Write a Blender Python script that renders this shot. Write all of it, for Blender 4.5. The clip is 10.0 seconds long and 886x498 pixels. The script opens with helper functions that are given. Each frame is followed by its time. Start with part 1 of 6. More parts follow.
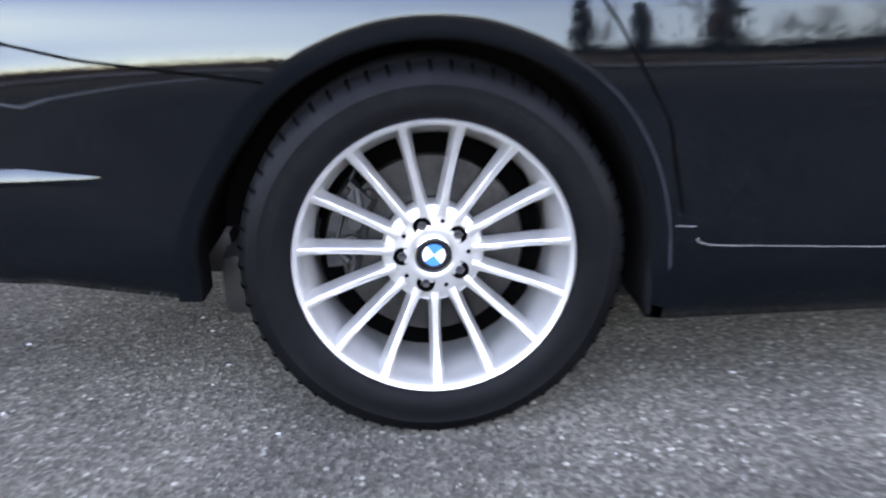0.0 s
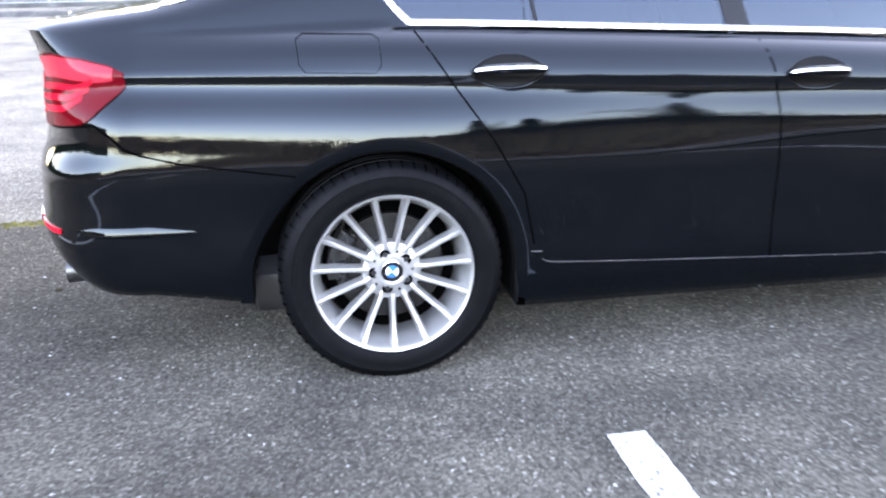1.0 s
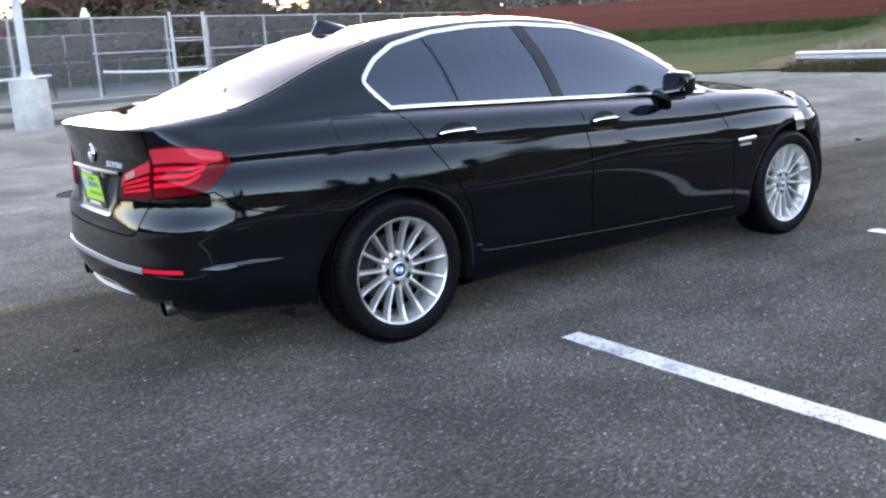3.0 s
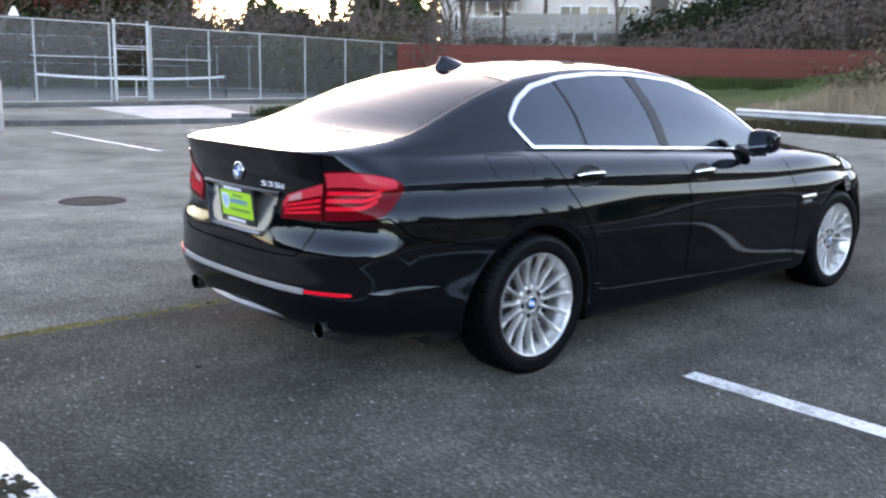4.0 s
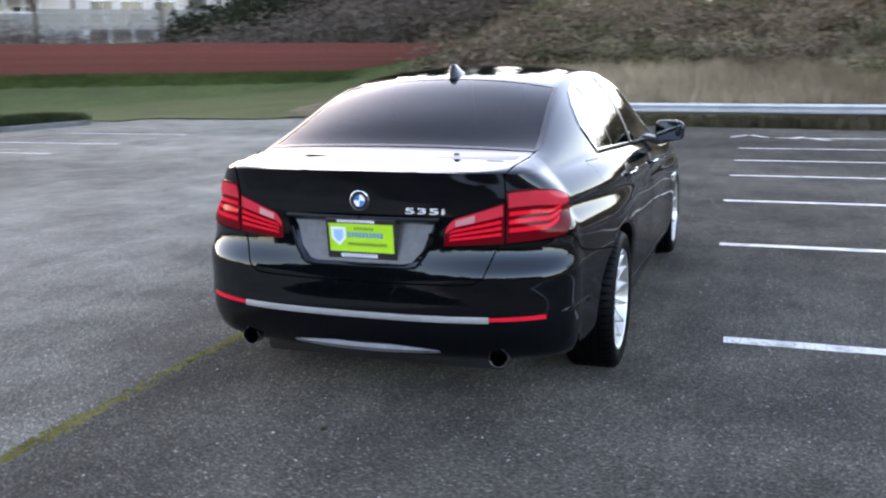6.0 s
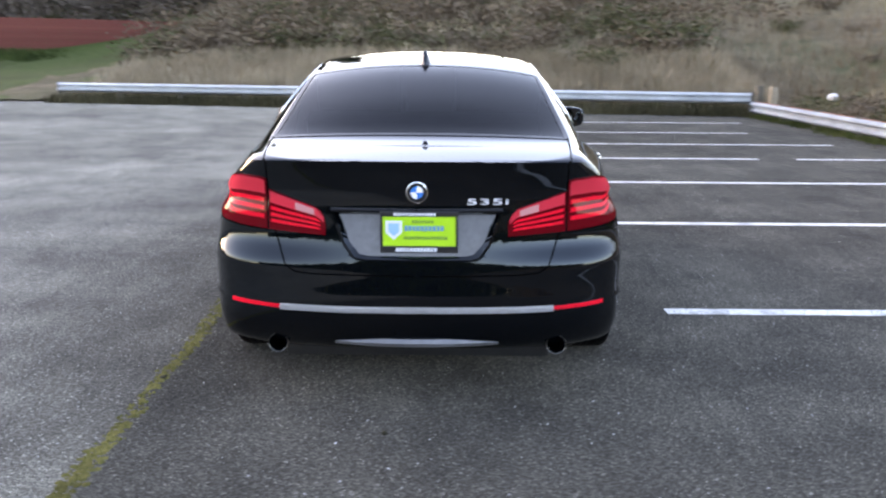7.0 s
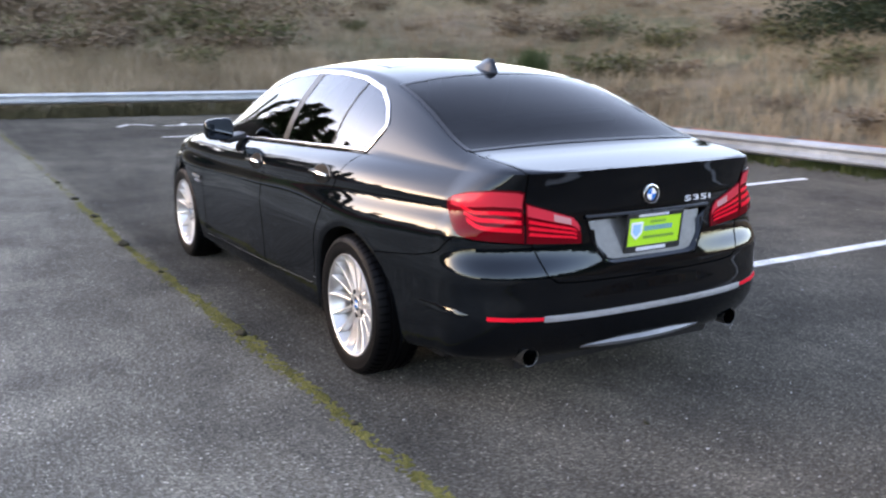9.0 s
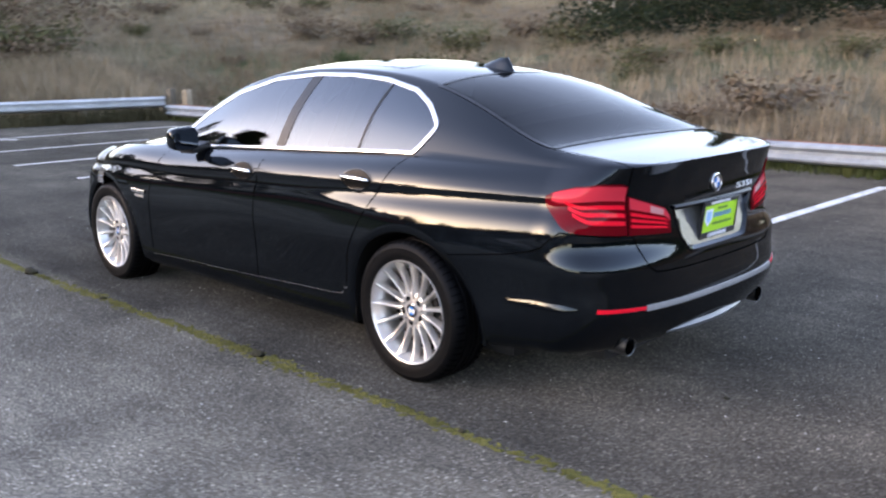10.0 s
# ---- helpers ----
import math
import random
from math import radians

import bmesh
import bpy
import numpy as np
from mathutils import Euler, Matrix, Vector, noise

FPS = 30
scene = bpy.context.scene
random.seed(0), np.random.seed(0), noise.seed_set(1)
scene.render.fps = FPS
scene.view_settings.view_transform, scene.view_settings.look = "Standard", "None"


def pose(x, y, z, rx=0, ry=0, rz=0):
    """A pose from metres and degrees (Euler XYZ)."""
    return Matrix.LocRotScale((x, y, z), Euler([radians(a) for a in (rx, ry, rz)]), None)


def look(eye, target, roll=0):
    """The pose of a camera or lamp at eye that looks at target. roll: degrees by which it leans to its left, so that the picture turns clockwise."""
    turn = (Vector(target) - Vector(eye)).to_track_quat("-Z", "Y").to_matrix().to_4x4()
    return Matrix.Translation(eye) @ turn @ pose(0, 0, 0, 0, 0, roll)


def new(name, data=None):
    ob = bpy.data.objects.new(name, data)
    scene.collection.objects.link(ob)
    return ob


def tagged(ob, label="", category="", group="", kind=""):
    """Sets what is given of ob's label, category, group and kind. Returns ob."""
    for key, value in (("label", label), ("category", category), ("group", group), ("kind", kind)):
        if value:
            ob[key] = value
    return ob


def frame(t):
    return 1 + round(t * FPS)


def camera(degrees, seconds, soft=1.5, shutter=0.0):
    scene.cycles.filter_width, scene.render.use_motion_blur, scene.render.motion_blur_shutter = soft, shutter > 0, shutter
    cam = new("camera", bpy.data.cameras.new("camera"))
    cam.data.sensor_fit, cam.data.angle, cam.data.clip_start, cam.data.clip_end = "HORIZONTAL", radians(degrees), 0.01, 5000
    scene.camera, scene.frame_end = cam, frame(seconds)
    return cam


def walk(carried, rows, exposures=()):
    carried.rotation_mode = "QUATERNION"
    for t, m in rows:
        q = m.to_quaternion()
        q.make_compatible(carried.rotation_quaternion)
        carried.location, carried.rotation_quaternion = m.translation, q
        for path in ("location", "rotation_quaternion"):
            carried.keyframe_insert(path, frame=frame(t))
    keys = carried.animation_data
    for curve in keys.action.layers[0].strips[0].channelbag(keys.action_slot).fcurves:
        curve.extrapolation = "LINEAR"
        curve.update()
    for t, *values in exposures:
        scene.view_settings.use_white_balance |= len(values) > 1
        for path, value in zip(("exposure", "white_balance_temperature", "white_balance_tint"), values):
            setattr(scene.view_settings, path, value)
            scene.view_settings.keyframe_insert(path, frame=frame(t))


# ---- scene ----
# the camera and its walk
cam = camera(52.1, 10.0, soft=2.2, shutter=0.5)
PATH = [
    (0, (-0.079, -2.387, 0.83), (0.041, -0.488, 0.214), -1.3),
    (0.5, (-0.149, -2.946, 1.025), (0.074, -1.045, 0.446), -0.6),
    (1, (-0.303, -3.44, 1.221), (0.033, -1.564, 0.613), -0.7),
    (1.5, (-0.629, -3.866, 1.296), (-0.108, -2.011, 0.76), -0.9),
    (2, (-1.122, -4.18, 1.321), (-0.345, -2.403, 0.831), -1.4),
    (2.2, (-1.34, -4.253, 1.326), (-0.478, -2.511, 0.856), -1.7),
    (3.3, (-2.487, -4.204, 1.306), (-1.281, -2.665, 0.884), -2.7),
    (3.5, (-2.688, -4.089, 1.345), (-1.457, -2.566, 0.939), -1.5),
    (4, (-3.064, -3.679, 1.376), (-1.757, -2.213, 0.998), 1.2),
    (4.5, (-3.475, -3.251, 1.388), (-1.969, -1.979, 1.054), 0.5),
    (5, (-3.81, -2.75, 1.377), (-2.144, -1.697, 1.033), -0.8),
    (5.5, (-4.112, -2.151, 1.405), (-2.356, -1.27, 1.029), -0.6),
    (6.8, (-4.527, -0.403, 1.462), (-2.573, -0.269, 1.053), -0.3),
    (7, (-4.512, -0.119, 1.459), (-2.557, -0.11, 1.036), 0.4),
    (7.5, (-4.477, 0.584, 1.484), (-2.538, 0.354, 1.049), 0.7),
    (8, (-4.386, 1.3, 1.507), (-2.516, 0.73, 1.083), 0.3),
    (8.5, (-4.125, 1.969, 1.507), (-2.314, 1.234, 1.084), 0.8),
    (9, (-3.818, 2.612, 1.51), (-2.128, 1.632, 1.083), -0.1),
    (9.5, (-3.398, 3.127, 1.506), (-1.861, 1.924, 1.07), 0.0),
    (10, (-2.977, 3.632, 1.497), (-1.592, 2.252, 1.075), -0.8),
]

EXPOSURE = [(0.0, 4.84, 8950, 33), (0.5, 5.08, 8900, 32), (1.0, 4.88, 8850, 31), (2.2, 3.90, 8600, 27), (3.5, 3.52, 8500, 26), (5.0, 3.26, 8350, 25), (7.0, 3.60, 8650, 28), (8.5, 3.54, 8650, 27), (10.0, 3.32, 8150, 28)]
walk(cam, [(t, look(eye, target, roll)) for t, eye, target, roll in PATH], EXPOSURE)

# ---- light ----
SUN_AZ, SUN_EL = 51.0, 11.0          # degrees from +x towards +y, and above the horizon
world = bpy.data.worlds.new("sky_world")
scene.world = world
world.use_nodes = True
wn = world.node_tree.nodes
sky = wn.new("ShaderNodeTexSky")
sky.sky_type = "NISHITA"
sky.sun_disc = False
sky.sun_elevation, sky.sun_rotation = radians(SUN_EL), radians(90.0 - SUN_AZ)
sky.air_density, sky.dust_density, sky.ozone_density = 0.8, 0.7, 1.4
wn["Background"].inputs["Strength"].default_value = 0.14
world.node_tree.links.new(sky.outputs["Color"], wn["Background"].inputs["Color"])
sun = new("sun", bpy.data.lights.new("sun", "SUN"))
sun.data.energy, sun.data.angle, sun.data.color = 0.03, radians(180.0), (0.92, 0.96, 1.0)
sa, se = radians(SUN_AZ), radians(50.0)
sun.matrix_world = look((0, 0, 30), (-math.cos(sa) * math.cos(se), -math.sin(sa) * math.cos(se), 30 - math.sin(se)))

# ---- materials ----


def mat(name, colour, rough=0.5, metal=0.0, coat=0.0, spec=0.5):
    m = bpy.data.materials.new(name)
    m.use_nodes = True
    b = m.node_tree.nodes["Principled BSDF"]
    b.inputs["Base Color"].default_value = (*colour, 1)
    b.inputs["Roughness"].default_value = rough
    b.inputs["Metallic"].default_value = metal
    b.inputs["Coat Weight"].default_value = coat
    b.inputs["Coat Roughness"].default_value = 0.03
    b.inputs["Specular IOR Level"].default_value = spec
    return m


def node(m, kind, **values):
    n = m.node_tree.nodes.new(kind)
    for key, value in values.items():
        n.inputs[key.replace("_", " ")].default_value = value
    return n


def link(m, a, b):
    m.node_tree.links.new(a, b)


def noise_at(m, scale, detail=4.0, rough=0.6, obj=True):
    tc = m.node_tree.nodes.new("ShaderNodeTexCoord")
    n = node(m, "ShaderNodeTexNoise", Scale=scale, Detail=detail, Roughness=rough)
    link(m, tc.outputs["Object"], n.inputs["Vector"])
    return n


def ramp(m, source, *stops):
    r = m.node_tree.nodes.new("ShaderNodeValToRGB")
    e = r.color_ramp.elements
    while len(e) < len(stops):
        e.new(0.5)
    for s, (at, c) in zip(e, stops):
        s.position = at
        s.color = (*c, 1) if len(c) == 3 else c
    link(m, source, r.inputs["Fac"])
    return r


def mix(m, fac, a, b, mode="MIX"):
    n = m.node_tree.nodes.new("ShaderNodeMix")
    n.data_type, n.blend_type = "RGBA", mode
    for at, v in ((0, fac), (6, a), (7, b)):
        if isinstance(v, bpy.types.NodeSocket):
            link(m, v, n.inputs[at])
        else:
            n.inputs[at].default_value = v if at == 0 else (*v, 1)
    return n.outputs[2]


def bsdf(m):
    return m.node_tree.nodes["Principled BSDF"]


def bump(m, source, strength=0.3, distance=0.01):
    n = node(m, "ShaderNodeBump", Strength=strength, Distance=distance)
    link(m, source, n.inputs["Height"])
    link(m, n.outputs["Normal"], bsdf(m).inputs["Normal"])
    return n


def mottled(name, a, b, scale, rough=0.8, bumpy=0.3, dist=0.01, metal=0.0, c=None, big=0.7):
    """Two-scale variation between colours a and b."""
    m = mat(name, a, rough, metal)
    fine, wide = noise_at(m, scale, 6, 0.65), noise_at(m, scale * 0.11, 3)
    r1 = ramp(m, fine.outputs["Fac"], (0.35, a), (0.65, b))
    dark = tuple(v * big for v in (c or a))
    r2 = ramp(m, wide.outputs["Fac"], (0.4, (1, 1, 1)), (0.7, (0, 0, 0)))
    link(m, mix(m, r2.outputs["Color"], dark, r1.outputs["Color"]), bsdf(m).inputs["Base Color"])
    bump(m, fine.outputs["Fac"], bumpy, dist)
    if rough >= 0.8:
        bsdf(m).inputs["Specular IOR Level"].default_value = 0.12
    return m


PAINT = mat("black_paint", (0.0013, 0.0019, 0.0028), 0.035, 0.0, 0.0, 0.5)
bsdf(PAINT).inputs["IOR"].default_value = 1.46
bsdf(PAINT).inputs["Specular Tint"].default_value = (0.80, 0.92, 1.0, 1.0)
n_peel = noise_at(PAINT, 260, 2)
bump(PAINT, n_peel.outputs["Fac"], 0.006, 0.0004)
n_dust = noise_at(PAINT, 3.0, 5)
link(PAINT, ramp(PAINT, n_dust.outputs["Fac"], (0.35, (0.025,) * 3), (0.75, (0.06,) * 3)).outputs["Color"], bsdf(PAINT).inputs["Roughness"])
TRIM = mottled("black_plastic", (0.012, 0.012, 0.013), (0.018, 0.018, 0.019), 90, 0.45, 0.1, 0.001)
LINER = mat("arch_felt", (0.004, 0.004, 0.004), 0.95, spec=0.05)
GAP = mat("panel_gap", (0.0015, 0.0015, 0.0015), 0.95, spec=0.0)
CHROME = mat("satin_chrome", (0.86, 0.87, 0.88), 0.16, 1.0)
n_c = noise_at(CHROME, 30, 3)
link(CHROME, ramp(CHROME, n_c.outputs["Fac"], (0.3, (0.12,) * 3), (0.7, (0.24,) * 3)).outputs["Color"], bsdf(CHROME).inputs["Roughness"])
ALLOY = mottled("silver_alloy", (0.60, 0.59, 0.575), (0.67, 0.66, 0.64), 40, 0.28, 0.03, 0.0005, 0.75, big=0.93)
ALLOY_DARK = mottled("shaded_alloy", (0.34, 0.34, 0.35), (0.42, 0.42, 0.43), 30, 0.42, 0.05, 0.001, 0.7, big=0.85)
STRIP = mottled("satin_grey_metal", (0.40, 0.405, 0.415), (0.47, 0.475, 0.485), 30, 0.34, 0.03, 0.0005, 0.55, big=0.9)
VALANCE = mottled("dark_satin_metal", (0.15, 0.152, 0.158), (0.20, 0.202, 0.208), 30, 0.4, 0.03, 0.0005, 0.4, big=0.9)
RUBBER = mottled("tyre_rubber", (0.0026, 0.0028, 0.0034), (0.0056, 0.0058, 0.0066), 35, 0.5, 0.2, 0.002)
bsdf(RUBBER).inputs["Specular IOR Level"].default_value = 0.075
IRON = mottled("brake_iron", (0.032, 0.031, 0.031), (0.065, 0.063, 0.061), 60, 0.45, 0.2, 0.001, 0.8)
CAST = mottled("dark_casting", (0.010, 0.010, 0.011), (0.026, 0.025, 0.024), 70, 0.6, 0.3, 0.002, 0.3)
LENS = mat("red_lens", (0.78, 0.012, 0.026), 0.05, 0.0, 0.45, 0.0)
LENS_TOP = mat("clear_red_lens", (0.56, 0.030, 0.046), 0.08, 0.0, 0.6, 0.0)
LENS_DARK = mat("dark_red_lens", (0.115, 0.002, 0.005), 0.06, 0.0, 0.45, 0.0)
for m in (LENS, LENS_TOP, LENS_DARK):
    bsdf(m).inputs["Coat IOR"].default_value = 1.38
LENS_PALE = mat("pale_lamp_lens", (0.52, 0.22, 0.22), 0.12, 0.0, 1.0)
PILLAR = mat("satin_black_pillar", (0.004, 0.004, 0.005), 0.3, 0.0, 0.0, 0.3)
CAP_BLUE = mat("enamel_blue", (0.006, 0.17, 0.50), 0.15, 0.0, 1.0)
CAP_WHITE = mat("enamel_white", (0.8, 0.8, 0.82), 0.15, 0.0, 1.0)
PLATE = mat("green_plate", (0.36, 0.68, 0.03), 0.35)
PLATE_INK = mat("plate_ink_blue", (0.10, 0.28, 0.42), 0.4)
PLATE_INK2 = mat("plate_ink_dark", (0.14, 0.30, 0.05), 0.4)
WHITE_INK = mat("white_print", (0.75, 0.77, 0.8), 0.4)
HOLLOW_SHADE = mat("hollow_shade", (0.002, 0.002, 0.002), 0.35, 0.0, 0.0, 0.12)
SEAT = mottled("dark_leather", (0.02, 0.02, 0.021), (0.03, 0.03, 0.03), 60, 0.5, 0.2, 0.002)
TINT = mat("tinted_glass", (0.02, 0.022, 0.026), 0.0, 0.0)
bsdf(TINT).inputs["Transmission Weight"].default_value = 1.0
bsdf(TINT).inputs["IOR"].default_value = 1.19
bsdf(TINT).inputs["Specular Tint"].default_value = (0.70, 0.86, 1.0, 1.0)
SIDE_TINT = TINT.copy()
SIDE_TINT.name = "tinted_side_glass"
bsdf(SIDE_TINT).inputs["IOR"].default_value = 1.85
MIRROR = mat("mirror_glass", (0.08, 0.09, 0.10), 0.02, 1.0)
HEAD = mat("clear_lamp", (0.16, 0.165, 0.175), 0.08, 0.4, 1.0)

# ---- mesh tools ----


def mesh_of(name, verts, faces, smooth=True, sharp=40.0):
    me = bpy.data.meshes.new(name)
    me.from_pydata([tuple(v) for v in verts], [], [tuple(f) for f in faces])
    me.update()
    if smooth:
        me.polygons.foreach_set("use_smooth", [True] * len(me.polygons))
        me.set_sharp_from_angle(angle=radians(sharp))
    return me


def put(name, me, material, parent=None, label="", m=None):
    """Links mesh data as one object, under a thing or a part."""
    ob = new(name, me)
    if material and not me.materials:
        me.materials.append(material)
    if parent is not None:
        ob.parent = parent
    if m is not None:
        ob.matrix_basis = m
    if label:
        ob["label"] = label
    return ob


def part(name, bm, material, parent=None, label="", smooth=True, sharp=40.0):
    """Links a bmesh as one object, under a thing or a part."""
    me = bpy.data.meshes.new(name)
    bm.normal_update()
    bm.to_mesh(me)
    bm.free()
    if smooth:
        me.polygons.foreach_set("use_smooth", [True] * len(me.polygons))
        me.set_sharp_from_angle(angle=radians(sharp))
    return put(name, me, material, parent, label)


def box(bm, m, bevel=0.0, segs=2):
    """A box of the unit cube's size under the matrix m, added to bm."""
    made = bmesh.ops.create_cube(bm, size=1.0, matrix=m)
    if bevel:
        edges = list({e for v in made["verts"] for e in v.link_edges})
        bmesh.ops.bevel(bm, geom=edges, offset=bevel, segments=segs, affect="EDGES", profile=0.6)
    return bm


def at_box(x0, x1, y0, y1, z0, z1):
    return Matrix.Translation(((x0 + x1) / 2, (y0 + y1) / 2, (z0 + z1) / 2)) @ Matrix.Diagonal((x1 - x0, y1 - y0, z1 - z0, 1))


def tube(bm, a, b, r0, r1=None, seg=10):
    """A round bar from a to b."""
    a, b = Vector(a), Vector(b)
    m = Matrix.Translation((a + b) / 2) @ (b - a).to_track_quat("Z", "Y").to_matrix().to_4x4()
    bmesh.ops.create_cone(bm, cap_ends=True, segments=seg, radius1=r0, radius2=r0 if r1 is None else r1, depth=(b - a).length, matrix=m)
    return bm


def lathe(profile, seg=64, a0=0.0, a1=360.0):
    """Turns (radius, along) pairs round the y axis; returns verts and faces."""
    whole = abs(a1 - a0 - 360.0) < 1e-6
    n = seg if whole else seg + 1
    verts = []
    for k in range(n):
        a = radians(a0 + (a1 - a0) * k / seg)
        verts += [(r * math.cos(a), y, r * math.sin(a)) for r, y in profile]
    p, faces = len(profile), []
    for k in range(seg):
        i, j = k * p, ((k + 1) % n) * p
        faces += [(i + q, i + q + 1, j + q + 1, j + q) for q in range(p - 1)]
    return verts, faces


def grid_faces(rows, cols, base=0):
    return [(base + r * cols + c, base + r * cols + c + 1, base + (r + 1) * cols + c + 1, base + (r + 1) * cols + c)
            for r in range(rows - 1) for c in range(cols - 1)]


def spline(xs, ys):
    """Natural cubic spline through the knots; straight on beyond them."""
    xs, ys = np.array(xs, float), np.array(ys, float)
    n, h = len(xs), np.diff(xs)
    a, b = np.eye(n), np.zeros(n)
    for i in range(1, n - 1):
        a[i, i - 1:i + 2] = h[i - 1], 2 * (h[i - 1] + h[i]), h[i]
        b[i] = 6 * ((ys[i + 1] - ys[i]) / h[i] - (ys[i] - ys[i - 1]) / h[i - 1])
    m = np.linalg.solve(a, b)

    def f(x):
        x = np.asarray(x, float)
        i = np.clip(np.searchsorted(xs, x) - 1, 0, n - 2)
        xc = np.clip(x, xs[0], xs[-1])
        d, e = xs[i + 1] - xc, xc - xs[i]
        return (m[i] * d**3 + m[i + 1] * e**3) / (6 * h[i]) + (ys[i] / h[i] - m[i] * h[i] / 6) * d + (ys[i + 1] / h[i] - m[i + 1] * h[i] / 6) * e
    return f


# ---- the car: its surface ----
# x ahead from the rear axle, y to the car's left, z up
WB, HUB_Z, ARCH_R = 2.968, 0.330, 0.378
X_REAR, X_FRONT = -0.70, 3.15
ST = (-0.70, -0.35, 0.0, 0.6, 1.4, 2.2, 2.97, 3.15)


def line(ys, zs, xr, zr, xf, zf, nr=2.5, nf=2.3, corner=0.0):
    """One waistline of the body: half width and height along the side, and where it crosses the middle at both ends."""
    fy, fz = spline(ST, ys), spline(ST, zs)
    pts = []
    for a in np.linspace(90, 0, 45)[:-1]:
        s, c = math.sin(radians(a)), math.cos(radians(a))
        x, y = X_REAR + (xr - X_REAR) * s ** (2 / nr), float(fy(X_REAR)) * c ** (2 / nr)
        k = (s ** (2 / nr)) ** 2
        out = corner * (2 * s * c) ** 2
        pts.append((x - out * s, y + out * c, float(fz(X_REAR)) * (1 - k) + zr * k))
    for x in np.linspace(X_REAR, X_FRONT, 129):
        pts.append((x, float(fy(x)), float(fz(x))))
    for a in np.linspace(0, 90, 31)[1:]:
        s, c = math.sin(radians(a)), math.cos(radians(a))
        x, y = X_FRONT + (xf - X_FRONT) * s ** (2 / nf), float(fy(X_FRONT)) * c ** (2 / nf)
        k = (s ** (2 / nf)) ** 2
        pts.append((x, y, float(fz(X_FRONT)) * (1 - k) + zf * k))
    return np.array(pts)


LINES = [
    line((0.60, 0.62, 0.62, 0.64, 0.64, 0.64, 0.62, 0.60), (0.27, 0.24, 0.20, 0.165, 0.165, 0.165, 0.19, 0.21), -0.93, 0.27, 3.55, 0.22),
    line((0.825, 0.855, 0.875, 0.875, 0.875, 0.875, 0.872, 0.852), (0.292, 0.245, 0.205, 0.188, 0.186, 0.186, 0.20, 0.215), -1.000, 0.290, 3.70, 0.20),
    line((0.845, 0.883, 0.906, 0.905, 0.905, 0.905, 0.905, 0.885), (0.365, 0.34, 0.32, 0.31, 0.30, 0.29, 0.30, 0.31), -1.066, 0.385, 3.79, 0.30, 2.7),
    line((0.850, 0.884, 0.914, 0.912, 0.912, 0.914, 0.920, 0.895), (0.470, 0.46, 0.45, 0.44, 0.43, 0.42, 0.43, 0.44), -1.086, 0.480, 3.83, 0.42, 2.8),
    line((0.852, 0.891, 0.929, 0.924, 0.922, 0.924, 0.929, 0.900), (0.580, 0.58, 0.58, 0.57, 0.56, 0.55, 0.56, 0.55), -1.075, 0.575, 3.82, 0.52, 2.8),
    line((0.853, 0.898, 0.936, 0.930, 0.928, 0.929, 0.933, 0.903), (0.662, 0.66, 0.66, 0.65, 0.64, 0.63, 0.64, 0.63), -1.066, 0.645, 3.80, 0.58, 2.8, corner=0.004),
    line((0.845, 0.892, 0.930, 0.924, 0.927, 0.927, 0.928, 0.898), (0.718, 0.72, 0.72, 0.71, 0.70, 0.69, 0.69, 0.68), -1.055, 0.712, 3.78, 0.63, 2.6, corner=-0.010),
    line((0.823, 0.870, 0.908, 0.909, 0.915, 0.915, 0.910, 0.882), (0.830, 0.825, 0.82, 0.808, 0.785, 0.762, 0.76, 0.745), -1.037, 0.832, 3.74, 0.69, 2.7, corner=-0.006),
    line((0.788, 0.841, 0.881, 0.897, 0.903, 0.899, 0.889, 0.860), (0.896, 0.893, 0.886, 0.871, 0.839, 0.809, 0.795, 0.778), -1.031, 0.900, 3.72, 0.712, 2.7),
    line((0.792, 0.845, 0.885, 0.902, 0.908, 0.904, 0.886, 0.855), (0.925, 0.922, 0.915, 0.90, 0.868, 0.838, 0.82, 0.80), -1.030, 0.935, 3.70, 0.73, 2.7),
    line((0.760, 0.815, 0.858, 0.872, 0.880, 0.875, 0.862, 0.830), (0.972, 0.976, 0.976, 0.962, 0.930, 0.895, 0.868, 0.84), -1.036, 1.00, 3.66, 0.755, 3.2),
    line((0.700, 0.738, 0.768, 0.792, 0.800, 0.795, 0.775, 0.745), (1.035, 1.036, 1.038, 1.018, 0.985, 0.950, 0.915, 0.89), -1.045, 1.050, 3.60, 0.785, 4.2),
]
NU = len(LINES[0])
# upright curves: one stretch below the crease, one above it
CREASE = 9


def upright(pts, counts):
    """A smooth curve through pts with counts[i] steps between neighbours."""
    p = np.array(pts)
    t = np.r_[0, np.cumsum(np.maximum(np.linalg.norm(np.diff(p, axis=0), axis=1), 1e-5))]
    s = np.concatenate([np.linspace(t[i], t[i + 1], c + 1)[:-1] for i, c in enumerate(counts)] + [[t[-1]]])
    return np.stack([spline(t, p[:, k])(s) for k in range(3)], 1)


LOW = np.array([np.concatenate([upright([L[i] for L in LINES[:CREASE + 1]], (2, 3, 4, 4, 4, 4, 5, 4, 3))[:-1],
                                upright([L[i] for L in LINES[CREASE:]], (3, 4))]) for i in range(NU)])
NV = LOW.shape[1]
FLANK = LOW.copy()      # the flank as it is before the arches are cut

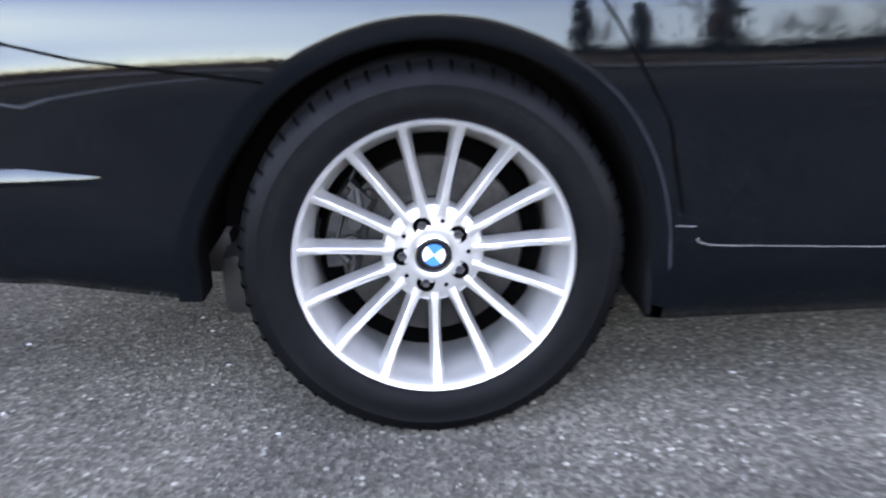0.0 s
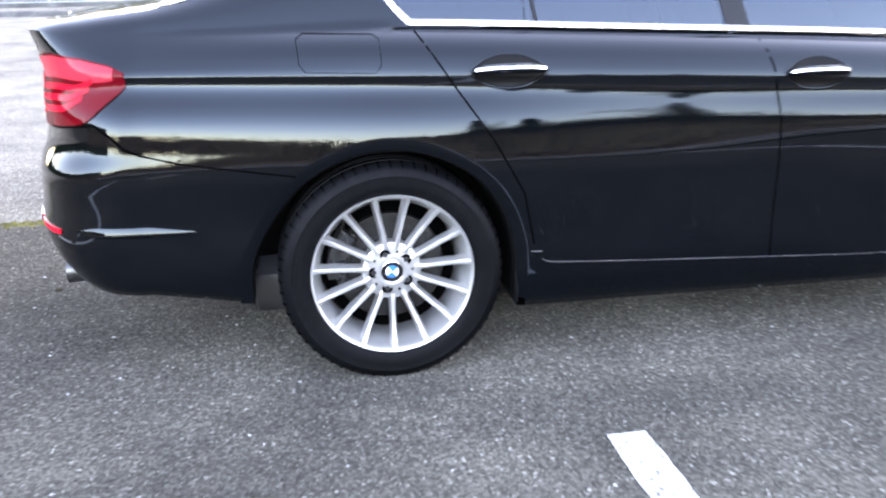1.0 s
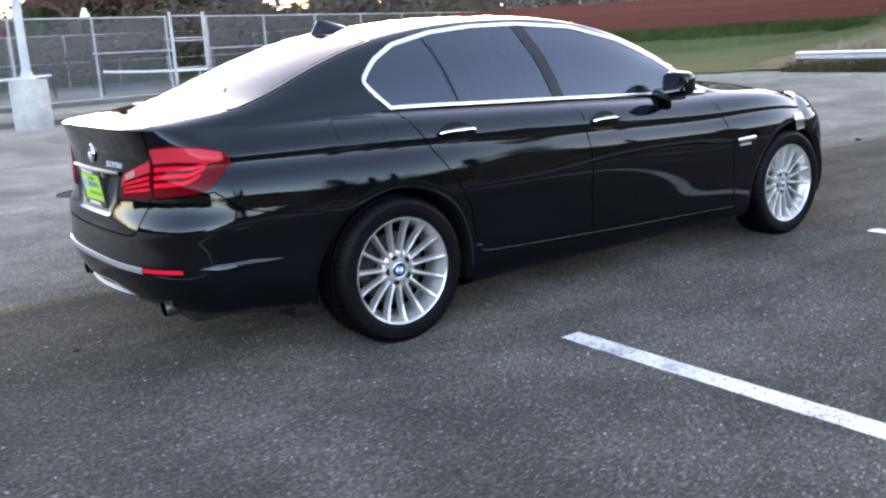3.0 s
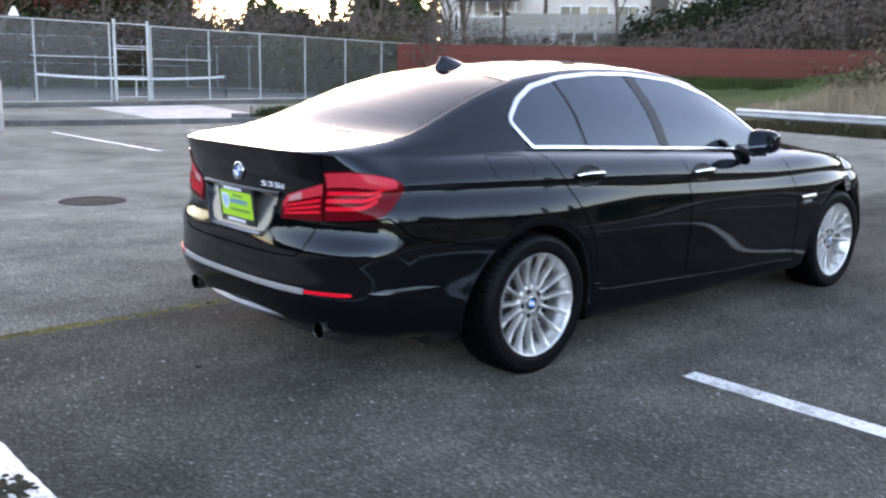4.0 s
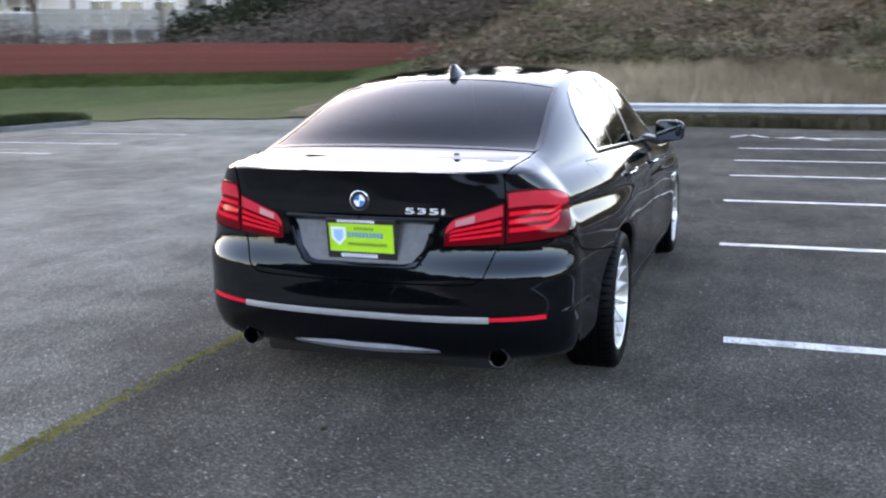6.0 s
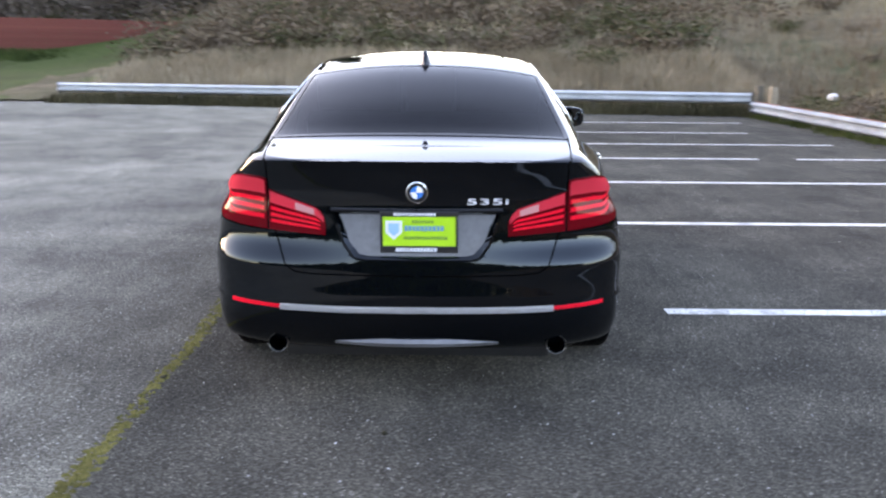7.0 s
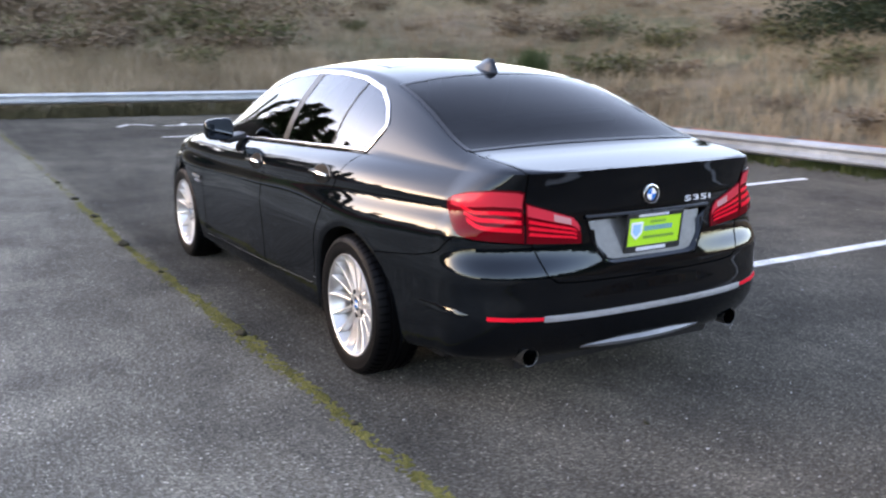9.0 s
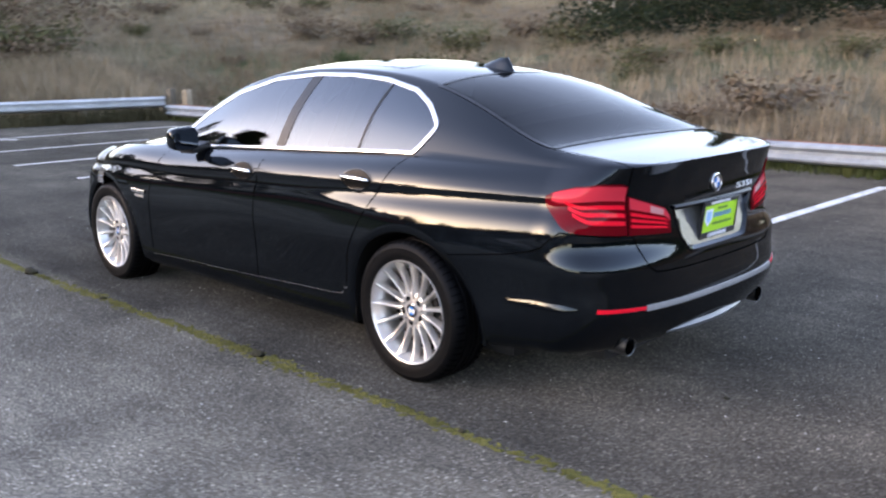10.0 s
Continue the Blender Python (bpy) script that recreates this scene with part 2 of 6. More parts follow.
# roof rail (the side window's top edge) and the middle of the roof
RAIL_X = (-1.05, -0.8, -0.62, -0.3, 0.0, 0.3, 0.6, 1.0, 1.36, 1.7, 1.95, 2.15, 2.35, 2.6, 3.0, 3.6)
rail_y = spline(RAIL_X, (0.60, 0.625, 0.635, 0.605, 0.575, 0.558, 0.556, 0.562, 0.578, 0.620, 0.662, 0.705, 0.742, 0.742, 0.70, 0.60))
rail_z = spline(RAIL_X, (1.050, 1.080, 1.102, 1.210, 1.316, 1.380, 1.412, 1.420, 1.395, 1.312, 1.200, 1.090, 0.985, 0.945, 0.915, 0.79))
MID_X = (-1.05, -0.8, -0.63, -0.45, -0.2, 0.1, 0.35, 0.7, 1.1, 1.4, 1.65, 2.0, 2.3, 2.48, 2.8, 3.2, 3.45, 3.62)
mid_z = spline(MID_X, (1.050, 1.085, 1.114, 1.194, 1.298, 1.392, 1.432, 1.462, 1.468, 1.450, 1.395, 1.245, 1.105, 1.035, 0.995, 0.93, 0.85, 0.775))
NS, NR = 10, 14     # steps from belt to rail, and from rail to middle


def top_row(p):
    x, y, z = p
    yr = min(float(rail_y(x)), 0.9 * y)
    k = min(1.0, max(0.0, (y - yr) / 0.08)) if y < 0.5 else 1.0
    zc = float(mid_z(x))
    zr = z + (float(rail_z(x)) - z) * k if y > 0.3 else z + (zc - z) * 0.1
    high = max(0.0, zr - z)
    out = 0.012 + 0.05 * high
    side = upright([(x, y, z), (x, y + (yr - y) * 0.5 + out, z + high * 0.5), (x, yr, zr)], (NS // 2, NS // 2))
    ys = np.linspace(0, 1, NR + 1)
    # crown from rail to middle, round at the rail
    tops = [(x, yr * (1 - s), zr + (zc - zr) * (1 - (1 - s) ** 2.2)) for s in ys]
    return np.concatenate([side[:-1], tops])


TOP = np.array([top_row(LOW[i, -1]) for i in range(NU)])
NT = TOP.shape[1]


def surface_normals(g):
    du, dv = np.gradient(g, axis=0), np.gradient(g, axis=1)
    n = np.cross(du, dv)
    return n / np.maximum(np.linalg.norm(n, axis=2, keepdims=True), 1e-9)


def on_side(x, z):
    """A point of the left flank below the belt at x, z, and its normal."""
    def y_at(xx, zz):
        f = (np.clip(xx, X_REAR, X_FRONT - 1e-6) - X_REAR) / (X_FRONT - X_REAR) * 128
        i, w = int(f), f - int(f)
        col = FLANK[44 + i] * (1 - w) + FLANK[min(44 + i + 1, 172)] * w
        return float(np.interp(zz, col[3:, 2], col[3:, 1]))
    y, e = y_at(x, z), 0.004
    n = Vector((-(y_at(x + e, z) - y_at(x - e, z)) / (2 * e), 1, -(y_at(x, z + e) - y_at(x, z - e)) / (2 * e))).normalized()
    return Vector((x, y, z)), n


def on_glass(x, z):
    """A point of the left side window's surface at x, z, and its normal."""
    def y_at(xx, zz):
        f = (np.clip(xx, X_REAR, X_FRONT - 1e-6) - X_REAR) / (X_FRONT - X_REAR) * 128
        i, w = int(f), f - int(f)
        col = TOP[44 + i] * (1 - w) + TOP[min(44 + i + 1, 172)] * w
        return float(np.interp(zz, col[:NS + 4, 2], col[:NS + 4, 1]))
    y, e = y_at(x, z), 0.006
    n = Vector((-(y_at(x + e, z) - y_at(x - e, z)) / (2 * e), 1, -(y_at(x, z + e) - y_at(x, z - e)) / (2 * e))).normalized()
    return Vector((x, y, z)), n


RING = []
for zz in np.arange(0.26, 1.075, 0.0025):
    pts = np.array([[np.interp(zz, LOW[i, 3:, 2], LOW[i, 3:, k]) for k in (0, 1)] for i in range(0, 76)])
    RING.append(np.c_[pts, np.r_[0, np.cumsum(np.linalg.norm(np.diff(pts, axis=0), axis=1))]])


def on_ring(s, z):
    """A point of the tail at arc length s (from the middle, round the left corner) and height z, and its normal."""
    def p_at(ss, zz):
        f = min(max((zz - 0.26) / 0.0025, 0), len(RING) - 1.001)
        i, w = int(f), f - int(f)
        pts = RING[i] * (1 - w) + RING[i + 1] * w
        return np.array([np.interp(ss, pts[:, 2], pts[:, 0]), np.interp(ss, pts[:, 2], pts[:, 1])])
    a, b, c, d = p_at(s - 0.006, z), p_at(s + 0.006, z), p_at(s, z - 0.006), p_at(s, z + 0.006)
    p = p_at(s, z)
    du, dv = Vector((*(b - a), 0)), Vector((*(d - c), 0.012))
    n = dv.cross(du)
    if s < 0.006:
        n = Vector((n.x, 0, n.z))
    n.normalize()
    if n.x * -1 + n.y < 0:
        n = -n
    return Vector((*p, z)), n


def flip(v):
    return Vector((v[0], -v[1], v[2]))


def patch(where, lower, upper, u0, u1, nu, nv, lift, mirror=False, depth=0.0):
    """A sheet that follows a surface between two curves lower(u) and upper(u), lifted off it; with depth its rim turns in."""
    verts, faces = [], []
    us = np.linspace(u0, u1, nu)
    for u in us:
        lo, hi = lower(u), upper(u)
        for v in np.linspace(0, 1, nv):
            p, n = where(u, lo + (hi - lo) * v)
            verts.append(p + n * lift)
    faces = grid_faces(nu, nv)
    if depth:
        rim = [i for i in range(nv)] + [r * nv + nv - 1 for r in range(1, nu)] + [(nu - 1) * nv + c for c in range(nv - 2, -1, -1)] + [r * nv for r in range(nu - 2, 0, -1)]
        base = len(verts)
        for i in rim:
            r, c = divmod(i, nv)
            lo, hi = lower(us[r]), upper(us[r])
            p, n = where(us[r], lo + (hi - lo) * c / (nv - 1))
            verts.append(p + n * (lift - depth))
        k = len(rim)
        faces += [(rim[j], rim[(j + 1) % k], base + (j + 1) % k, base + j) for j in range(k)]
    if mirror:
        verts = [flip(v) for v in verts]
        faces = [f[::-1] for f in faces]
    return verts, faces


def ribbon(where, points, width, lift, mirror=False, step=0.02, thick=0.0):
    """A narrow band along a line of (u, z) on a surface."""
    p = [np.array(points[0], float)]
    for a, b in zip(points, points[1:]):
        a, b = np.array(a, float), np.array(b, float)
        k = max(1, int(np.linalg.norm(b - a) / step))
        p += [a + (b - a) * (i + 1) / k for i in range(k)]
    verts = []
    for i, q in enumerate(p):
        t = p[min(i + 1, len(p) - 1)] - p[max(i - 1, 0)]
        t = t / max(np.linalg.norm(t), 1e-9)
        side = np.array([-t[1], t[0]]) * width / 2
        pa, na = where(*(q - side))
        pb, nb = where(*(q + side))
        if thick:
            verts += [pa - na * 0.002, pa + na * (lift + thick * 0.6), (pa + pb) / 2 + (na + nb) * 0.5 * (lift + thick), pb + nb * (lift + thick * 0.6), pb - nb * 0.002]
        else:
            verts += [pa + na * lift, pb + nb * lift]
    faces = grid_faces(len(p), 5 if thick else 2)
    if mirror:
        verts = [flip(v) for v in verts]
        faces = [f[::-1] for f in faces]
    return verts, faces


# ---- the car: panels ----
car = new("sedan_car")
tagged(car, "glossy black four-door sedan with chrome window trim and silver wheels, parked", "car")

door_seam = lambda z: float(np.interp(z, (0.30, 0.40, 0.56, 0.725, 0.82, 0.915, 1.04), (0.46, 0.43, 0.395, 0.30, 0.234, 0.168, 0.085)))
mid_seam = lambda z: float(np.interp(z, (0.28, 0.6, 0.76, 0.88, 0.98), (1.215, 1.203, 1.197, 1.178, 1.150)))
front_seam = lambda z: float(np.interp(z, (0.28, 0.45, 0.64, 0.80, 0.93), (2.40, 2.39, 2.365, 2.31, 2.235)))
bump_seam = lambda x: float(np.interp(x, (-0.83, -0.78, -0.70, -0.57, -0.40, -0.25), (0.80, 0.78, 0.712, 0.682, 0.66, 0.640)))
DLO_X = (-0.010, 0.0, 0.03, 0.09, 0.22, 0.45, 0.70, 1.0, 1.36, 1.69, 1.93, 2.09, 2.245)
DLO_Z = (1.165, 1.185, 1.215, 1.262, 1.325, 1.372, 1.392, 1.394, 1.366, 1.282, 1.170, 1.068, 0.968)
dlo_top = lambda x: float(np.interp(x, DLO_X, DLO_Z))
belt_z = lambda x: float(spline(ST, (1.035, 1.036, 1.038, 1.018, 0.985, 0.950, 0.915, 0.89))(x)) + 0.006
dlo_low = lambda x: belt_z(x) if x > 0.10 else float(np.interp(x, (-0.010, 0.10), (1.163, belt_z(0.10))))


def panel_of(p):
    """Which panel of the left half a point of the flank or tail belongs to."""
    x, y, z = p
    if x < -0.25 and z < (bump_seam(x) if x > -0.80 else (0.775 if y > 0.55 else (0.61 if y < 0.5 else 0.61 + (y - 0.5) * 3.3))):
        return "rear_bumper"
    if x < -0.80 and y < 0.60:
        return "trunk_lid"
    if z < 0.345 - 0.036 * x and 0.40 < x < 2.5:
        return "sill"
    if x < door_seam(z):
        return "quarter_panel"
    if x < mid_seam(z):
        return "rear_door"
    if x < front_seam(z):
        return "front_door"
    return "front_bumper" if x > 3.36 and z < 0.70 else "fender"


def top_panel_of(p, col):
    x, y, z = p
    if x < -0.62 and col >= NS:
        return "trunk_lid"
    if col >= NS and x < 0.12:
        return "rear_window"
    if col >= NS and 1.52 < x < 2.46:
        return "windscreen"
    if col >= NS and x <= 1.52:
        return "roof"
    if x > 2.40:
        return "hood" if y < 0.74 or col > 3 else "fender"
    if 0.02 < x < 2.18 and dlo_low(x) + 0.012 < z < dlo_top(x) - 0.012 and col < NS + 1:
        return "opening"
    return "quarter_panel" if x < 0.1 else "roof"


low_n, top_n = surface_normals(LOW), surface_normals(TOP)
if low_n[100, 15, 1] < 0:
    low_n = -low_n
if top_n[100, NT - 2, 2] < 0:
    top_n = -top_n
for i in range(NU):
    # the pillar behind the doors flows into the flank; elsewhere the belt stays an edge
    w = float(np.interp(LOW[i, -1, 0], (-0.66, -0.55, -0.05, 0.08), (0, 1, 1, 0)))
    for g, j in ((low_n, NV - 1), (top_n, 0)):
        n = g[i, j] * (1 - w) + (low_n[i, NV - 2] + top_n[i, 1]) / 2 * w
        g[i, j] = n / np.linalg.norm(n)
panels = {}


def add_face(name, ids, grid, normals, mirrored):
    pool = panels.setdefault((name, mirrored), ([], [], [], {}))
    f = []
    for key in ids:
        full = (id(grid), key)
        if full not in pool[3]:
            pool[3][full] = len(pool[0])
            p, n = grid[key], normals[key]
            pool[0].append((p[0], -p[1] if mirrored else p[1], p[2]))
            pool[2].append((n[0], -n[1] if mirrored else n[1], n[2]))
        f.append(pool[3][full])
    pool[1].append(f if mirrored else f[::-1])


SNAP = {}
LIP_R = ARCH_R + 0.034          # where the wheel arch's rolled lip begins


def set_back(x, z):
    """How far the edge of the rear arch stands back, low on the bumper's side."""
    k = min(1.0, max(0.0, (0.57 - z) / 0.24))
    return 0.036 * k * k * (3 - 2 * k) if x < 0.0 else 0.0


def in_arch(c):
    if c[1] < 0.5:
        return False
    c = (c[0] + set_back(c[0], c[2]), c[1], c[2])
    if any(math.hypot(c[0] - hx, c[2] - HUB_Z) < LIP_R for hx in (0.0, WB)):
        return True
    return c[2] < HUB_Z and any(abs(c[0] - hx) < LIP_R for hx in (0.0, WB))


# the grid points round each cut move onto the lip's circle, so that its edge is clean
CUT = np.array([[in_arch(LOW[i:i + 2, j:j + 2].reshape(-1, 3).mean(0)) for j in range(NV - 1)] for i in range(NU - 1)])
for i in range(1, NU - 1):
    for j in range(3, NV - 1):
        near = CUT[i - 1:i + 1, j - 1:j + 1]
        if near.any() and not near.all():
            x, y, z = LOW[i, j]
            hx = 0.0 if x < 1.5 else WB
            x += set_back(x, z)
            if z > HUB_Z:
                k = LIP_R / math.hypot(x - hx, z - HUB_Z)
                x, z = hx + (x - hx) * k, HUB_Z + (z - HUB_Z) * k
            else:
                x = hx + math.copysign(LIP_R, x - hx)
            p, n = on_side(x - set_back(x, z), z)
            SNAP[i, j] = (p, n)
for (i, j), (p, n) in SNAP.items():
    LOW[i, j], low_n[i, j] = p, n

RECESS = ((0.325, 0.848), (0.255, 0.668))       # half width and height, top and bottom of the plate's recess
for mirrored in (False, True):
    for i in range(NU - 1):
        for j in range(NV - 1):
            c = LOW[i:i + 2, j:j + 2].reshape(-1, 3).mean(0)
            if CUT[i, j]:
                continue
            if c[0] < -0.9 and RECESS[1][1] < c[2] < RECESS[0][1] and c[1] < RECESS[1][0] + (c[2] - RECESS[1][1]) * 0.389 - 0.004:
                continue
            add_face(panel_of(c), [(i, j), (i + 1, j), (i + 1, j + 1), (i, j + 1)], LOW, low_n, mirrored)
        for j in range(NT - 1):
            c = TOP[i:i + 2, j:j + 2].reshape(-1, 3).mean(0)
            kind = top_panel_of(c, j)
            if kind == "opening":
                continue
            add_face(kind, [(i, j), (i + 1, j), (i + 1, j + 1), (i, j + 1)], TOP, top_n, mirrored)

ONE_PIECE = ("rear_bumper", "trunk_lid", "rear_window", "windscreen", "roof", "hood", "front_bumper")
PANEL = {}
for name in sorted({k[0] for k in panels}):
    sides = [k for k in panels if k[0] == name]
    groups = [sides] if name in ONE_PIECE else [[k] for k in sides]
    for group in groups:
        vs, fs, ns = [], [], []
        for k in group:
            base = len(vs)
            vs += panels[k][0]
            ns += panels[k][2]
            fs += [[base + q for q in f] for f in panels[k][1]]
        me = mesh_of(name, vs, fs, True, 180.0)
        me.normals_split_custom_set_from_vertices(ns)
        glass = name in ("rear_window", "windscreen")
        ob = put(name, me, TINT if glass else PAINT, car, "dark tinted glass" if glass else "")
        PANEL[name, group[0][1]] = ob
        if glass:
            ob.visible_shadow = True

# ---- the car: arches, glass, trim, lamps ----
def arch(hx, mirrored):
    verts, n = [], 73
    for a in np.linspace(-16, 196, n):
        ca, sa_ = math.cos(radians(a)), math.sin(radians(a))
        for r, lift, into in ((LIP_R + 0.004, 0.0006, 0), (LIP_R - 0.004, 0.0004, 0), (LIP_R - 0.012, -0.0020, 0), (ARCH_R + 0.010, -0.0055, 0), (ARCH_R + 0.002, -0.009, 0), (ARCH_R + 0.0015, -0.0095, 0), (ARCH_R - 0.002, -0.014, 0), (ARCH_R - 0.004, -0.013, 0.08)):
            x, z = hx + r * ca, HUB_Z + r * sa_
            z = max(z, 0.006 + float(np.interp(x, ST, (0.292, 0.245, 0.205, 0.188, 0.186, 0.186, 0.20, 0.215))))
            if sa_ < 0:
                x = hx + math.copysign(r, ca)
            p, nn = on_side(x - set_back(x, z), z)
            verts.append(p + nn * lift - Vector((0, into, 0)))
    if mirrored:
        verts = [flip(v) for v in verts]
    faces = grid_faces(n, 8)
    if mirrored:
        faces = [f[::-1] for f in faces]
    inner = [f for f in faces if max(q % 8 for q in f) > 5]
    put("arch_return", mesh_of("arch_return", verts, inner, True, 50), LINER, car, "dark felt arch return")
    faces = [f for f in faces if max(q % 8 for q in f) < 6]
    put("wheel_arch", mesh_of("wheel_arch", verts, faces, True, 50), PAINT, car)
    # inner liner
    prof = [(ARCH_R - 0.004, 0.86), (ARCH_R - 0.01, 0.60), (0.10, 0.58)]
    v, f = lathe(prof, 40, -14, 194 if hx else 182)
    v = [(x + hx - set_back(x + hx, z + HUB_Z), y * (-1 if mirrored else 1), z + HUB_Z) for x, y, z in v]
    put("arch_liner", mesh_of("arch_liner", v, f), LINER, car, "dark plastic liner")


for hx in (0.0, WB):
    for mirrored in (False, True):
        arch(hx, mirrored)

for mirrored in (False, True):
    # side glass in three panes, with dark dividers and a bright frame all round
    for a, b in ((-0.008, 0.424), (0.426, 1.049), (1.051, 2.225)):
        lo = lambda u: dlo_low(u) + 0.004
        hi = lambda u: max(dlo_top(u) - 0.002, lo(u) + 0.002)
        v, f = patch(on_glass, lo, hi, a, b, max(8, int((b - a) * 50)), 12, 0.003, mirrored)
        put("side_window", mesh_of("side_window", v, f), SIDE_TINT, car, "dark tinted glass")
    for x0, x1, w in ((0.392, 0.462, 0.012), (0.992, 1.100, 0.074)):
        z1 = dlo_top(x0) + 0.004
        v, f = ribbon(on_glass, [(x1, belt_z(x1)), ((x0 + x1) / 2 + 0.006, (belt_z(x1) + z1) / 2), (x0, z1)], w, 0.0055, mirrored, 0.03)
        put("window_pillar", mesh_of("window_pillar", v, f), PILLAR, car, "black window divider")
    top = [(x, dlo_top(x)) for x in np.linspace(0.0, 2.262, 90)]
    rear = [(0.085, belt_z(0.10) + 0.005), (0.045, 1.088), (0.006, 1.138), (-0.009, 1.165)]
    v, f = ribbon(on_glass, rear + [(-0.004, 1.18), (0.012, 1.198)] + top[2:], 0.017, 0.003, mirrored, 0.02, 0.006)
    put("window_trim", mesh_of("window_trim", v, f), CHROME, car, "bright chrome window surround")
    v, f = ribbon(on_glass, [(x, belt_z(x) + 0.006) for x in np.linspace(0.078, 2.275, 60)], 0.014, 0.003, mirrored, 0.03, 0.006)
    put("belt_trim", mesh_of("belt_trim", v, f), CHROME, car, "bright chrome belt moulding")
    # gaps between panels
    for pts in ([(door_seam(z), z) for z in np.linspace(1.028, 0.40, 28)],
                [(mid_seam(z), z) for z in np.linspace(0.98, 0.30, 24)],
                [(front_seam(z), z) for z in np.linspace(0.93, 0.30, 24)],
                [(x, bump_seam(x)) for x in np.linspace(-0.695, -0.268, 16)]) + (([(-0.245, 1.012), (-0.24, 0.945), (-0.225, 0.926), (-0.03, 0.92), (-0.012, 0.94), (-0.012, 1.01), (-0.03, 1.022), (-0.225, 1.026), (-0.245, 1.012)],) if mirrored else ()):
        v, f = ribbon(on_side, pts, 0.0018 if len(pts) == 9 else 0.005, 0.0012, mirrored, 0.02)
        put("panel_gap", mesh_of("panel_gap", v, f), GAP, car)
    for pts in ([(0.420, 0.376), (0.455, 0.373)], [(0.458, 0.352), (0.466, 0.343), (0.482, 0.338)] + [(x, float(np.interp(x, (0.5, 0.73, 1.48, 2.42), (0.336, 0.323, 0.291, 0.262)))) for x in np.linspace(0.5, 2.40, 30)]):
        v, f = ribbon(on_side, pts, 0.0014, 0.0012, mirrored, 0.03)
        put("sill_edge", mesh_of("sill_edge", v, f), ALLOY_DARK, car, "thin bright sill edge")
    # handles over flat dark ovals; each hollow's shade is in colour and normals
    for hx0, hz, hn in ((0.352, 0.916, 0.115), (1.318, 0.882, 0.112)):
        hollow, dish, hf = [], [], []
        for r in np.linspace(0, 1, 7):
            for k in range(32):
                a = 2 * math.pi * k / 32
                px, pz = hx0 + hn * r * math.cos(a), hz + 0.049 * r * math.sin(a) * (1 - 0.35 * abs(math.cos(a)) ** 3)
                p, nn = on_side(px, pz)
                hollow.append(p + nn * 0.0014)
                tilt = 0.24 * r if r < 0.9 else -0.7
                dish.append((nn - Vector((math.cos(a) * 0.4, 0, math.sin(a))) * tilt).normalized())
        hf = [(r * 32 + k, r * 32 + (k + 1) % 32, (r + 1) * 32 + (k + 1) % 32, (r + 1) * 32 + k) for r in range(6) for k in range(32)]
        hv = [flip(v) for v in hollow] if mirrored else hollow
        me = mesh_of("handle_recess", hv, [q[::-1] for q in hf] if mirrored else hf, True, 180.0)
        me.normals_split_custom_set_from_vertices([flip(q) for q in dish] if mirrored else dish)
        put("handle_recess", me, HOLLOW_SHADE, car, "dark oval that stands for the shaded recess behind the handle")
        oval = [(hx0 + hn * math.cos(a), hz + 0.049 * math.sin(a) * (1 - 0.35 * abs(math.cos(a)) ** 3)) for a in np.linspace(0, 2 * math.pi, 49)]
        v, f = ribbon(on_side, oval, 0.006, 0.0006, mirrored, 0.02, 0.0022)
        put("recess_rim", mesh_of("recess_rim", v, f), PAINT, car)
        bv, nseg = [], 24
        for i in range(nseg + 1):
            s = i / nseg * 2 - 1
            w = 0.0125 * (1 - abs(s) ** 4) ** 0.5 + 0.0015
            out = 0.034 * (1 - abs(s) ** 3.5)
            p, nn = on_side(hx0 + s * hn * 0.97, hz)
            c = p + nn * out
            for k in range(8):
                a = 2 * math.pi * k / 8
                bv.append(c + Vector((0, 0, math.sin(a) * w)) + nn * math.cos(a) * 0.007)
        bf = [(i * 8 + k, i * 8 + (k + 1) % 8, (i + 1) * 8 + (k + 1) % 8, (i + 1) * 8 + k) for i in range(nseg) for k in range(8)]
        put("door_handle", mesh_of("door_handle", [flip(v) for v in bv] if mirrored else bv, bf), PAINT, car)
        v, f = ribbon(lambda u, z: (lambda q: (q[0] + q[1] * 0.034 * (1 - abs((u - hx0) / hn) ** 3.5), q[1]))(on_side(u, z)), [(hx0 - hn * 0.9, hz + 0.001), (hx0 + hn * 0.9, hz + 0.001)], 0.0068, 0.0078, mirrored, 0.012, 0.001)
        put("handle_strip", mesh_of("handle_strip", v, f), CHROME, car, "chrome strip on the door handle")
    # side vent and its badge on the front fender
    v, f = ribbon(on_side, [(2.405, 0.661), (2.48, 0.663), (2.565, 0.667)], 0.022, 0.002, mirrored, 0.02, 0.008)
    put("fender_badge", mesh_of("fender_badge", v, f), CHROME, car, "small chrome side marker trim")
    v, f = ribbon(on_side, [(2.42, 0.632), (2.52, 0.635)], 0.014, 0.002, mirrored, 0.02, 0.003)
    put("fender_lettering", mesh_of("fender_lettering", v, f), ALLOY_DARK, car)
    # mud flap edge behind the rear door
    sy = -1 if mirrored else 1
    bm = bmesh.new()
    box(bm, at_box(0.376, 0.388, min(sy * 0.70, sy * 0.897), max(sy * 0.70, sy * 0.897), 0.205, 0.44), 0.004)
    part("mud_flap", bm, RUBBER, car, "black rubber mud flap")
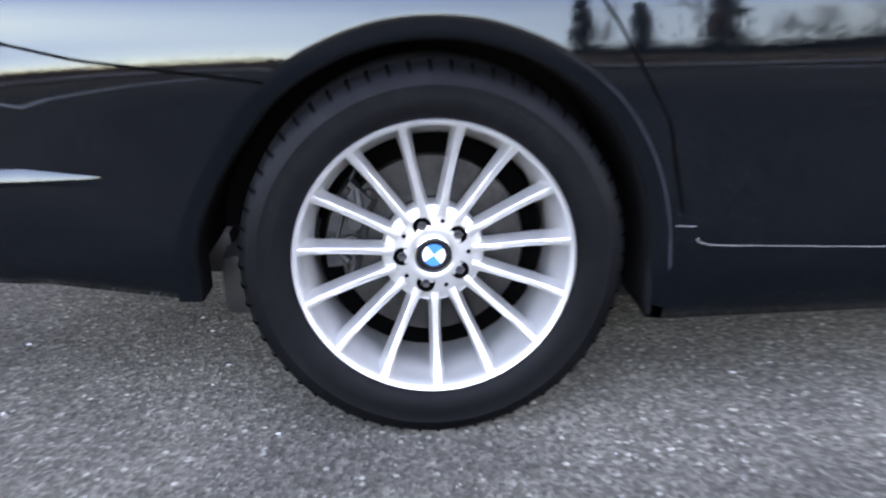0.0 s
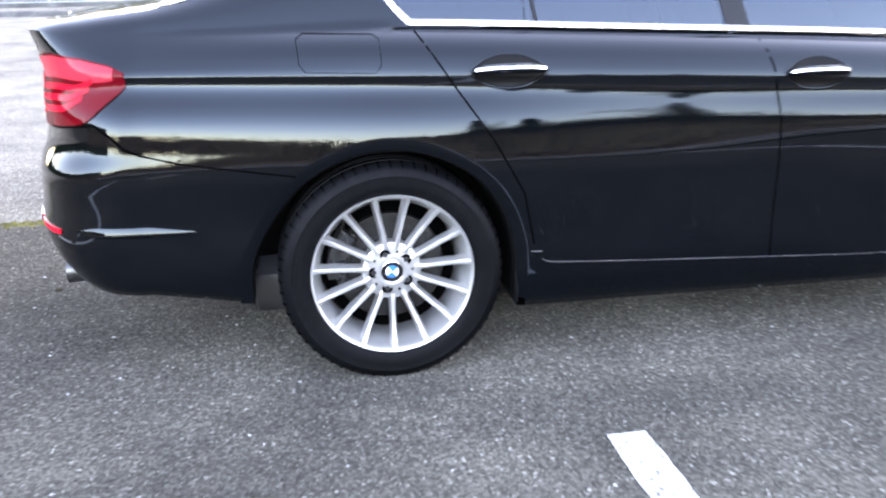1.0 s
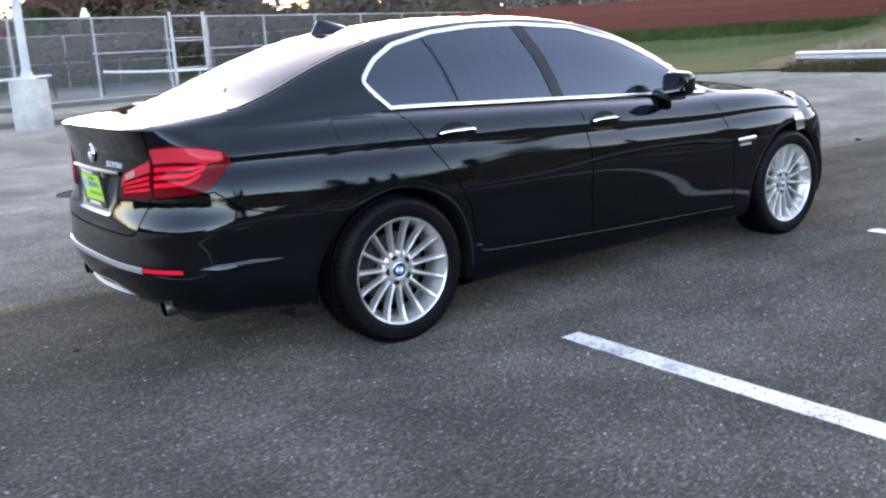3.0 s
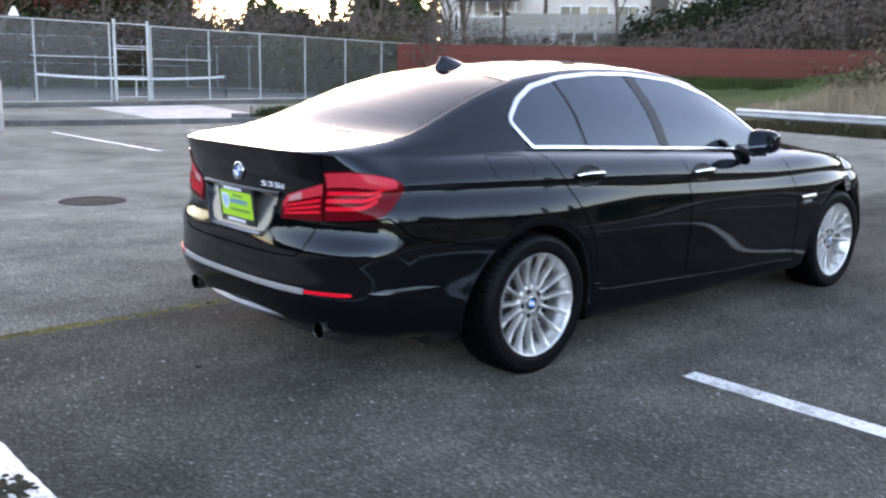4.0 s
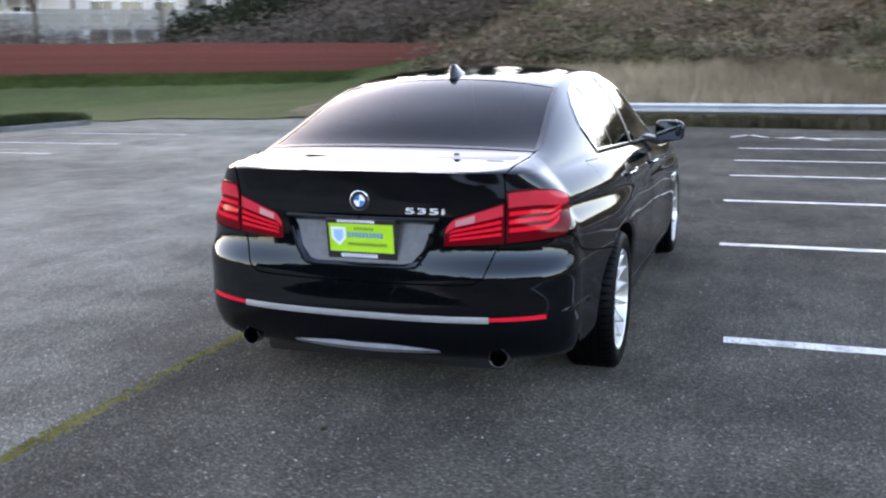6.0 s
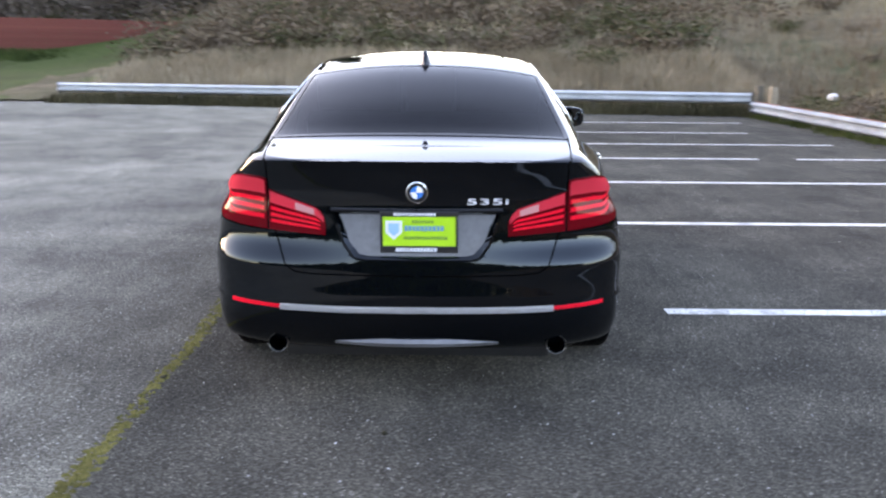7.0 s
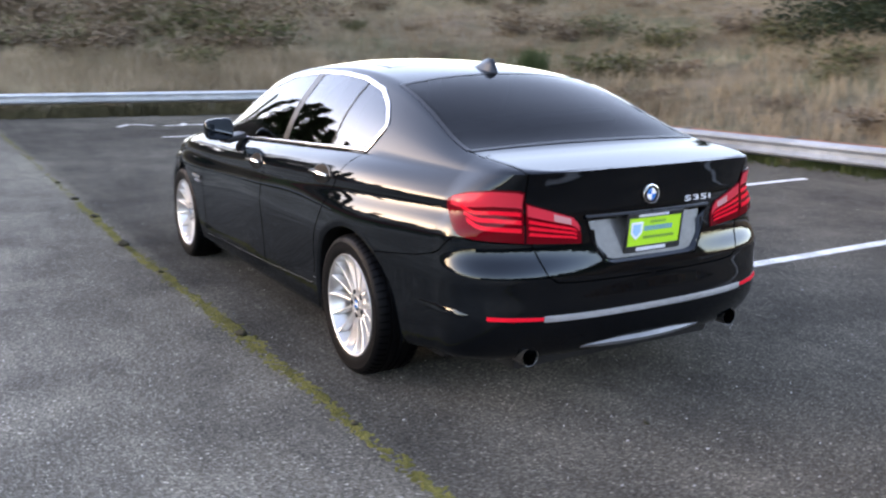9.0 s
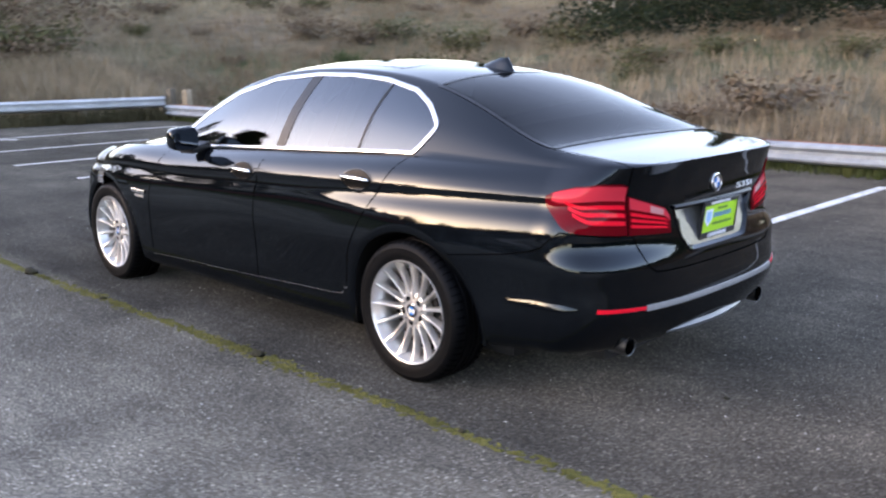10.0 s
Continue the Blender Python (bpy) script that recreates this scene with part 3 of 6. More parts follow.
    # door mirror: a boxy shell, its glass set into the rear
    def shell(k, x0, x1, hy, hz, name, material, parent, label):
        bm = bmesh.new()
        bmesh.ops.create_uvsphere(bm, u_segments=28, v_segments=18, radius=1.0)
        for v in bm.verts:
            c = [math.copysign(abs(q) ** k, q) for q in v.co]
            px = x0 if c[0] < 0 else x1
            taper = 1.0 - 0.28 * max(c[0], 0) ** 2
            v.co = Vector((1.85 + px * abs(c[0]) + 0.022 * c[1] * -1, sy * (0.957 + c[1] * hy * taper), 1.030 + c[2] * hz * taper * (0.93 - 0.10 * c[1]) + 0.004 * c[1]))
        return part(name, bm, material, parent, label)

    mirror = shell(0.50, -0.045, 0.085, 0.098, 0.076, "door_mirror", PAINT, car, "black door mirror housing")
    bm = bmesh.new()
    bm.faces.new([bm.verts.new((1.8005 - 0.022 * c_ + 0.014 * c_, sy * (0.957 + c_ * 0.082), 1.030 + s_ * 0.060)) for c_, s_ in ((math.copysign(abs(math.cos(radians(a))) ** 0.5, math.cos(radians(a))), math.copysign(abs(math.sin(radians(a))) ** 0.5, math.sin(radians(a)))) for a in range(0, 360, 10))])
    part("mirror_glass", bm, MIRROR, mirror, "silvered mirror glass")
    bm = bmesh.new()
    box(bm, Matrix.Translation((1.89, sy * 0.850, 0.972)) @ Matrix.Rotation(radians(10 * sy), 4, "Z") @ Matrix.Rotation(radians(-12 * sy), 4, "X") @ Matrix.Diagonal((0.13, 0.15, 0.040, 1)), 0.014)
    part("mirror_foot", bm, TRIM, mirror)

    # tail lamps: outer unit on the quarter, inner unit on the lid
    def lamp(name, s0, s1, low, high, bars, pale=None):
        lv, lf = patch(on_ring, low, high, s0, s1, 26, 12, 0.006, mirrored, 0.012)
        lo = put(name, mesh_of(name, lv, lf, True, 50), LENS_DARK, car, "dark red tail lamp lens")
        outside = name == "outer_tail_lamp"
        for k in range(bars):
            f0 = 0.20 + 0.155 * k
            u0, u1 = (s0 + 0.010, s1 - 0.075 - 0.012 * (bars - k)) if outside else (s0 + 0.020, s1 - 0.010)
            # bright light guides; the outer ones sweep up at their ends
            rise = lambda u: 0.16 * max(0.0, (u - (u1 - 0.075)) / 0.075) ** 2 if outside else 0.0
            bv_, bf_ = patch(on_ring, lambda u: low(u) + (high(u) - low(u)) * (f0 + rise(u)), lambda u: low(u) + (high(u) - low(u)) * (f0 + 0.085 + rise(u)), u0, u1, 26, 3, 0.0074, mirrored)
            put("lamp_bar", mesh_of("lamp_bar", bv_, bf_), LENS, lo, "bright red light guide")
        bv_, bf_ = patch(on_ring, lambda u: low(u) + (high(u) - low(u)) * 0.68, lambda u: low(u) + (high(u) - low(u)) * 0.97, s0 + 0.006, s1 - 0.03 if outside else s1 - 0.006, 22, 4, 0.0070, mirrored)
        put("lamp_top", mesh_of("lamp_top", bv_, bf_), LENS_TOP, lo)
        if pale:
            bv_, bf_ = patch(on_ring, lambda u: low(u) + (high(u) - low(u)) * 0.70, lambda u: low(u) + (high(u) - low(u)) * 0.92, pale[0], pale[1], 14, 3, 0.0082, mirrored)
            put("reverse_lamp", mesh_of("reverse_lamp", bv_, bf_), LENS_PALE, lo, "pale reversing lamp section")

    lamp("outer_tail_lamp", 0.602, 0.938,
         lambda u: float(np.interp(u, (0.60, 0.70, 0.80, 0.85, 0.88, 0.938), (0.772, 0.780, 0.790, 0.797, 0.815, 0.892))),
         lambda u: float(np.interp(u, (0.60, 0.63, 0.72, 0.82, 0.90, 0.938), (0.972, 0.980, 0.984, 0.970, 0.949, 0.930))), 3)
    lamp("inner_tail_lamp", 0.358, 0.592,
         lambda u: float(np.interp(u, (0.35, 0.594), (0.757, 0.771))),
         lambda u: float(np.interp(u, (0.355, 0.366, 0.393, 0.45, 0.594), (0.790, 0.835, 0.865, 0.884, 0.930))), 3, (0.402, 0.478))
    # tail panel gaps
    for pts in ([(0.598, 1.05), (0.597, 0.93), (0.572, 0.77), (0.545, 0.70), (0.52, 0.64), (0.48, 0.614), (0.40, 0.608), (0.20, 0.605), (0.012, 0.604)],
                [(0.60, 0.770), (0.72, 0.777), (0.84, 0.790), (0.885, 0.795), (0.93, 0.765), (0.975, 0.728), (1.03, 0.708)]):
        v, f = ribbon(on_ring, pts, 0.006, 0.0012, mirrored, 0.02)
        put("panel_gap", mesh_of("panel_gap", v, f), GAP, car)
    # bumper reflector, bright strip, corner line, lower valance strip
    v, f = patch(on_ring, lambda u: 0.466 + 0.028 * (u - 0.53), lambda u: 0.480 + 0.036 * (u - 0.53), 0.545, 0.775, 16, 3, 0.004, mirrored, 0.006)
    put("reflector", mesh_of("reflector", v, f), LENS, car, "red rear reflector")
    v, f = ribbon(on_ring, [(s, 0.474 - 0.004 * math.cos(s * 2)) for s in np.linspace(0.0, 0.545, 24)], 0.024, 0.002, mirrored, 0.03, 0.006)
    put("bumper_strip", mesh_of("bumper_strip", v, f), STRIP, car, "satin grey metal bumper strip")
    v = []
    for s_ in np.linspace(0.84, 1.22, 26):
        k = max(0.0, min(1.0, (1.22 - s_) / 0.15, (s_ - 0.84) / 0.07))
        for dz, lift in ((0.016 * k, 0.0004), (-0.004 * k, 0.0070 * k), (-0.007 * k, 0.0070 * k), (-0.014, 0.0002)):
            p, nn = on_ring(s_, 0.490 + dz - 0.010 * (s_ - 0.84))
            v.append(p + nn * lift)
    f = grid_faces(26, 4)
    if mirrored:
        v, f = [flip(q) for q in v], [q[::-1] for q in f]
    put("bumper_crease", mesh_of("bumper_crease", v, f), PAINT, car)

# valance insert, exhaust tips
verts = []
for s in np.linspace(-1, 1, 31):
    w = 0.016 * (1 - abs(s) ** 3) ** 0.6 + 0.0005
    x = -1.052 + 0.075 * s * s
    verts += [(x + 0.004, 0.455 * s, 0.322 - w), (x - 0.006, 0.455 * s, 0.322), (x + 0.004, 0.455 * s, 0.322 + w)]
put("valance_insert", mesh_of("valance_insert", verts, grid_faces(31, 3)), VALANCE, car, "grey satin valance insert")
TIP = mottled("dull_steel_tip", (0.09, 0.088, 0.086), (0.16, 0.157, 0.153), 40, 0.34, 0.1, 0.001, 0.85)
for sy in (-1, 1):
    v, f = lathe([(0.036, 0.20), (0.0385, 0.02), (0.0400, 0.0), (0.0395, -0.003), (0.0370, -0.001)], 28)
    tip = put("exhaust_tip", mesh_of("exhaust_tip", v, f), TIP, car, "dull steel exhaust tip", pose(-0.985, sy * 0.566, 0.302) @ Matrix.Rotation(radians(-90), 4, "Z"))
    v, f = lathe([(0.0370, -0.001), (0.0355, 0.03), (0.034, 0.12), (0.0, 0.12)], 28)
    put("pipe_bore", mesh_of("pipe_bore", v, f), GAP, tip, "near-black pipe bore")

# plate recess with its plate
wt, wb = RECESS[0][0], RECESS[1][0]
zt, zb = RECESS[0][1], RECESS[1][1]
fx = lambda y, z: on_ring(abs(y), z)[0].x
verts, faces = [], []
rim = [(-wt, zt), (-0.16, zt), (0.16, zt), (wt, zt), (wt - 0.022, zt - 0.06), (wt - 0.045, zt - 0.12), (wb - 0.012, zb + 0.008), (wb - 0.05, zb), (0, zb - 0.001), (-wb + 0.05, zb), (-wb + 0.012, zb + 0.008), (-wt + 0.045, zt - 0.12), (-wt + 0.022, zt - 0.06)]
for y, z in rim:
    k = (z - zb) / (zt - zb)
    n_in = 0.93
    f0 = fx(y, z)
    verts += [(f0 - 0.0015, y * 1.035, z + (0.006 if z > 0.8 else -0.006)), (f0 - 0.003, y, z), (f0 + 0.012 + 0.02 * k, y * n_in, z + (-0.012 if z > 0.8 else 0.012))]
k = len(rim)
for i in range(k):
    j = (i + 1) % k
    faces += [(3 * i, 3 * i + 1, 3 * j + 1, 3 * j), (3 * i + 1, 3 * i + 2, 3 * j + 2, 3 * j + 1)]
recess = put("plate_recess", mesh_of("plate_recess", verts, faces, True, 30), PAINT, car)
verts = [(fx(0.15, z) + (0.012 + 0.02 * (z - zb) / (zt - zb)) + 0.001, y * 1.0, z) for z, w in ((zb + 0.010, wb * 0.95), (zt - 0.010, wt * 0.95)) for y in np.linspace(-w, w, 9)]
# grey base colour holds the sky's reflection on the black recess
put("recess_panel", mesh_of("recess_panel", verts, grid_faces(2, 9)), mottled("recess_sky_grey", (0.075, 0.075, 0.078), (0.095, 0.095, 0.098), 50, 0.22, 0.02, 0.0005), recess)
v, f = ribbon(on_ring, [(0.004, 0.857), (0.335, 0.859)], 0.016, 0.004, False, 0.03, 0.01)
put("lid_grip", mesh_of("lid_grip", v + [flip(q) for q in v], f + [tuple(len(v) + i for i in q)[::-1] for q in f]), PILLAR, car, "black lid grip bar")
PX = fx(0.1, 0.77) - 0.004
PM = Matrix.Translation((PX, -0.010, 0.780)) @ Matrix.Rotation(radians(-7), 4, "Y") @ Matrix.Diagonal((1, 0.95, 0.97, 1))
bm = bmesh.new()
for y0, y1, z0, z1 in ((-0.160, 0.160, 0.062, 0.082), (-0.160, 0.160, -0.090, -0.062), (-0.160, -0.150, -0.064, 0.064), (0.150, 0.160, -0.064, 0.064)):
    box(bm, PM @ at_box(-0.008, 0.004, y0, y1, z0, z1), 0.002, 1)
frame_ob = part("plate_frame", bm, TRIM, car, "black dealer plate frame")
bm = bmesh.new()
box(bm, PM @ at_box(-0.004, 0.000, -0.152, 0.152, -0.068, 0.068))
plate = part("number_plate", bm, PLATE, car, "bright green temporary plate")


def bars(name, material, rows, parent):
    bm = bmesh.new()
    for y0, y1, z0, z1, x0 in rows:
        box(bm, PM @ at_box(x0 - 0.0012, x0, y0, y1, z0, z1))
    return part(name, bm, material, parent, smooth=False)


# seen from behind, the car's left is on the left
bars("print_bar", WHITE_INK, [(0.095 - i * 0.0125, 0.103 - i * 0.0125, 0.067, 0.078, -0.0082) for i in range(14)], frame_ob)
bars("print_bar", WHITE_INK, [(0.085 - i * 0.0142, 0.095 - i * 0.0142, -0.084, -0.068, -0.0082) for i in range(12)], frame_ob)
bars("print_bar", PLATE_INK2, [(0.020 - i * 0.013, 0.029 - i * 0.013, 0.034, 0.047, -0.0042) for i in range(7)], plate)
bars("print_bar", PLATE_INK, [(0.048 - i * 0.0165, 0.060 - i * 0.0165, 0.002, 0.024, -0.0042) for i in range(10)], plate)
bars("print_bar", PLATE_INK2, [(0.055 - i * 0.0095, 0.062 - i * 0.0095, -0.034, -0.021, -0.0042) for i in range(19)], plate)
bm = bmesh.new()
sh = [(0.138, 0.045), (0.070, 0.045), (0.070, -0.005), (0.104, -0.036), (0.138, -0.005)]
bm.faces.new([bm.verts.new(PM @ Vector((-0.0052, y, z))) for y, z in sh])
part("plate_shield", bm, WHITE_INK, plate, "pale blue and white shield mark", smooth=False)
bm = bmesh.new()
sh = [(0.126, 0.034), (0.082, 0.034), (0.082, 0.0), (0.104, -0.021), (0.126, 0.0)]
bm.faces.new([bm.verts.new(PM @ Vector((-0.0058, y, z))) for y, z in sh])
part("shield_centre", bm, mat("shield_blue", (0.25, 0.5, 0.75), 0.4), plate, smooth=False)


def roundel(parent, m, r, name="roundel", flat=False):
    """Round enamel badge in black with blue and white quarters, facing +y of m."""
    v, f = lathe([(0.0, 0.0015), (r * 0.62, 0.001), (r * 0.66, 0.0016), (r * 0.92, 0.001), (r, -0.001), (r, -0.005)], 40)
    ob = put(name, mesh_of(name, v, f), PILLAR, parent, "round enamel badge with blue and white quarters", m)
    under, mm = (parent, m) if flat else (ob, None)
    for q in range(4):
        pts = [(0, 0.0024, 0)] + [(r * 0.6 * math.cos(radians(90 * q + a)), 0.0022, r * 0.6 * math.sin(radians(90 * q + a))) for a in range(0, 91, 10)]
        put("quarter", mesh_of("quarter", pts, [(0, i + 2, i + 1) for i in range(len(pts) - 2)], False), CAP_WHITE if q % 2 else CAP_BLUE, under, m=mm)
    v, f = lathe([(r * 0.92, 0.001), (r * 0.94, 0.0032), (r, 0.0026), (r * 1.03, -0.001)], 40)
    put("badge_ring", mesh_of("badge_ring", v, f), CHROME, under, m=mm)
    return ob


bp = on_ring(0.0, 0.930)[0]
roundel(car, Matrix.Translation((bp.x - 0.006, 0, 0.930)) @ Matrix.Rotation(radians(90), 4, "Z") @ Matrix.Rotation(radians(2), 4, "X"), 0.041)

# model number on the lid
txt = bpy.data.curves.new("model_number", "FONT")
txt.body, txt.size, txt.extrude, txt.offset, txt.space_character = "535i", 0.033, 0.003, 0.0003, 1.10
tmp = bpy.data.objects.new("tmp", txt)
scene.collection.objects.link(tmp)
bpy.context.view_layer.update()
num = bpy.data.meshes.new_from_object(tmp.evaluated_get(bpy.context.evaluated_depsgraph_get()))
bpy.data.objects.remove(tmp)
ta, tb = on_ring(0.19, 0.893)[0], on_ring(0.34, 0.893)[0]
lid_turn = math.degrees(math.atan2(tb.x - ta.x, 0.15))
put("model_number", num, mat("bright_lettering", (0.80, 0.81, 0.82), 0.25, 0.35), car, "chrome model number lettering", Matrix.Translation((ta.x - 0.003, -0.192, 0.883)) @ Matrix.Rotation(radians(-90 + lid_turn), 4, "Z") @ Matrix.Rotation(radians(90), 4, "X") @ Matrix.Diagonal((2.75, 1, 1, 1)))

# lid gap on the deck, rear glass border, roof fin, sunroof
for sy in (1, -1):
    pts = [(x, float(rail_y(x)) - 0.006) for x in np.linspace(-0.60, -1.025, 20)]
    verts = []
    for x, y in pts:
        i = int(np.argmin(abs(LOW[:90, -1, 0] - x) + (LOW[:90, -1, 1] < 0.5) * 9))
        row = TOP[i]
        z = float(np.interp(-y, -row[:, 1], row[:, 2]))
        verts += [(x, sy * (y - 0.003), z + 0.0015), (x, sy * (y + 0.003), z + 0.0015)]
    put("panel_gap", mesh_of("panel_gap", verts, grid_faces(len(pts), 2)), GAP, car)


def top_point(x, y):
    i = 44 + (np.clip(x, X_REAR, X_FRONT - 0.001) - X_REAR) / (X_FRONT - X_REAR) * 128
    k, w = int(i), i - int(i)
    row = TOP[k] * (1 - w) + TOP[k + 1] * w
    return Vector((x, y, float(np.interp(-abs(y), -row[:, 1], row[:, 2]))))


def top_strip(name, pts, width, lift, material, label=""):
    verts = []
    for i, (x, y) in enumerate(pts):
        a, b = pts[max(i - 1, 0)], pts[min(i + 1, len(pts) - 1)]
        t = Vector((b[0] - a[0], b[1] - a[1])).normalized()
        verts += [top_point(x - t.y * width / 2, y + t.x * width / 2) + Vector((0, 0, lift)), top_point(x + t.y * width / 2, y - t.x * width / 2) + Vector((0, 0, lift))]
    put(name, mesh_of(name, verts, grid_faces(len(pts), 2)), material, car, label)


top_strip("glass_border", [(0.118, y) for y in np.linspace(-0.565, 0.565, 30)], 0.018, 0.0025, PILLAR)
top_strip("glass_border", [(-0.622, y) for y in np.linspace(-0.63, 0.63, 30)], 0.022, 0.003, PILLAR)
for sy in (-1, 1):
    top_strip("glass_border", [(x, sy * (float(rail_y(x)) - 0.008)) for x in np.linspace(-0.61, 0.115, 26)], 0.020, 0.003, PILLAR)
for pts in ([(0.50, y) for y in np.linspace(-0.42, 0.42, 20)], [(1.30, y) for y in np.linspace(-0.42, 0.42, 20)], [(x, 0.42) for x in np.linspace(0.5, 1.3, 12)], [(x, -0.42) for x in np.linspace(0.5, 1.3, 12)]):
    top_strip("sunroof_gap", pts, 0.008, 0.002, GAP)
fin, ff = [], []
for i, (x, h, w) in enumerate(((0.125, 0.002, 0.005), (0.150, 0.040, 0.022), (0.172, 0.066, 0.029), (0.215, 0.060, 0.033), (0.27, 0.036, 0.035), (0.32, 0.014, 0.031), (0.345, 0.001, 0.012))):
    z = top_point(x, 0).z - 0.002
    fin += [(x, w, z), (x, w * 0.55, z + h * 0.55), (x, w * 0.18, z + h), (x, -w * 0.18, z + h), (x, -w * 0.55, z + h * 0.55), (x, -w, z)]
ff = grid_faces(7, 6)
put("roof_fin", mesh_of("roof_fin", fin, ff, True, 60), PAINT, car, "black roof antenna fin")
# underside and cabin
bm = bmesh.new()
box(bm, at_box(-0.42, 3.38, -0.64, 0.64, 0.135, 0.27), 0.03)
box(bm, at_box(-0.86, -0.40, -0.56, 0.56, 0.20, 0.30), 0.03)
part("underbody", bm, TRIM, car, "dark underbody")
bm = bmesh.new()
box(bm, at_box(0.46, 2.3, -0.74, 0.74, 0.30, 0.55), 0.03)
part("cabin_floor", bm, SEAT, car, "dark cabin floor")
for sy in (-0.37, 0.37):
    bm = bmesh.new()
    box(bm, at_box(1.15, 1.65, sy - 0.24, sy + 0.24, 0.5, 0.66), 0.06)
    box(bm, Matrix.Translation((1.06, sy, 0.90)) @ Matrix.Rotation(radians(-18), 4, "Y") @ Matrix.Diagonal((0.14, 0.46, 0.58, 1)), 0.06)
    box(bm, Matrix.Translation((0.94, sy, 1.24)) @ Matrix.Rotation(radians(-14), 4, "Y") @ Matrix.Diagonal((0.08, 0.26, 0.17, 1)), 0.035)
    part("front_seat", bm, SEAT, car, "dark leather front seat")
bm = bmesh.new()
box(bm, at_box(0.1, 0.62, -0.55, 0.55, 0.45, 0.62), 0.06)
box(bm, Matrix.Translation((0.04, 0, 0.82)) @ Matrix.Rotation(radians(-22), 4, "Y") @ Matrix.Diagonal((0.14, 1.12, 0.52, 1)), 0.06)
part("rear_bench", bm, SEAT, car, "dark leather rear bench")
bm = bmesh.new()
box(bm, Matrix.Translation((2.05, 0, 0.84)) @ Matrix.Diagonal((0.42, 1.44, 0.22, 1)), 0.06)
part("dashboard", bm, SEAT, car)
# head lamps
for mirrored in (False, True):
    v, f = patch(on_side, lambda u: 0.66, lambda u: 0.76, 3.02, 3.149, 8, 4, 0.004, mirrored)
    put("head_lamp", mesh_of("head_lamp", v, f), HEAD, car, "clear head lamp")

# ---- the car: wheels ----
SPOKES = 15


def wheel_meshes():
    out = {}
    # tyre: sidewalls, shoulders and grooved tread; y points outward from the wheel's middle
    half = 0.118
    prof = [(0.238, 0.098), (0.246, 0.108), (0.262, 0.116), (0.285, 0.1195), (0.300, 0.1185), (0.303, 0.1195), (0.318, 0.1140), (0.3275, 0.1035), (0.332, 0.096), (0.336, 0.086), (0.3375, 0.068),
            (0.3375, 0.060), (0.331, 0.058), (0.331, 0.050), (0.338, 0.048), (0.3385, 0.020), (0.331, 0.018), (0.331, 0.010), (0.3385, 0.008)]
    prof = prof + [(r, -y) for r, y in prof[::-1]]
    out["tyre"] = mesh_of("tyre", *lathe(prof, 120), True, 35)
    # cross grooves on the shoulder
    v, f = [], []
    for k in range(60):
        a0 = 2 * math.pi * k / 60
        for s in (1, -1):
            b = len(v)
            for i, (r, y) in enumerate(((0.3385, 0.066), (0.3375, 0.086), (0.3330, 0.0965), (0.3290, 0.1040), (0.3235, 0.1085))):
                for a in (a0 - 0.011 + 0.002 * i, a0 + 0.011 + 0.001 * i):
                    v.append((r * math.cos(a) * 1.0020, s * (y + 0.0006), r * math.sin(a) * 1.0020))
            f += [(b + 2 * i, b + 2 * i + 1, b + 2 * i + 3, b + 2 * i + 2) for i in range(4)]
    out["tread_groove"] = mesh_of("tread_groove", v, f, False)
    # side lettering as raised bars
    v, f = [], []
    for k in range(30):
        if k % 15 > 5:
            continue
        a0, w = radians(k * 4.2 + (52 if k > 14 else 0)), radians(2.6)
        b = len(v)
        for a in (a0, a0 + w):
            for r, y in ((0.276, 0.1186), (0.277, 0.1204), (0.291, 0.1206), (0.292, 0.1190)):
                v.append((r * math.cos(a), y, r * math.sin(a)))
        f += [(b + i, b + i + 1, b + 5 + i, b + 4 + i) for i in range(3)]
    out["side_mark"] = mesh_of("side_mark", v, f, False)
    # rim: barrel with a polished lip
    prof = [(0.2455, 0.100), (0.2460, 0.108), (0.2435, 0.112), (0.2395, 0.111), (0.2355, 0.104), (0.2310, 0.088), (0.2240, 0.066), (0.2150, 0.050), (0.2120, 0.020), (0.2120, -0.10)]
    out["rim"] = mesh_of("rim", *lathe(prof, 120), True, 50)
    # one spoke, along +x
    v = []
    rs = (0.070, 0.095, 0.130, 0.170, 0.205, 0.226, 0.2365)
    ys = (0.070, 0.0735, 0.076, 0.082, 0.092, 0.101, 0.1075)
    ts = (0.0080, 0.0060, 0.0053, 0.0053, 0.0057, 0.0064, 0.0070)
    bs = (0.0150, 0.0125, 0.0112, 0.0112, 0.0125, 0.0150, 0.0180)
    ds = (0.030, 0.032, 0.034, 0.036, 0.036, 0.033, 0.026)
    for r, y, tw, bw, d in zip(rs, ys, ts, bs, ds):
        v += [(r, y - d, -bw), (r, y - 0.012, -tw - 0.0028), (r, y - 0.0012, -tw), (r, y, -tw * 0.70), (r, y, tw * 0.70), (r, y - 0.0012, tw), (r, y - 0.012, tw + 0.0028), (r, y - d, bw)]
    f = grid_faces(len(rs), 8) + [tuple(range(len(v) - 8, len(v)))]
    out["spoke"] = mesh_of("spoke", v, f, True, 32)
    # hub
    out["hub"] = mesh_of("hub", *lathe([(0.0, 0.050), (0.034, 0.050), (0.0345, 0.067), (0.040, 0.070), (0.048, 0.0685), (0.066, 0.0655), (0.078, 0.066), (0.088, 0.060), (0.092, 0.045), (0.09, 0.02)], 60), True, 40)
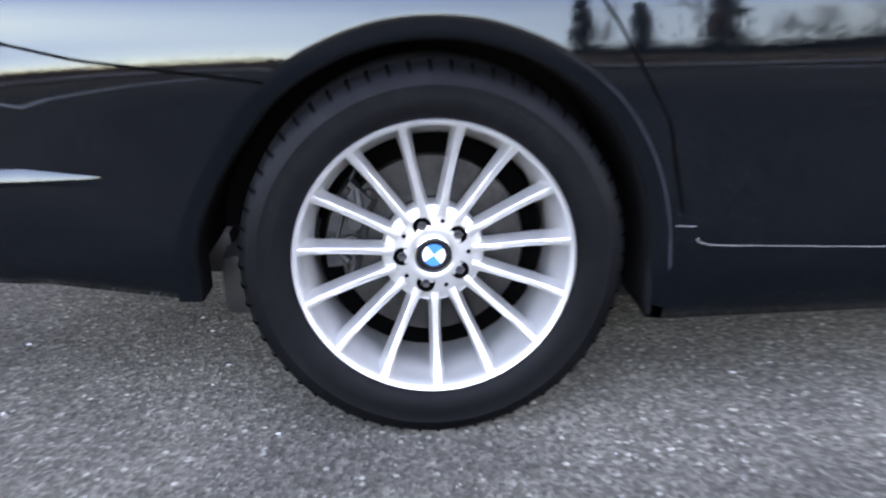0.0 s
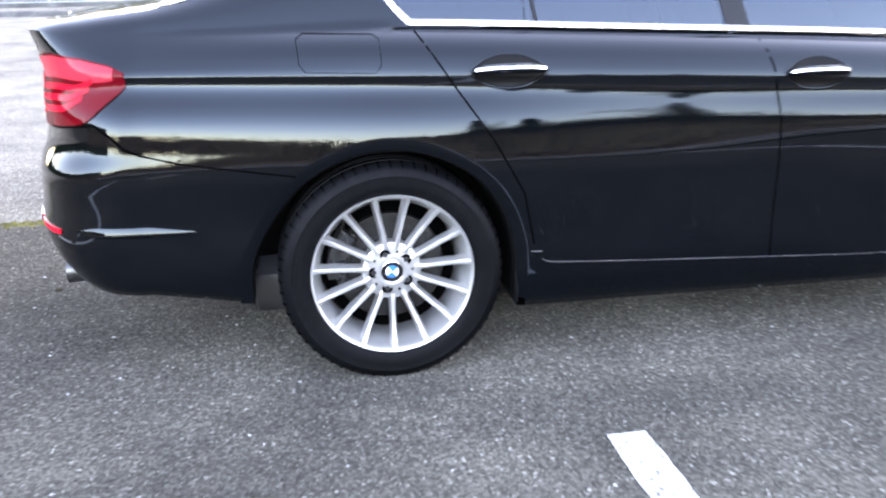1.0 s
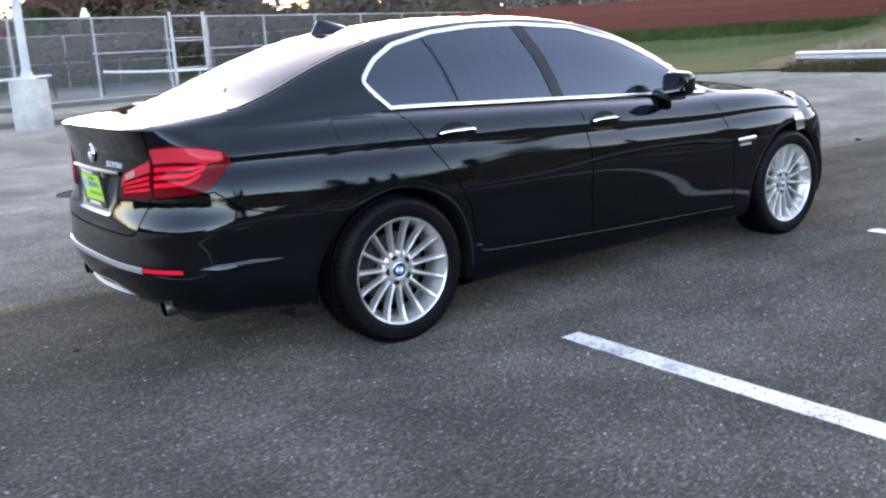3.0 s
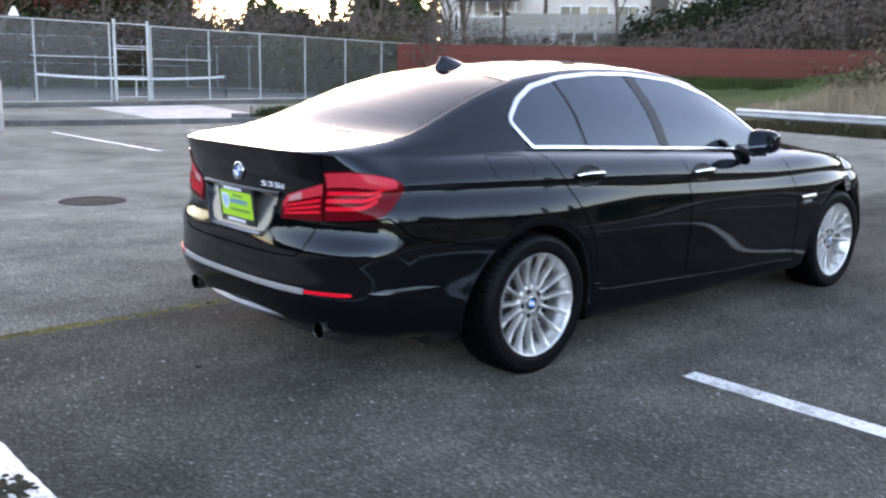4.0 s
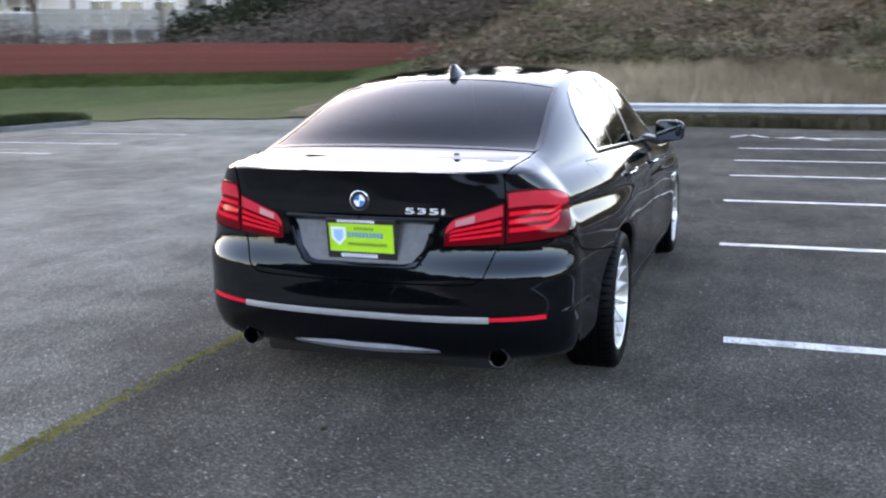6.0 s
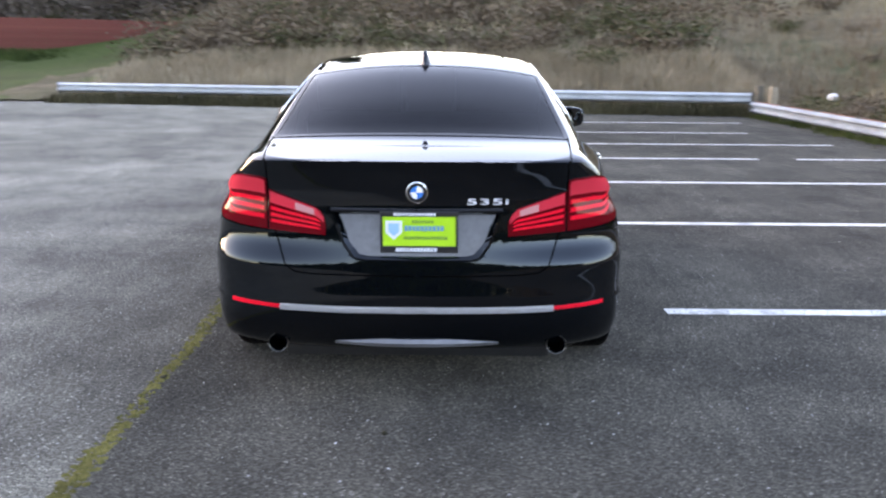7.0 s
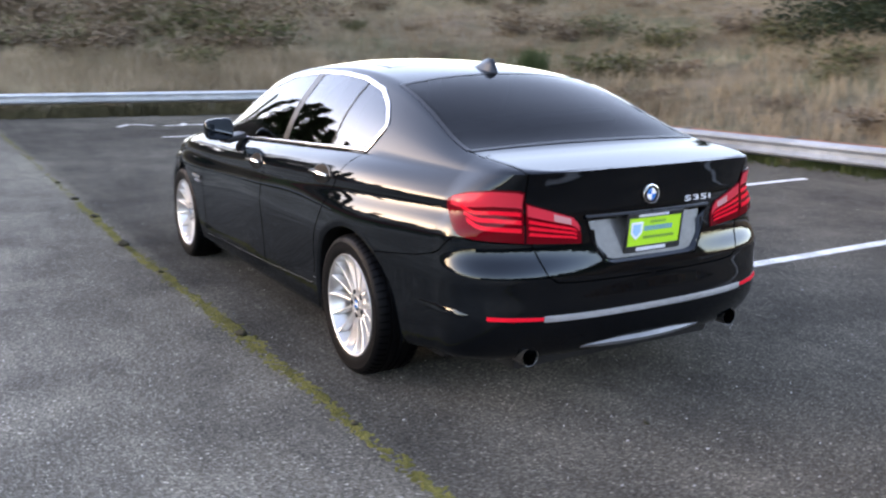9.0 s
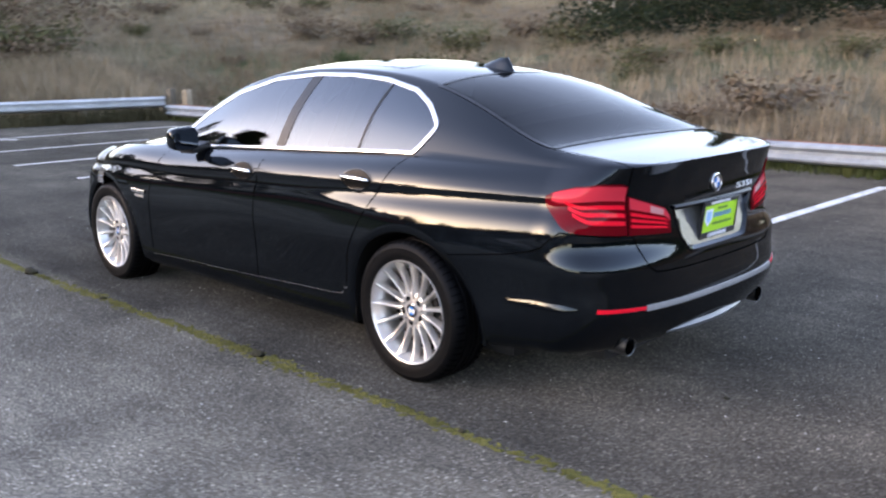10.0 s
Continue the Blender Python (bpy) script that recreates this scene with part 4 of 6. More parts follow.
    out["lug_hole"] = mesh_of("lug_hole", *lathe([(0.0165, 0.0014), (0.0150, 0.0008), (0.0142, 0.0004), (0.0, 0.0004)], 18))
    out["lug_bolt"] = mesh_of("lug_bolt", *lathe([(0.0088, 0.0), (0.0088, 0.003), (0.0072, 0.0042), (0.004, 0.0034), (0.0, 0.003)], 6), True, 30)
    out["vent_dot"] = mesh_of("vent_dot", *lathe([(0.0042, 0.001), (0.0, 0.001)], 10))
    out["brake_disc"] = mesh_of("brake_disc", *lathe([(0.06, 0.035), (0.085, 0.035), (0.09, 0.008), (0.165, 0.008), (0.168, 0.002), (0.165, -0.02)], 60), True, 30)
    v, f = [], []
    rs = [(0.128, -0.03), (0.128, 0.022), (0.140, 0.034), (0.165, 0.037), (0.190, 0.030), (0.195, -0.03)]
    for k in range(13):
        a = radians(138 + k * 4.2)
        notch = 0.9 if k in (4, 8) else 1.0
        v += [(r * math.cos(a), y * notch, r * math.sin(a)) for r, y in rs]
    bm = bmesh.new()
    vs = [bm.verts.new(p) for p in v]
    for q in grid_faces(13, 6) + [(0, 1, 2, 3, 4, 5), tuple(72 + i for i in (5, 4, 3, 2, 1, 0))]:
        bm.faces.new([vs[i] for i in q])
    # carrier arm, guide pins, pad spring and hose
    at = lambda a, r, y: Vector((r * math.cos(radians(a)), y, r * math.sin(radians(a))))
    for a, b, w in ((at(134, 0.150, 0.014), at(196, 0.150, 0.014), 0.011), (at(139, 0.172, 0.030), at(147, 0.150, 0.041), 0.008), (at(178, 0.172, 0.030), at(186, 0.150, 0.041), 0.008),
                    (at(146, 0.178, 0.040), at(180, 0.178, 0.040), 0.0035), (at(158, 0.146, 0.034), at(158, 0.146, 0.045), 0.013), (at(172, 0.146, 0.034), at(172, 0.146, 0.045), 0.013),
                    (at(162, 0.188, 0.020), at(130, 0.198, -0.005), 0.005), (at(148, 0.186, 0.03), at(141, 0.186, 0.036), 0.006)):
        tube(bm, a, b, w, seg=8)
    bmesh.ops.recalc_face_normals(bm, faces=bm.faces[:])
    out["caliper"] = bpy.data.meshes.new("caliper")
    bm.to_mesh(out["caliper"])
    bm.free()
    out["back_plate"] = mesh_of("back_plate", *lathe([(0.0, -0.012), (0.205, -0.012)], 40))
    return out


WM = wheel_meshes()
BOLT = mat("dark_bolt", (0.03, 0.03, 0.032), 0.4, 0.5)


def wheel(hx, sy, turn):
    ymid = 0.805
    m = Matrix.Translation((hx, sy * ymid, HUB_Z)) @ (Matrix.Identity(4) if sy > 0 else Matrix.Rotation(radians(180), 4, "Z"))
    rim = put("wheel", WM["rim"], ALLOY, car, "silver multi-spoke alloy wheel", m)
    spin = lambda a: Matrix.Rotation(radians(a), 4, "Y")
    put("tyre", WM["tyre"], RUBBER, rim, "black rubber tyre")
    tagged(put("tread_groove", WM["tread_groove"], GAP, rim), kind="stuff")
    tagged(put("side_mark", WM["side_mark"], RUBBER, rim), kind="stuff")
    for k in range(SPOKES):
        put("spoke", WM["spoke"], ALLOY, rim, m=spin(turn + k * 24.0))
    put("hub", WM["hub"], ALLOY, rim)
    for k in range(5):
        a = turn + 128 + k * 72
        pos = Vector((0.0555 * math.cos(radians(a)), 0.0672, -0.0555 * math.sin(radians(a))))
        put("lug_hole", WM["lug_hole"], GAP, rim, m=Matrix.Translation(pos))
        put("lug_bolt", WM["lug_bolt"], BOLT, rim, m=Matrix.Translation(pos + Vector((0, -0.0005, 0))))
        b = a + 36
        put("vent_dot", WM["vent_dot"], GAP, rim, m=Matrix.Translation((0.062 * math.cos(radians(b)), 0.0662, -0.062 * math.sin(radians(b)))))
    put("brake_disc", WM["brake_disc"], IRON, rim, "worn iron brake disc")
    put("caliper", WM["caliper"], CAST, rim, "dark brake caliper", Matrix.Identity(4) if sy > 0 else Matrix.Diagonal((-1, 1, 1, 1)))
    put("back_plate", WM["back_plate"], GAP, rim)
    roundel(rim, Matrix.Translation((0, 0.0705, 0)) @ spin(turn + 35), 0.0335, "centre_cap", True)


for hx, sy, turn in ((0.0, -1, 90), (WB, -1, 101), (0.0, 1, 96), (WB, 1, 83)):
    wheel(hx, sy, turn)

# ---- the place: ground ----
ASPHALT = mat("worn_asphalt", (0.05, 0.05, 0.05), 0.95, spec=0.01)
bsdf(ASPHALT).inputs["Diffuse Roughness"].default_value = 1.0
tc = ASPHALT.node_tree.nodes.new("ShaderNodeTexCoord")
stones = node(ASPHALT, "ShaderNodeTexVoronoi", Scale=115.0, Randomness=1.0)
link(ASPHALT, tc.outputs["Object"], stones.inputs["Vector"])
grit, patchy, wide = noise_at(ASPHALT, 55, 6, 0.7), noise_at(ASPHALT, 1.3, 5, 0.6), noise_at(ASPHALT, 0.17, 4)
tone = ramp(ASPHALT, stones.outputs["Color"], (0.0, (0.047, 0.0442, 0.0375)), (0.5, (0.086, 0.0808, 0.0685)), (0.84, (0.136, 0.128, 0.110)), (0.97, (0.30, 0.286, 0.250)))
dirt = ramp(ASPHALT, patchy.outputs["Fac"], (0.3, (0.68, 0.68, 0.69)), (0.7, (1.28, 1.27, 1.25)))
broad = ramp(ASPHALT, wide.outputs["Fac"], (0.35, (0.72, 0.72, 0.73)), (0.65, (1.25, 1.25, 1.24)))
c1 = mix(ASPHALT, 1.0, tone.outputs["Color"], dirt.outputs["Color"], "MULTIPLY")
c2 = mix(ASPHALT, 1.0, c1, broad.outputs["Color"], "MULTIPLY")
# older, paler strip past the mossy joint, with sky sheen painted into its colour
sep = ASPHALT.node_tree.nodes.new("ShaderNodeSeparateXYZ")
link(ASPHALT, tc.outputs["Object"], sep.inputs[0])
strip = ramp(ASPHALT, sep.outputs["Y"], (0.0, (0.77, 0.765, 0.76)), (0.08, (1.36, 1.35, 1.335)), (1.0, (2.15, 2.12, 2.09)))
side = node(ASPHALT, "ShaderNodeMapRange")
for key, value in (("From Min", 1.10), ("From Max", 2.7)):
    side.inputs[key].default_value = value
link(ASPHALT, sep.outputs["Y"], side.inputs["Value"])
link(ASPHALT, side.outputs["Result"], strip.inputs["Fac"])
wear_map = node(ASPHALT, "ShaderNodeMapping")
wear_map.inputs["Scale"].default_value = (0.55, 3.2, 1.0)
wear_map.inputs["Rotation"].default_value = (0, 0, 0.12)
link(ASPHALT, tc.outputs["Object"], wear_map.inputs["Vector"])
streak = node(ASPHALT, "ShaderNodeTexNoise", Scale=1.6, Detail=7.0, Roughness=0.68)
link(ASPHALT, wear_map.outputs["Vector"], streak.inputs["Vector"])
worn = ramp(ASPHALT, streak.outputs["Fac"], (0.34, (0.88, 0.88, 0.89)), (0.66, (1.11, 1.11, 1.10)))
c2 = mix(ASPHALT, 1.0, c2, worn.outputs["Color"], "MULTIPLY")
c2 = mix(ASPHALT, 1.0, c2, strip.outputs["Color"], "MULTIPLY")
g2 = ramp(ASPHALT, grit.outputs["Fac"], (0.3, (0.6,) * 3), (0.7, (1.35,) * 3))
link(ASPHALT, mix(ASPHALT, 1.0, c2, g2.outputs["Color"], "MULTIPLY"), bsdf(ASPHALT).inputs["Base Color"])
link(ASPHALT, ramp(ASPHALT, patchy.outputs["Fac"], (0.3, (0.8,) * 3), (0.7, (0.97,) * 3)).outputs["Color"], bsdf(ASPHALT).inputs["Roughness"])
bump(ASPHALT, stones.outputs["Distance"], 0.6, 0.005)

LINE_PAINT = mat("worn_line_paint", (0.62, 0.615, 0.585), 0.7)
lw = noise_at(LINE_PAINT, 70, 5, 0.7)
lw2 = noise_at(LINE_PAINT, 4.5, 4, 0.6)
lm = ramp(LINE_PAINT, lw.outputs["Fac"], (0.39, (0.13, 0.125, 0.12)), (0.47, (0.62, 0.615, 0.585)))
lm2 = ramp(LINE_PAINT, lw2.outputs["Fac"], (0.28, (0.45,) * 3), (0.5, (1.0,) * 3))
link(LINE_PAINT, mix(LINE_PAINT, 1.0, lm.outputs["Color"], lm2.outputs["Color"], "MULTIPLY"), bsdf(LINE_PAINT).inputs["Base Color"])
bump(LINE_PAINT, lw.outputs["Fac"], 0.4, 0.002)
CONCRETE = mottled("weathered_concrete", (0.36, 0.35, 0.33), (0.46, 0.45, 0.43), 14, 0.85, 0.25, 0.006, big=0.75)
KERB = mottled("dark_kerb", (0.10, 0.10, 0.098), (0.17, 0.165, 0.16), 9, 0.85, 0.3, 0.01)
LAWN = mottled("winter_lawn", (0.036, 0.060, 0.014), (0.068, 0.085, 0.026), 3.5, 0.95, 0.8, 0.05, c=(0.060, 0.076, 0.024))
SOIL = mottled("hill_soil", (0.085, 0.068, 0.045), (0.165, 0.125, 0.082), 1.4, 0.95, 1.0, 0.15, c=(0.06, 0.08, 0.03))
DARK_SOIL = mottled("dark_soil", (0.025, 0.024, 0.016), (0.05, 0.045, 0.028), 60, 0.95, 0.8, 0.006)
MOSS = mottled("crack_moss", (0.072, 0.070, 0.019), (0.14, 0.13, 0.040), 45, 0.95, 0.8, 0.01)
GALV = mottled("galvanised_steel", (0.36, 0.38, 0.39), (0.47, 0.49, 0.50), 12, 0.45, 0.1, 0.002, 0.35, big=0.85)
WHITE_RAIL = mottled("chalky_white_rail", (0.20, 0.228, 0.25), (0.28, 0.315, 0.34), 7, 0.6, 0.15, 0.003, big=0.75)
RUST = mottled("rusty_edge", (0.16, 0.06, 0.035), (0.30, 0.12, 0.07), 12, 0.8, 0.3, 0.004)
WOOD = mottled("old_timber", (0.10, 0.085, 0.065), (0.17, 0.145, 0.11), 14, 0.85, 0.4, 0.01)
RED_WOOD = mottled("red_stained_boards", (0.125, 0.036, 0.029), (0.18, 0.054, 0.042), 8, 0.8, 0.3, 0.006, big=0.75)
GREY_WOOD = mottled("grey_boards", (0.24, 0.23, 0.21), (0.34, 0.32, 0.30), 8, 0.85, 0.3, 0.006)
COURT = mottled("court_surface", (0.06, 0.075, 0.068), (0.085, 0.10, 0.092), 3, 0.85, 0.1, 0.003)
DARK_PAINT = mat("dark_post_paint", (0.02, 0.02, 0.022), 0.5)
TAPE = mat("white_net_tape", (0.75, 0.75, 0.74), 0.7)
BARK = mottled("grey_bark", (0.10, 0.085, 0.07), (0.17, 0.15, 0.125), 12, 0.9, 0.6, 0.02)
NEEDLES = mottled("conifer_needles", (0.020, 0.040, 0.014), (0.045, 0.07, 0.025), 2.5, 0.85, 0.1, 0.01)
TWIGS = mottled("bare_twigs", (0.085, 0.066, 0.054), (0.14, 0.115, 0.095), 4, 0.9, 0.1, 0.01)
DARK_LEAF = mottled("dark_thicket", (0.010, 0.016, 0.008), (0.024, 0.032, 0.015), 2.5, 0.9, 0.1, 0.01)
PLUM = mottled("plum_foliage", (0.10, 0.020, 0.022), (0.17, 0.035, 0.035), 2.0, 0.85, 0.1, 0.01)
STRAW = mottled("dry_grass", (0.18, 0.143, 0.098), (0.32, 0.262, 0.182), 1.2, 0.9, 0.1, 0.01, c=(0.17, 0.12, 0.075))
# dry_grass colour brightened to offset the shade on the east hill face
LIT_STRAW = mottled("lit_dry_grass", (0.27, 0.215, 0.145), (0.47, 0.385, 0.27), 1.2, 0.9, 0.1, 0.01, c=(0.22, 0.17, 0.11))
BRAMBLE = mottled("bramble_leaves", (0.045, 0.052, 0.024), (0.10, 0.096, 0.045), 1.6, 0.85, 0.1, 0.01, c=(0.10, 0.07, 0.04))
BRUSH = mottled("brown_brush", (0.095, 0.072, 0.05), (0.18, 0.135, 0.092), 1.8, 0.9, 0.1, 0.01, c=(0.09, 0.06, 0.04))
SIDING = mottled("white_siding", (0.55, 0.485, 0.44), (0.64, 0.575, 0.53), 2, 0.7, 0.05, 0.004, big=0.9)
ROOFING = mottled("grey_shingles", (0.09, 0.088, 0.085), (0.14, 0.135, 0.13), 6, 0.9, 0.4, 0.01)
PANE = mat("house_glass", (0.03, 0.035, 0.04), 0.05, 0.0)
CAR_WHITE = mat("white_car_paint", (0.75, 0.76, 0.78), 0.2, 0.0, 1.0)


def smooth01(a, b, v):
    t = np.clip((np.asarray(v, float) - a) / (b - a), 0, 1)
    return t * t * (3 - 2 * t)


def land(x, y):
    """Height of the land outside the car park."""
    x, y = np.asarray(x, float), np.asarray(y, float)
    rail_x = 19.25 + 0.211 * y
    d1 = np.clip(x - rail_x - 0.9, 0, None)
    d2 = np.clip(-8.3 - y, 0, None)
    steep = 0.055 + 0.20 * smooth01(17, 3, y)
    h1 = steep * d1
    h2 = (0.05 + 0.12 * smooth01(-6, 10, x)) * d2
    h = np.hypot(h1, h2)
    # the terrace behind the red fence
    far = np.hypot(x + 3, y + 4)
    back = smooth01(52, 70, far) * 3.4 * smooth01(6, 14, y) * smooth01(10, 26, x)
    h = h + back
    left = smooth01(60.0, 80, y) * 2.6 * (0.3 + 0.7 * smooth01(8, 20, x)) * smooth01(36, 27, x) * smooth01(20, 40, y)
    h = h + left
    return 5.0 * np.tanh(h / 5.0) + 2.6 * smooth01(34, 56, x) * smooth01(0, 9, y) * smooth01(40, 24, y)


def sheet(name, x0, x1, y0, y1, step, height, material, rough=0.0, keep=None, seed=3):
    xs, ys = np.arange(x0, x1 + step / 2, step), np.arange(y0, y1 + step / 2, step)
    gx, gy = np.meshgrid(xs, ys, indexing="ij")
    rng = np.random.default_rng(seed)
    lumps = np.array([[noise.noise((a * 0.7, b * 0.7, seed)) + 0.5 * noise.noise((a * 1.9, b * 1.9, seed + 5)) for b in ys] for a in xs]) if rough else 0.0
    z = height(gx, gy) + np.abs(lumps) * rough
    verts = np.stack([gx, gy, z], 2).reshape(-1, 3)
    n, faces = len(ys), []
    for i in range(len(xs) - 1):
        for j in range(n - 1):
            if keep is None or keep((xs[i] + xs[i + 1]) / 2, (ys[j] + ys[j + 1]) / 2):
                faces.append((i * n + j, (i + 1) * n + j, (i + 1) * n + j + 1, i * n + j + 1))
    return put(name, mesh_of(name, verts, faces, True, 180), material)


gv = [(x, y, 0.0) for x in (-900, -40, -12, 0, 12, 40, 900) for y in (-900, -40, -12, 0, 12, 40, 900)]
tagged(put("ground", mesh_of("ground", gv, [(i * 7 + j, (i + 1) * 7 + j, (i + 1) * 7 + j + 1, i * 7 + j + 1) for i in range(6) for j in range(6)], False), ASPHALT), "worn grey asphalt car park with pale aggregate", "ground", kind="structure")


def past_rails(x, y):
    return x > 19.8 + 0.211 * y if y > -8.0 else True


tagged(sheet("hillside", 8, 120, -120, 14, 1.0, lambda x, y: land(x, y) + 0.02, SOIL, 0.22, lambda x, y: past_rails(x, y)), "brushy hillside of dry grass and brambles above the car park", "hillside", kind="structure")
tagged(sheet("hillside", -60, 8, -120, -8.2, 1.0, lambda x, y: land(x, y) + 0.02, SOIL, 0.18), "grassy bank beyond the low white rail", "hillside", kind="structure")
tagged(sheet("lawn", 18, 120, 11.5, 110, 1.5, lambda x, y: land(x, y) + 0.03, LAWN, 0.03, lambda x, y: x > 19.0 + max(0, (20 - y)) * 0.42 + max(0, y - 20) * 0.6 and (y < 33 + 0.257 * (x - 18) - 4.5 or x > 33)), "green winter lawn below the red fence", "lawn", kind="structure")
tagged(sheet("court_floor", -40, 33, 29, 60.5, 1.5, lambda x, y: 0.02 + 0 * x, COURT, 0.0, lambda x, y: y > 29.2 + 0.257 * x if x > -3 else y > 29.5), "dull green tennis court surface behind the wire fence", "court", kind="structure")
tagged(sheet("far_bank", -90, 34, 60.5, 140, 3.0, lambda x, y: land(x, y) * smooth01(60.4, 64, y) + 0.02, LAWN, 0.1), "rising green bank behind the courts", "bank", kind="structure")

# parking lines
def paint_line(name, x, y0, y1, w=0.115, cuts=(), label="worn white parking line on the asphalt"):
    """A painted stripe along y with a slightly ragged edge."""
    rng = random.Random(int(x * 100) + 7)
    n, verts = max(8, int(abs(y1 - y0) / 0.06)), []
    for i in range(n + 1):
        y = y0 + (y1 - y0) * i / n
        j = rng.uniform(-0.003, 0.003)
        verts += [(x - w / 2 + j, y, 0.004), (x + w / 2 + rng.uniform(-0.003, 0.003), y, 0.004)]
    faces = [f for k, f in enumerate(grid_faces(n + 1, 2)) if not any(a < k / n < b for a, b in cuts)]
    return tagged(put(name, mesh_of(name, verts, faces, False), LINE_PAINT), label, "parking line", "parking lines", "structure")


for x, y0, y1, cuts in ((0.557, -1.39, -6.7, ()), (3.36, -1.26, -6.6, ((0.55, 0.57),)), (5.98, -1.20, -6.6, ()), (8.46, -1.2, -6.6, ((0.62, 0.72),)), (10.58, -1.2, -6.5, ()), (12.85, -1.2, -5.8, ()), (15.45, -1.9, -6.5, ()),
                        (-2.23, 0.15, -5.2, ()), (3.58, 11.0, 16.3, ()), (6.6, 11.2, 16.2, ()), (9.45, 11.1, 16.2, ()), (11.7, 11.3, 15.6, ()), (-2.8, 11.2, 16.4, ()), (14.6, 11.6, 15.2, ())):
    paint_line("parking_line", x, y0, y1, cuts=cuts)
for x, y, a in ((15.9, -1.15, 62), (15.9, -1.55, 118), (15.6, -2.3, 70), (15.2, -2.7, 120)):
    bm = bmesh.new()
    box(bm, Matrix.Translation((x, y, 0.003)) @ Matrix.Rotation(radians(a), 4, "Z") @ Matrix.Diagonal((0.10, 0.62, 0.003, 1)))
    tagged(part("paint_mark", bm, LINE_PAINT, smooth=False), "short worn white paint stroke on the asphalt", "paint mark", "paint marks", "structure")

# moss in the long joint
rng = np.random.default_rng(11)
verts, faces = [], []
moss_y = lambda x: float(np.interp(x, (-8, -1.8, 0.8, 3.6, 10, 17), (1.20, 1.165, 1.19, 1.262, 1.22, 1.23)))
for i in range(6500):
    x = rng.uniform(-6, 6) if i < 5600 else rng.uniform(6, 17)
    if rng.random() < 0.35 + 0.35 * math.sin(x * 3.3 + 1.1) * math.sin(x * 1.27):
        continue
    dens = 0.5 + 0.5 * math.sin(x * 2.1) * math.sin(x * 0.9 + 1)
    y = moss_y(x) + rng.normal(0, 0.014 + 0.013 * dens) + 0.008 * math.sin(x * 7)
    s, h = rng.uniform(0.006, 0.022), rng.uniform(0.003, 0.010)
    a0, b = rng.uniform(0, 6.28), len(verts)
    verts += [(x + s * math.cos(a0 + k * 1.257), y + s * 0.8 * math.sin(a0 + k * 1.257), 0.001) for k in range(5)] + [(x, y, h)]
    faces += [(b + k, b + (k + 1) % 5, b + 5) for k in range(5)]
tagged(put("moss_joint", mesh_of("moss_joint", verts, faces), MOSS), "green moss growing along a long asphalt joint", "moss", kind="stuff")


def clod(x, y, r):
    bm = bmesh.new()
    bmesh.ops.create_icosphere(bm, subdivisions=2, radius=r, matrix=Matrix.Translation((x, y, r * 0.22)) @ Matrix.Diagonal((1.0, 0.75, 0.4, 1)))
    for v in bm.verts:
        v.co += Vector((noise.noise(v.co * 40), noise.noise(v.co * 41 + Vector((3, 1, 2))), noise.noise(v.co * 37))) * r * 0.3
        v.co.z = max(v.co.z, 0.0)
    tagged(part("debris_clump", bm, DARK_SOIL, sharp=80), "dark clump of soil and moss on the joint", "debris", "debris clumps")


for x, y, r in ((0.825, 1.194, 0.045), (3.57, 1.27, 0.06), (5.0, 1.25, 0.05), (6.2, 1.24, 0.05), (2.5, 1.23, 0.03), (7.6, 1.22, 0.04), (-1.2, 0.12, 0.018), (-0.6, 1.17, 0.022)):
    clod(x, y, r)
# pebbles and grit
verts, faces = [], []
for i in range(800):
    x, y = rng.uniform(-4.2, 5), rng.uniform(-4.5, 4.5)
    s = rng.uniform(0.002, 0.0055) if i % 40 else rng.uniform(0.006, 0.012)
    b = len(verts)
    verts += [(x + s * math.cos(k * 2.09), y + s * math.sin(k * 2.09), 0.0005) for k in range(3)] + [(x, y, s * 1.1)]
    faces += [(b, b + 1, b + 3), (b + 1, b + 2, b + 3), (b + 2, b, b + 3)]
tagged(put("grit", mesh_of("grit", verts, faces, False), KERB), "loose pale grit on the asphalt", "grit", kind="stuff")
# scattered pale stone chips that catch the light
verts, faces = [], []
for i in range(1500):
    x, y = rng.uniform(-4.5, 6), rng.uniform(-5.5, 5.5)
    s = rng.uniform(0.0025, 0.0065)
    b, a = len(verts), rng.uniform(0, 6.28)
    verts += [(x + s * math.cos(a + k * 1.57) * (1.4 if k % 2 else 0.8), y + s * math.sin(a + k * 1.57) * (1.4 if k % 2 else 0.8), 0.0005) for k in range(4)] + [(x, y, s * 0.8)]
    faces += [(b + k, b + (k + 1) % 4, b + 4) for k in range(4)]
tagged(put("stone_chips", mesh_of("stone_chips", verts, faces, False), mottled("pale_stone", (0.32, 0.31, 0.295), (0.46, 0.45, 0.43), 20, 0.7, 0.1, 0.001)), "scattered pale stone chips on the asphalt", "stone chips", kind="stuff")
# moss eating into one end of a painted line
verts, faces = [], []
for i in range(90):
    x, y = -2.25 + rng.normal(0, 0.022), -0.66 + rng.normal(0, 0.05)
    s, a0, b = rng.uniform(0.008, 0.018), rng.uniform(0, 6.28), len(verts)
    verts += [(x + s * math.cos(a0 + k * 1.257), y + s * math.sin(a0 + k * 1.257), 0.0045) for k in range(5)] + [(x, y, 0.012)]
    faces += [(b + k, b + (k + 1) % 5, b + 5) for k in range(5)]
tagged(put("moss_patch", mesh_of("moss_patch", verts, faces), DARK_SOIL), "dark moss growing through a painted line", "moss", kind="stuff")
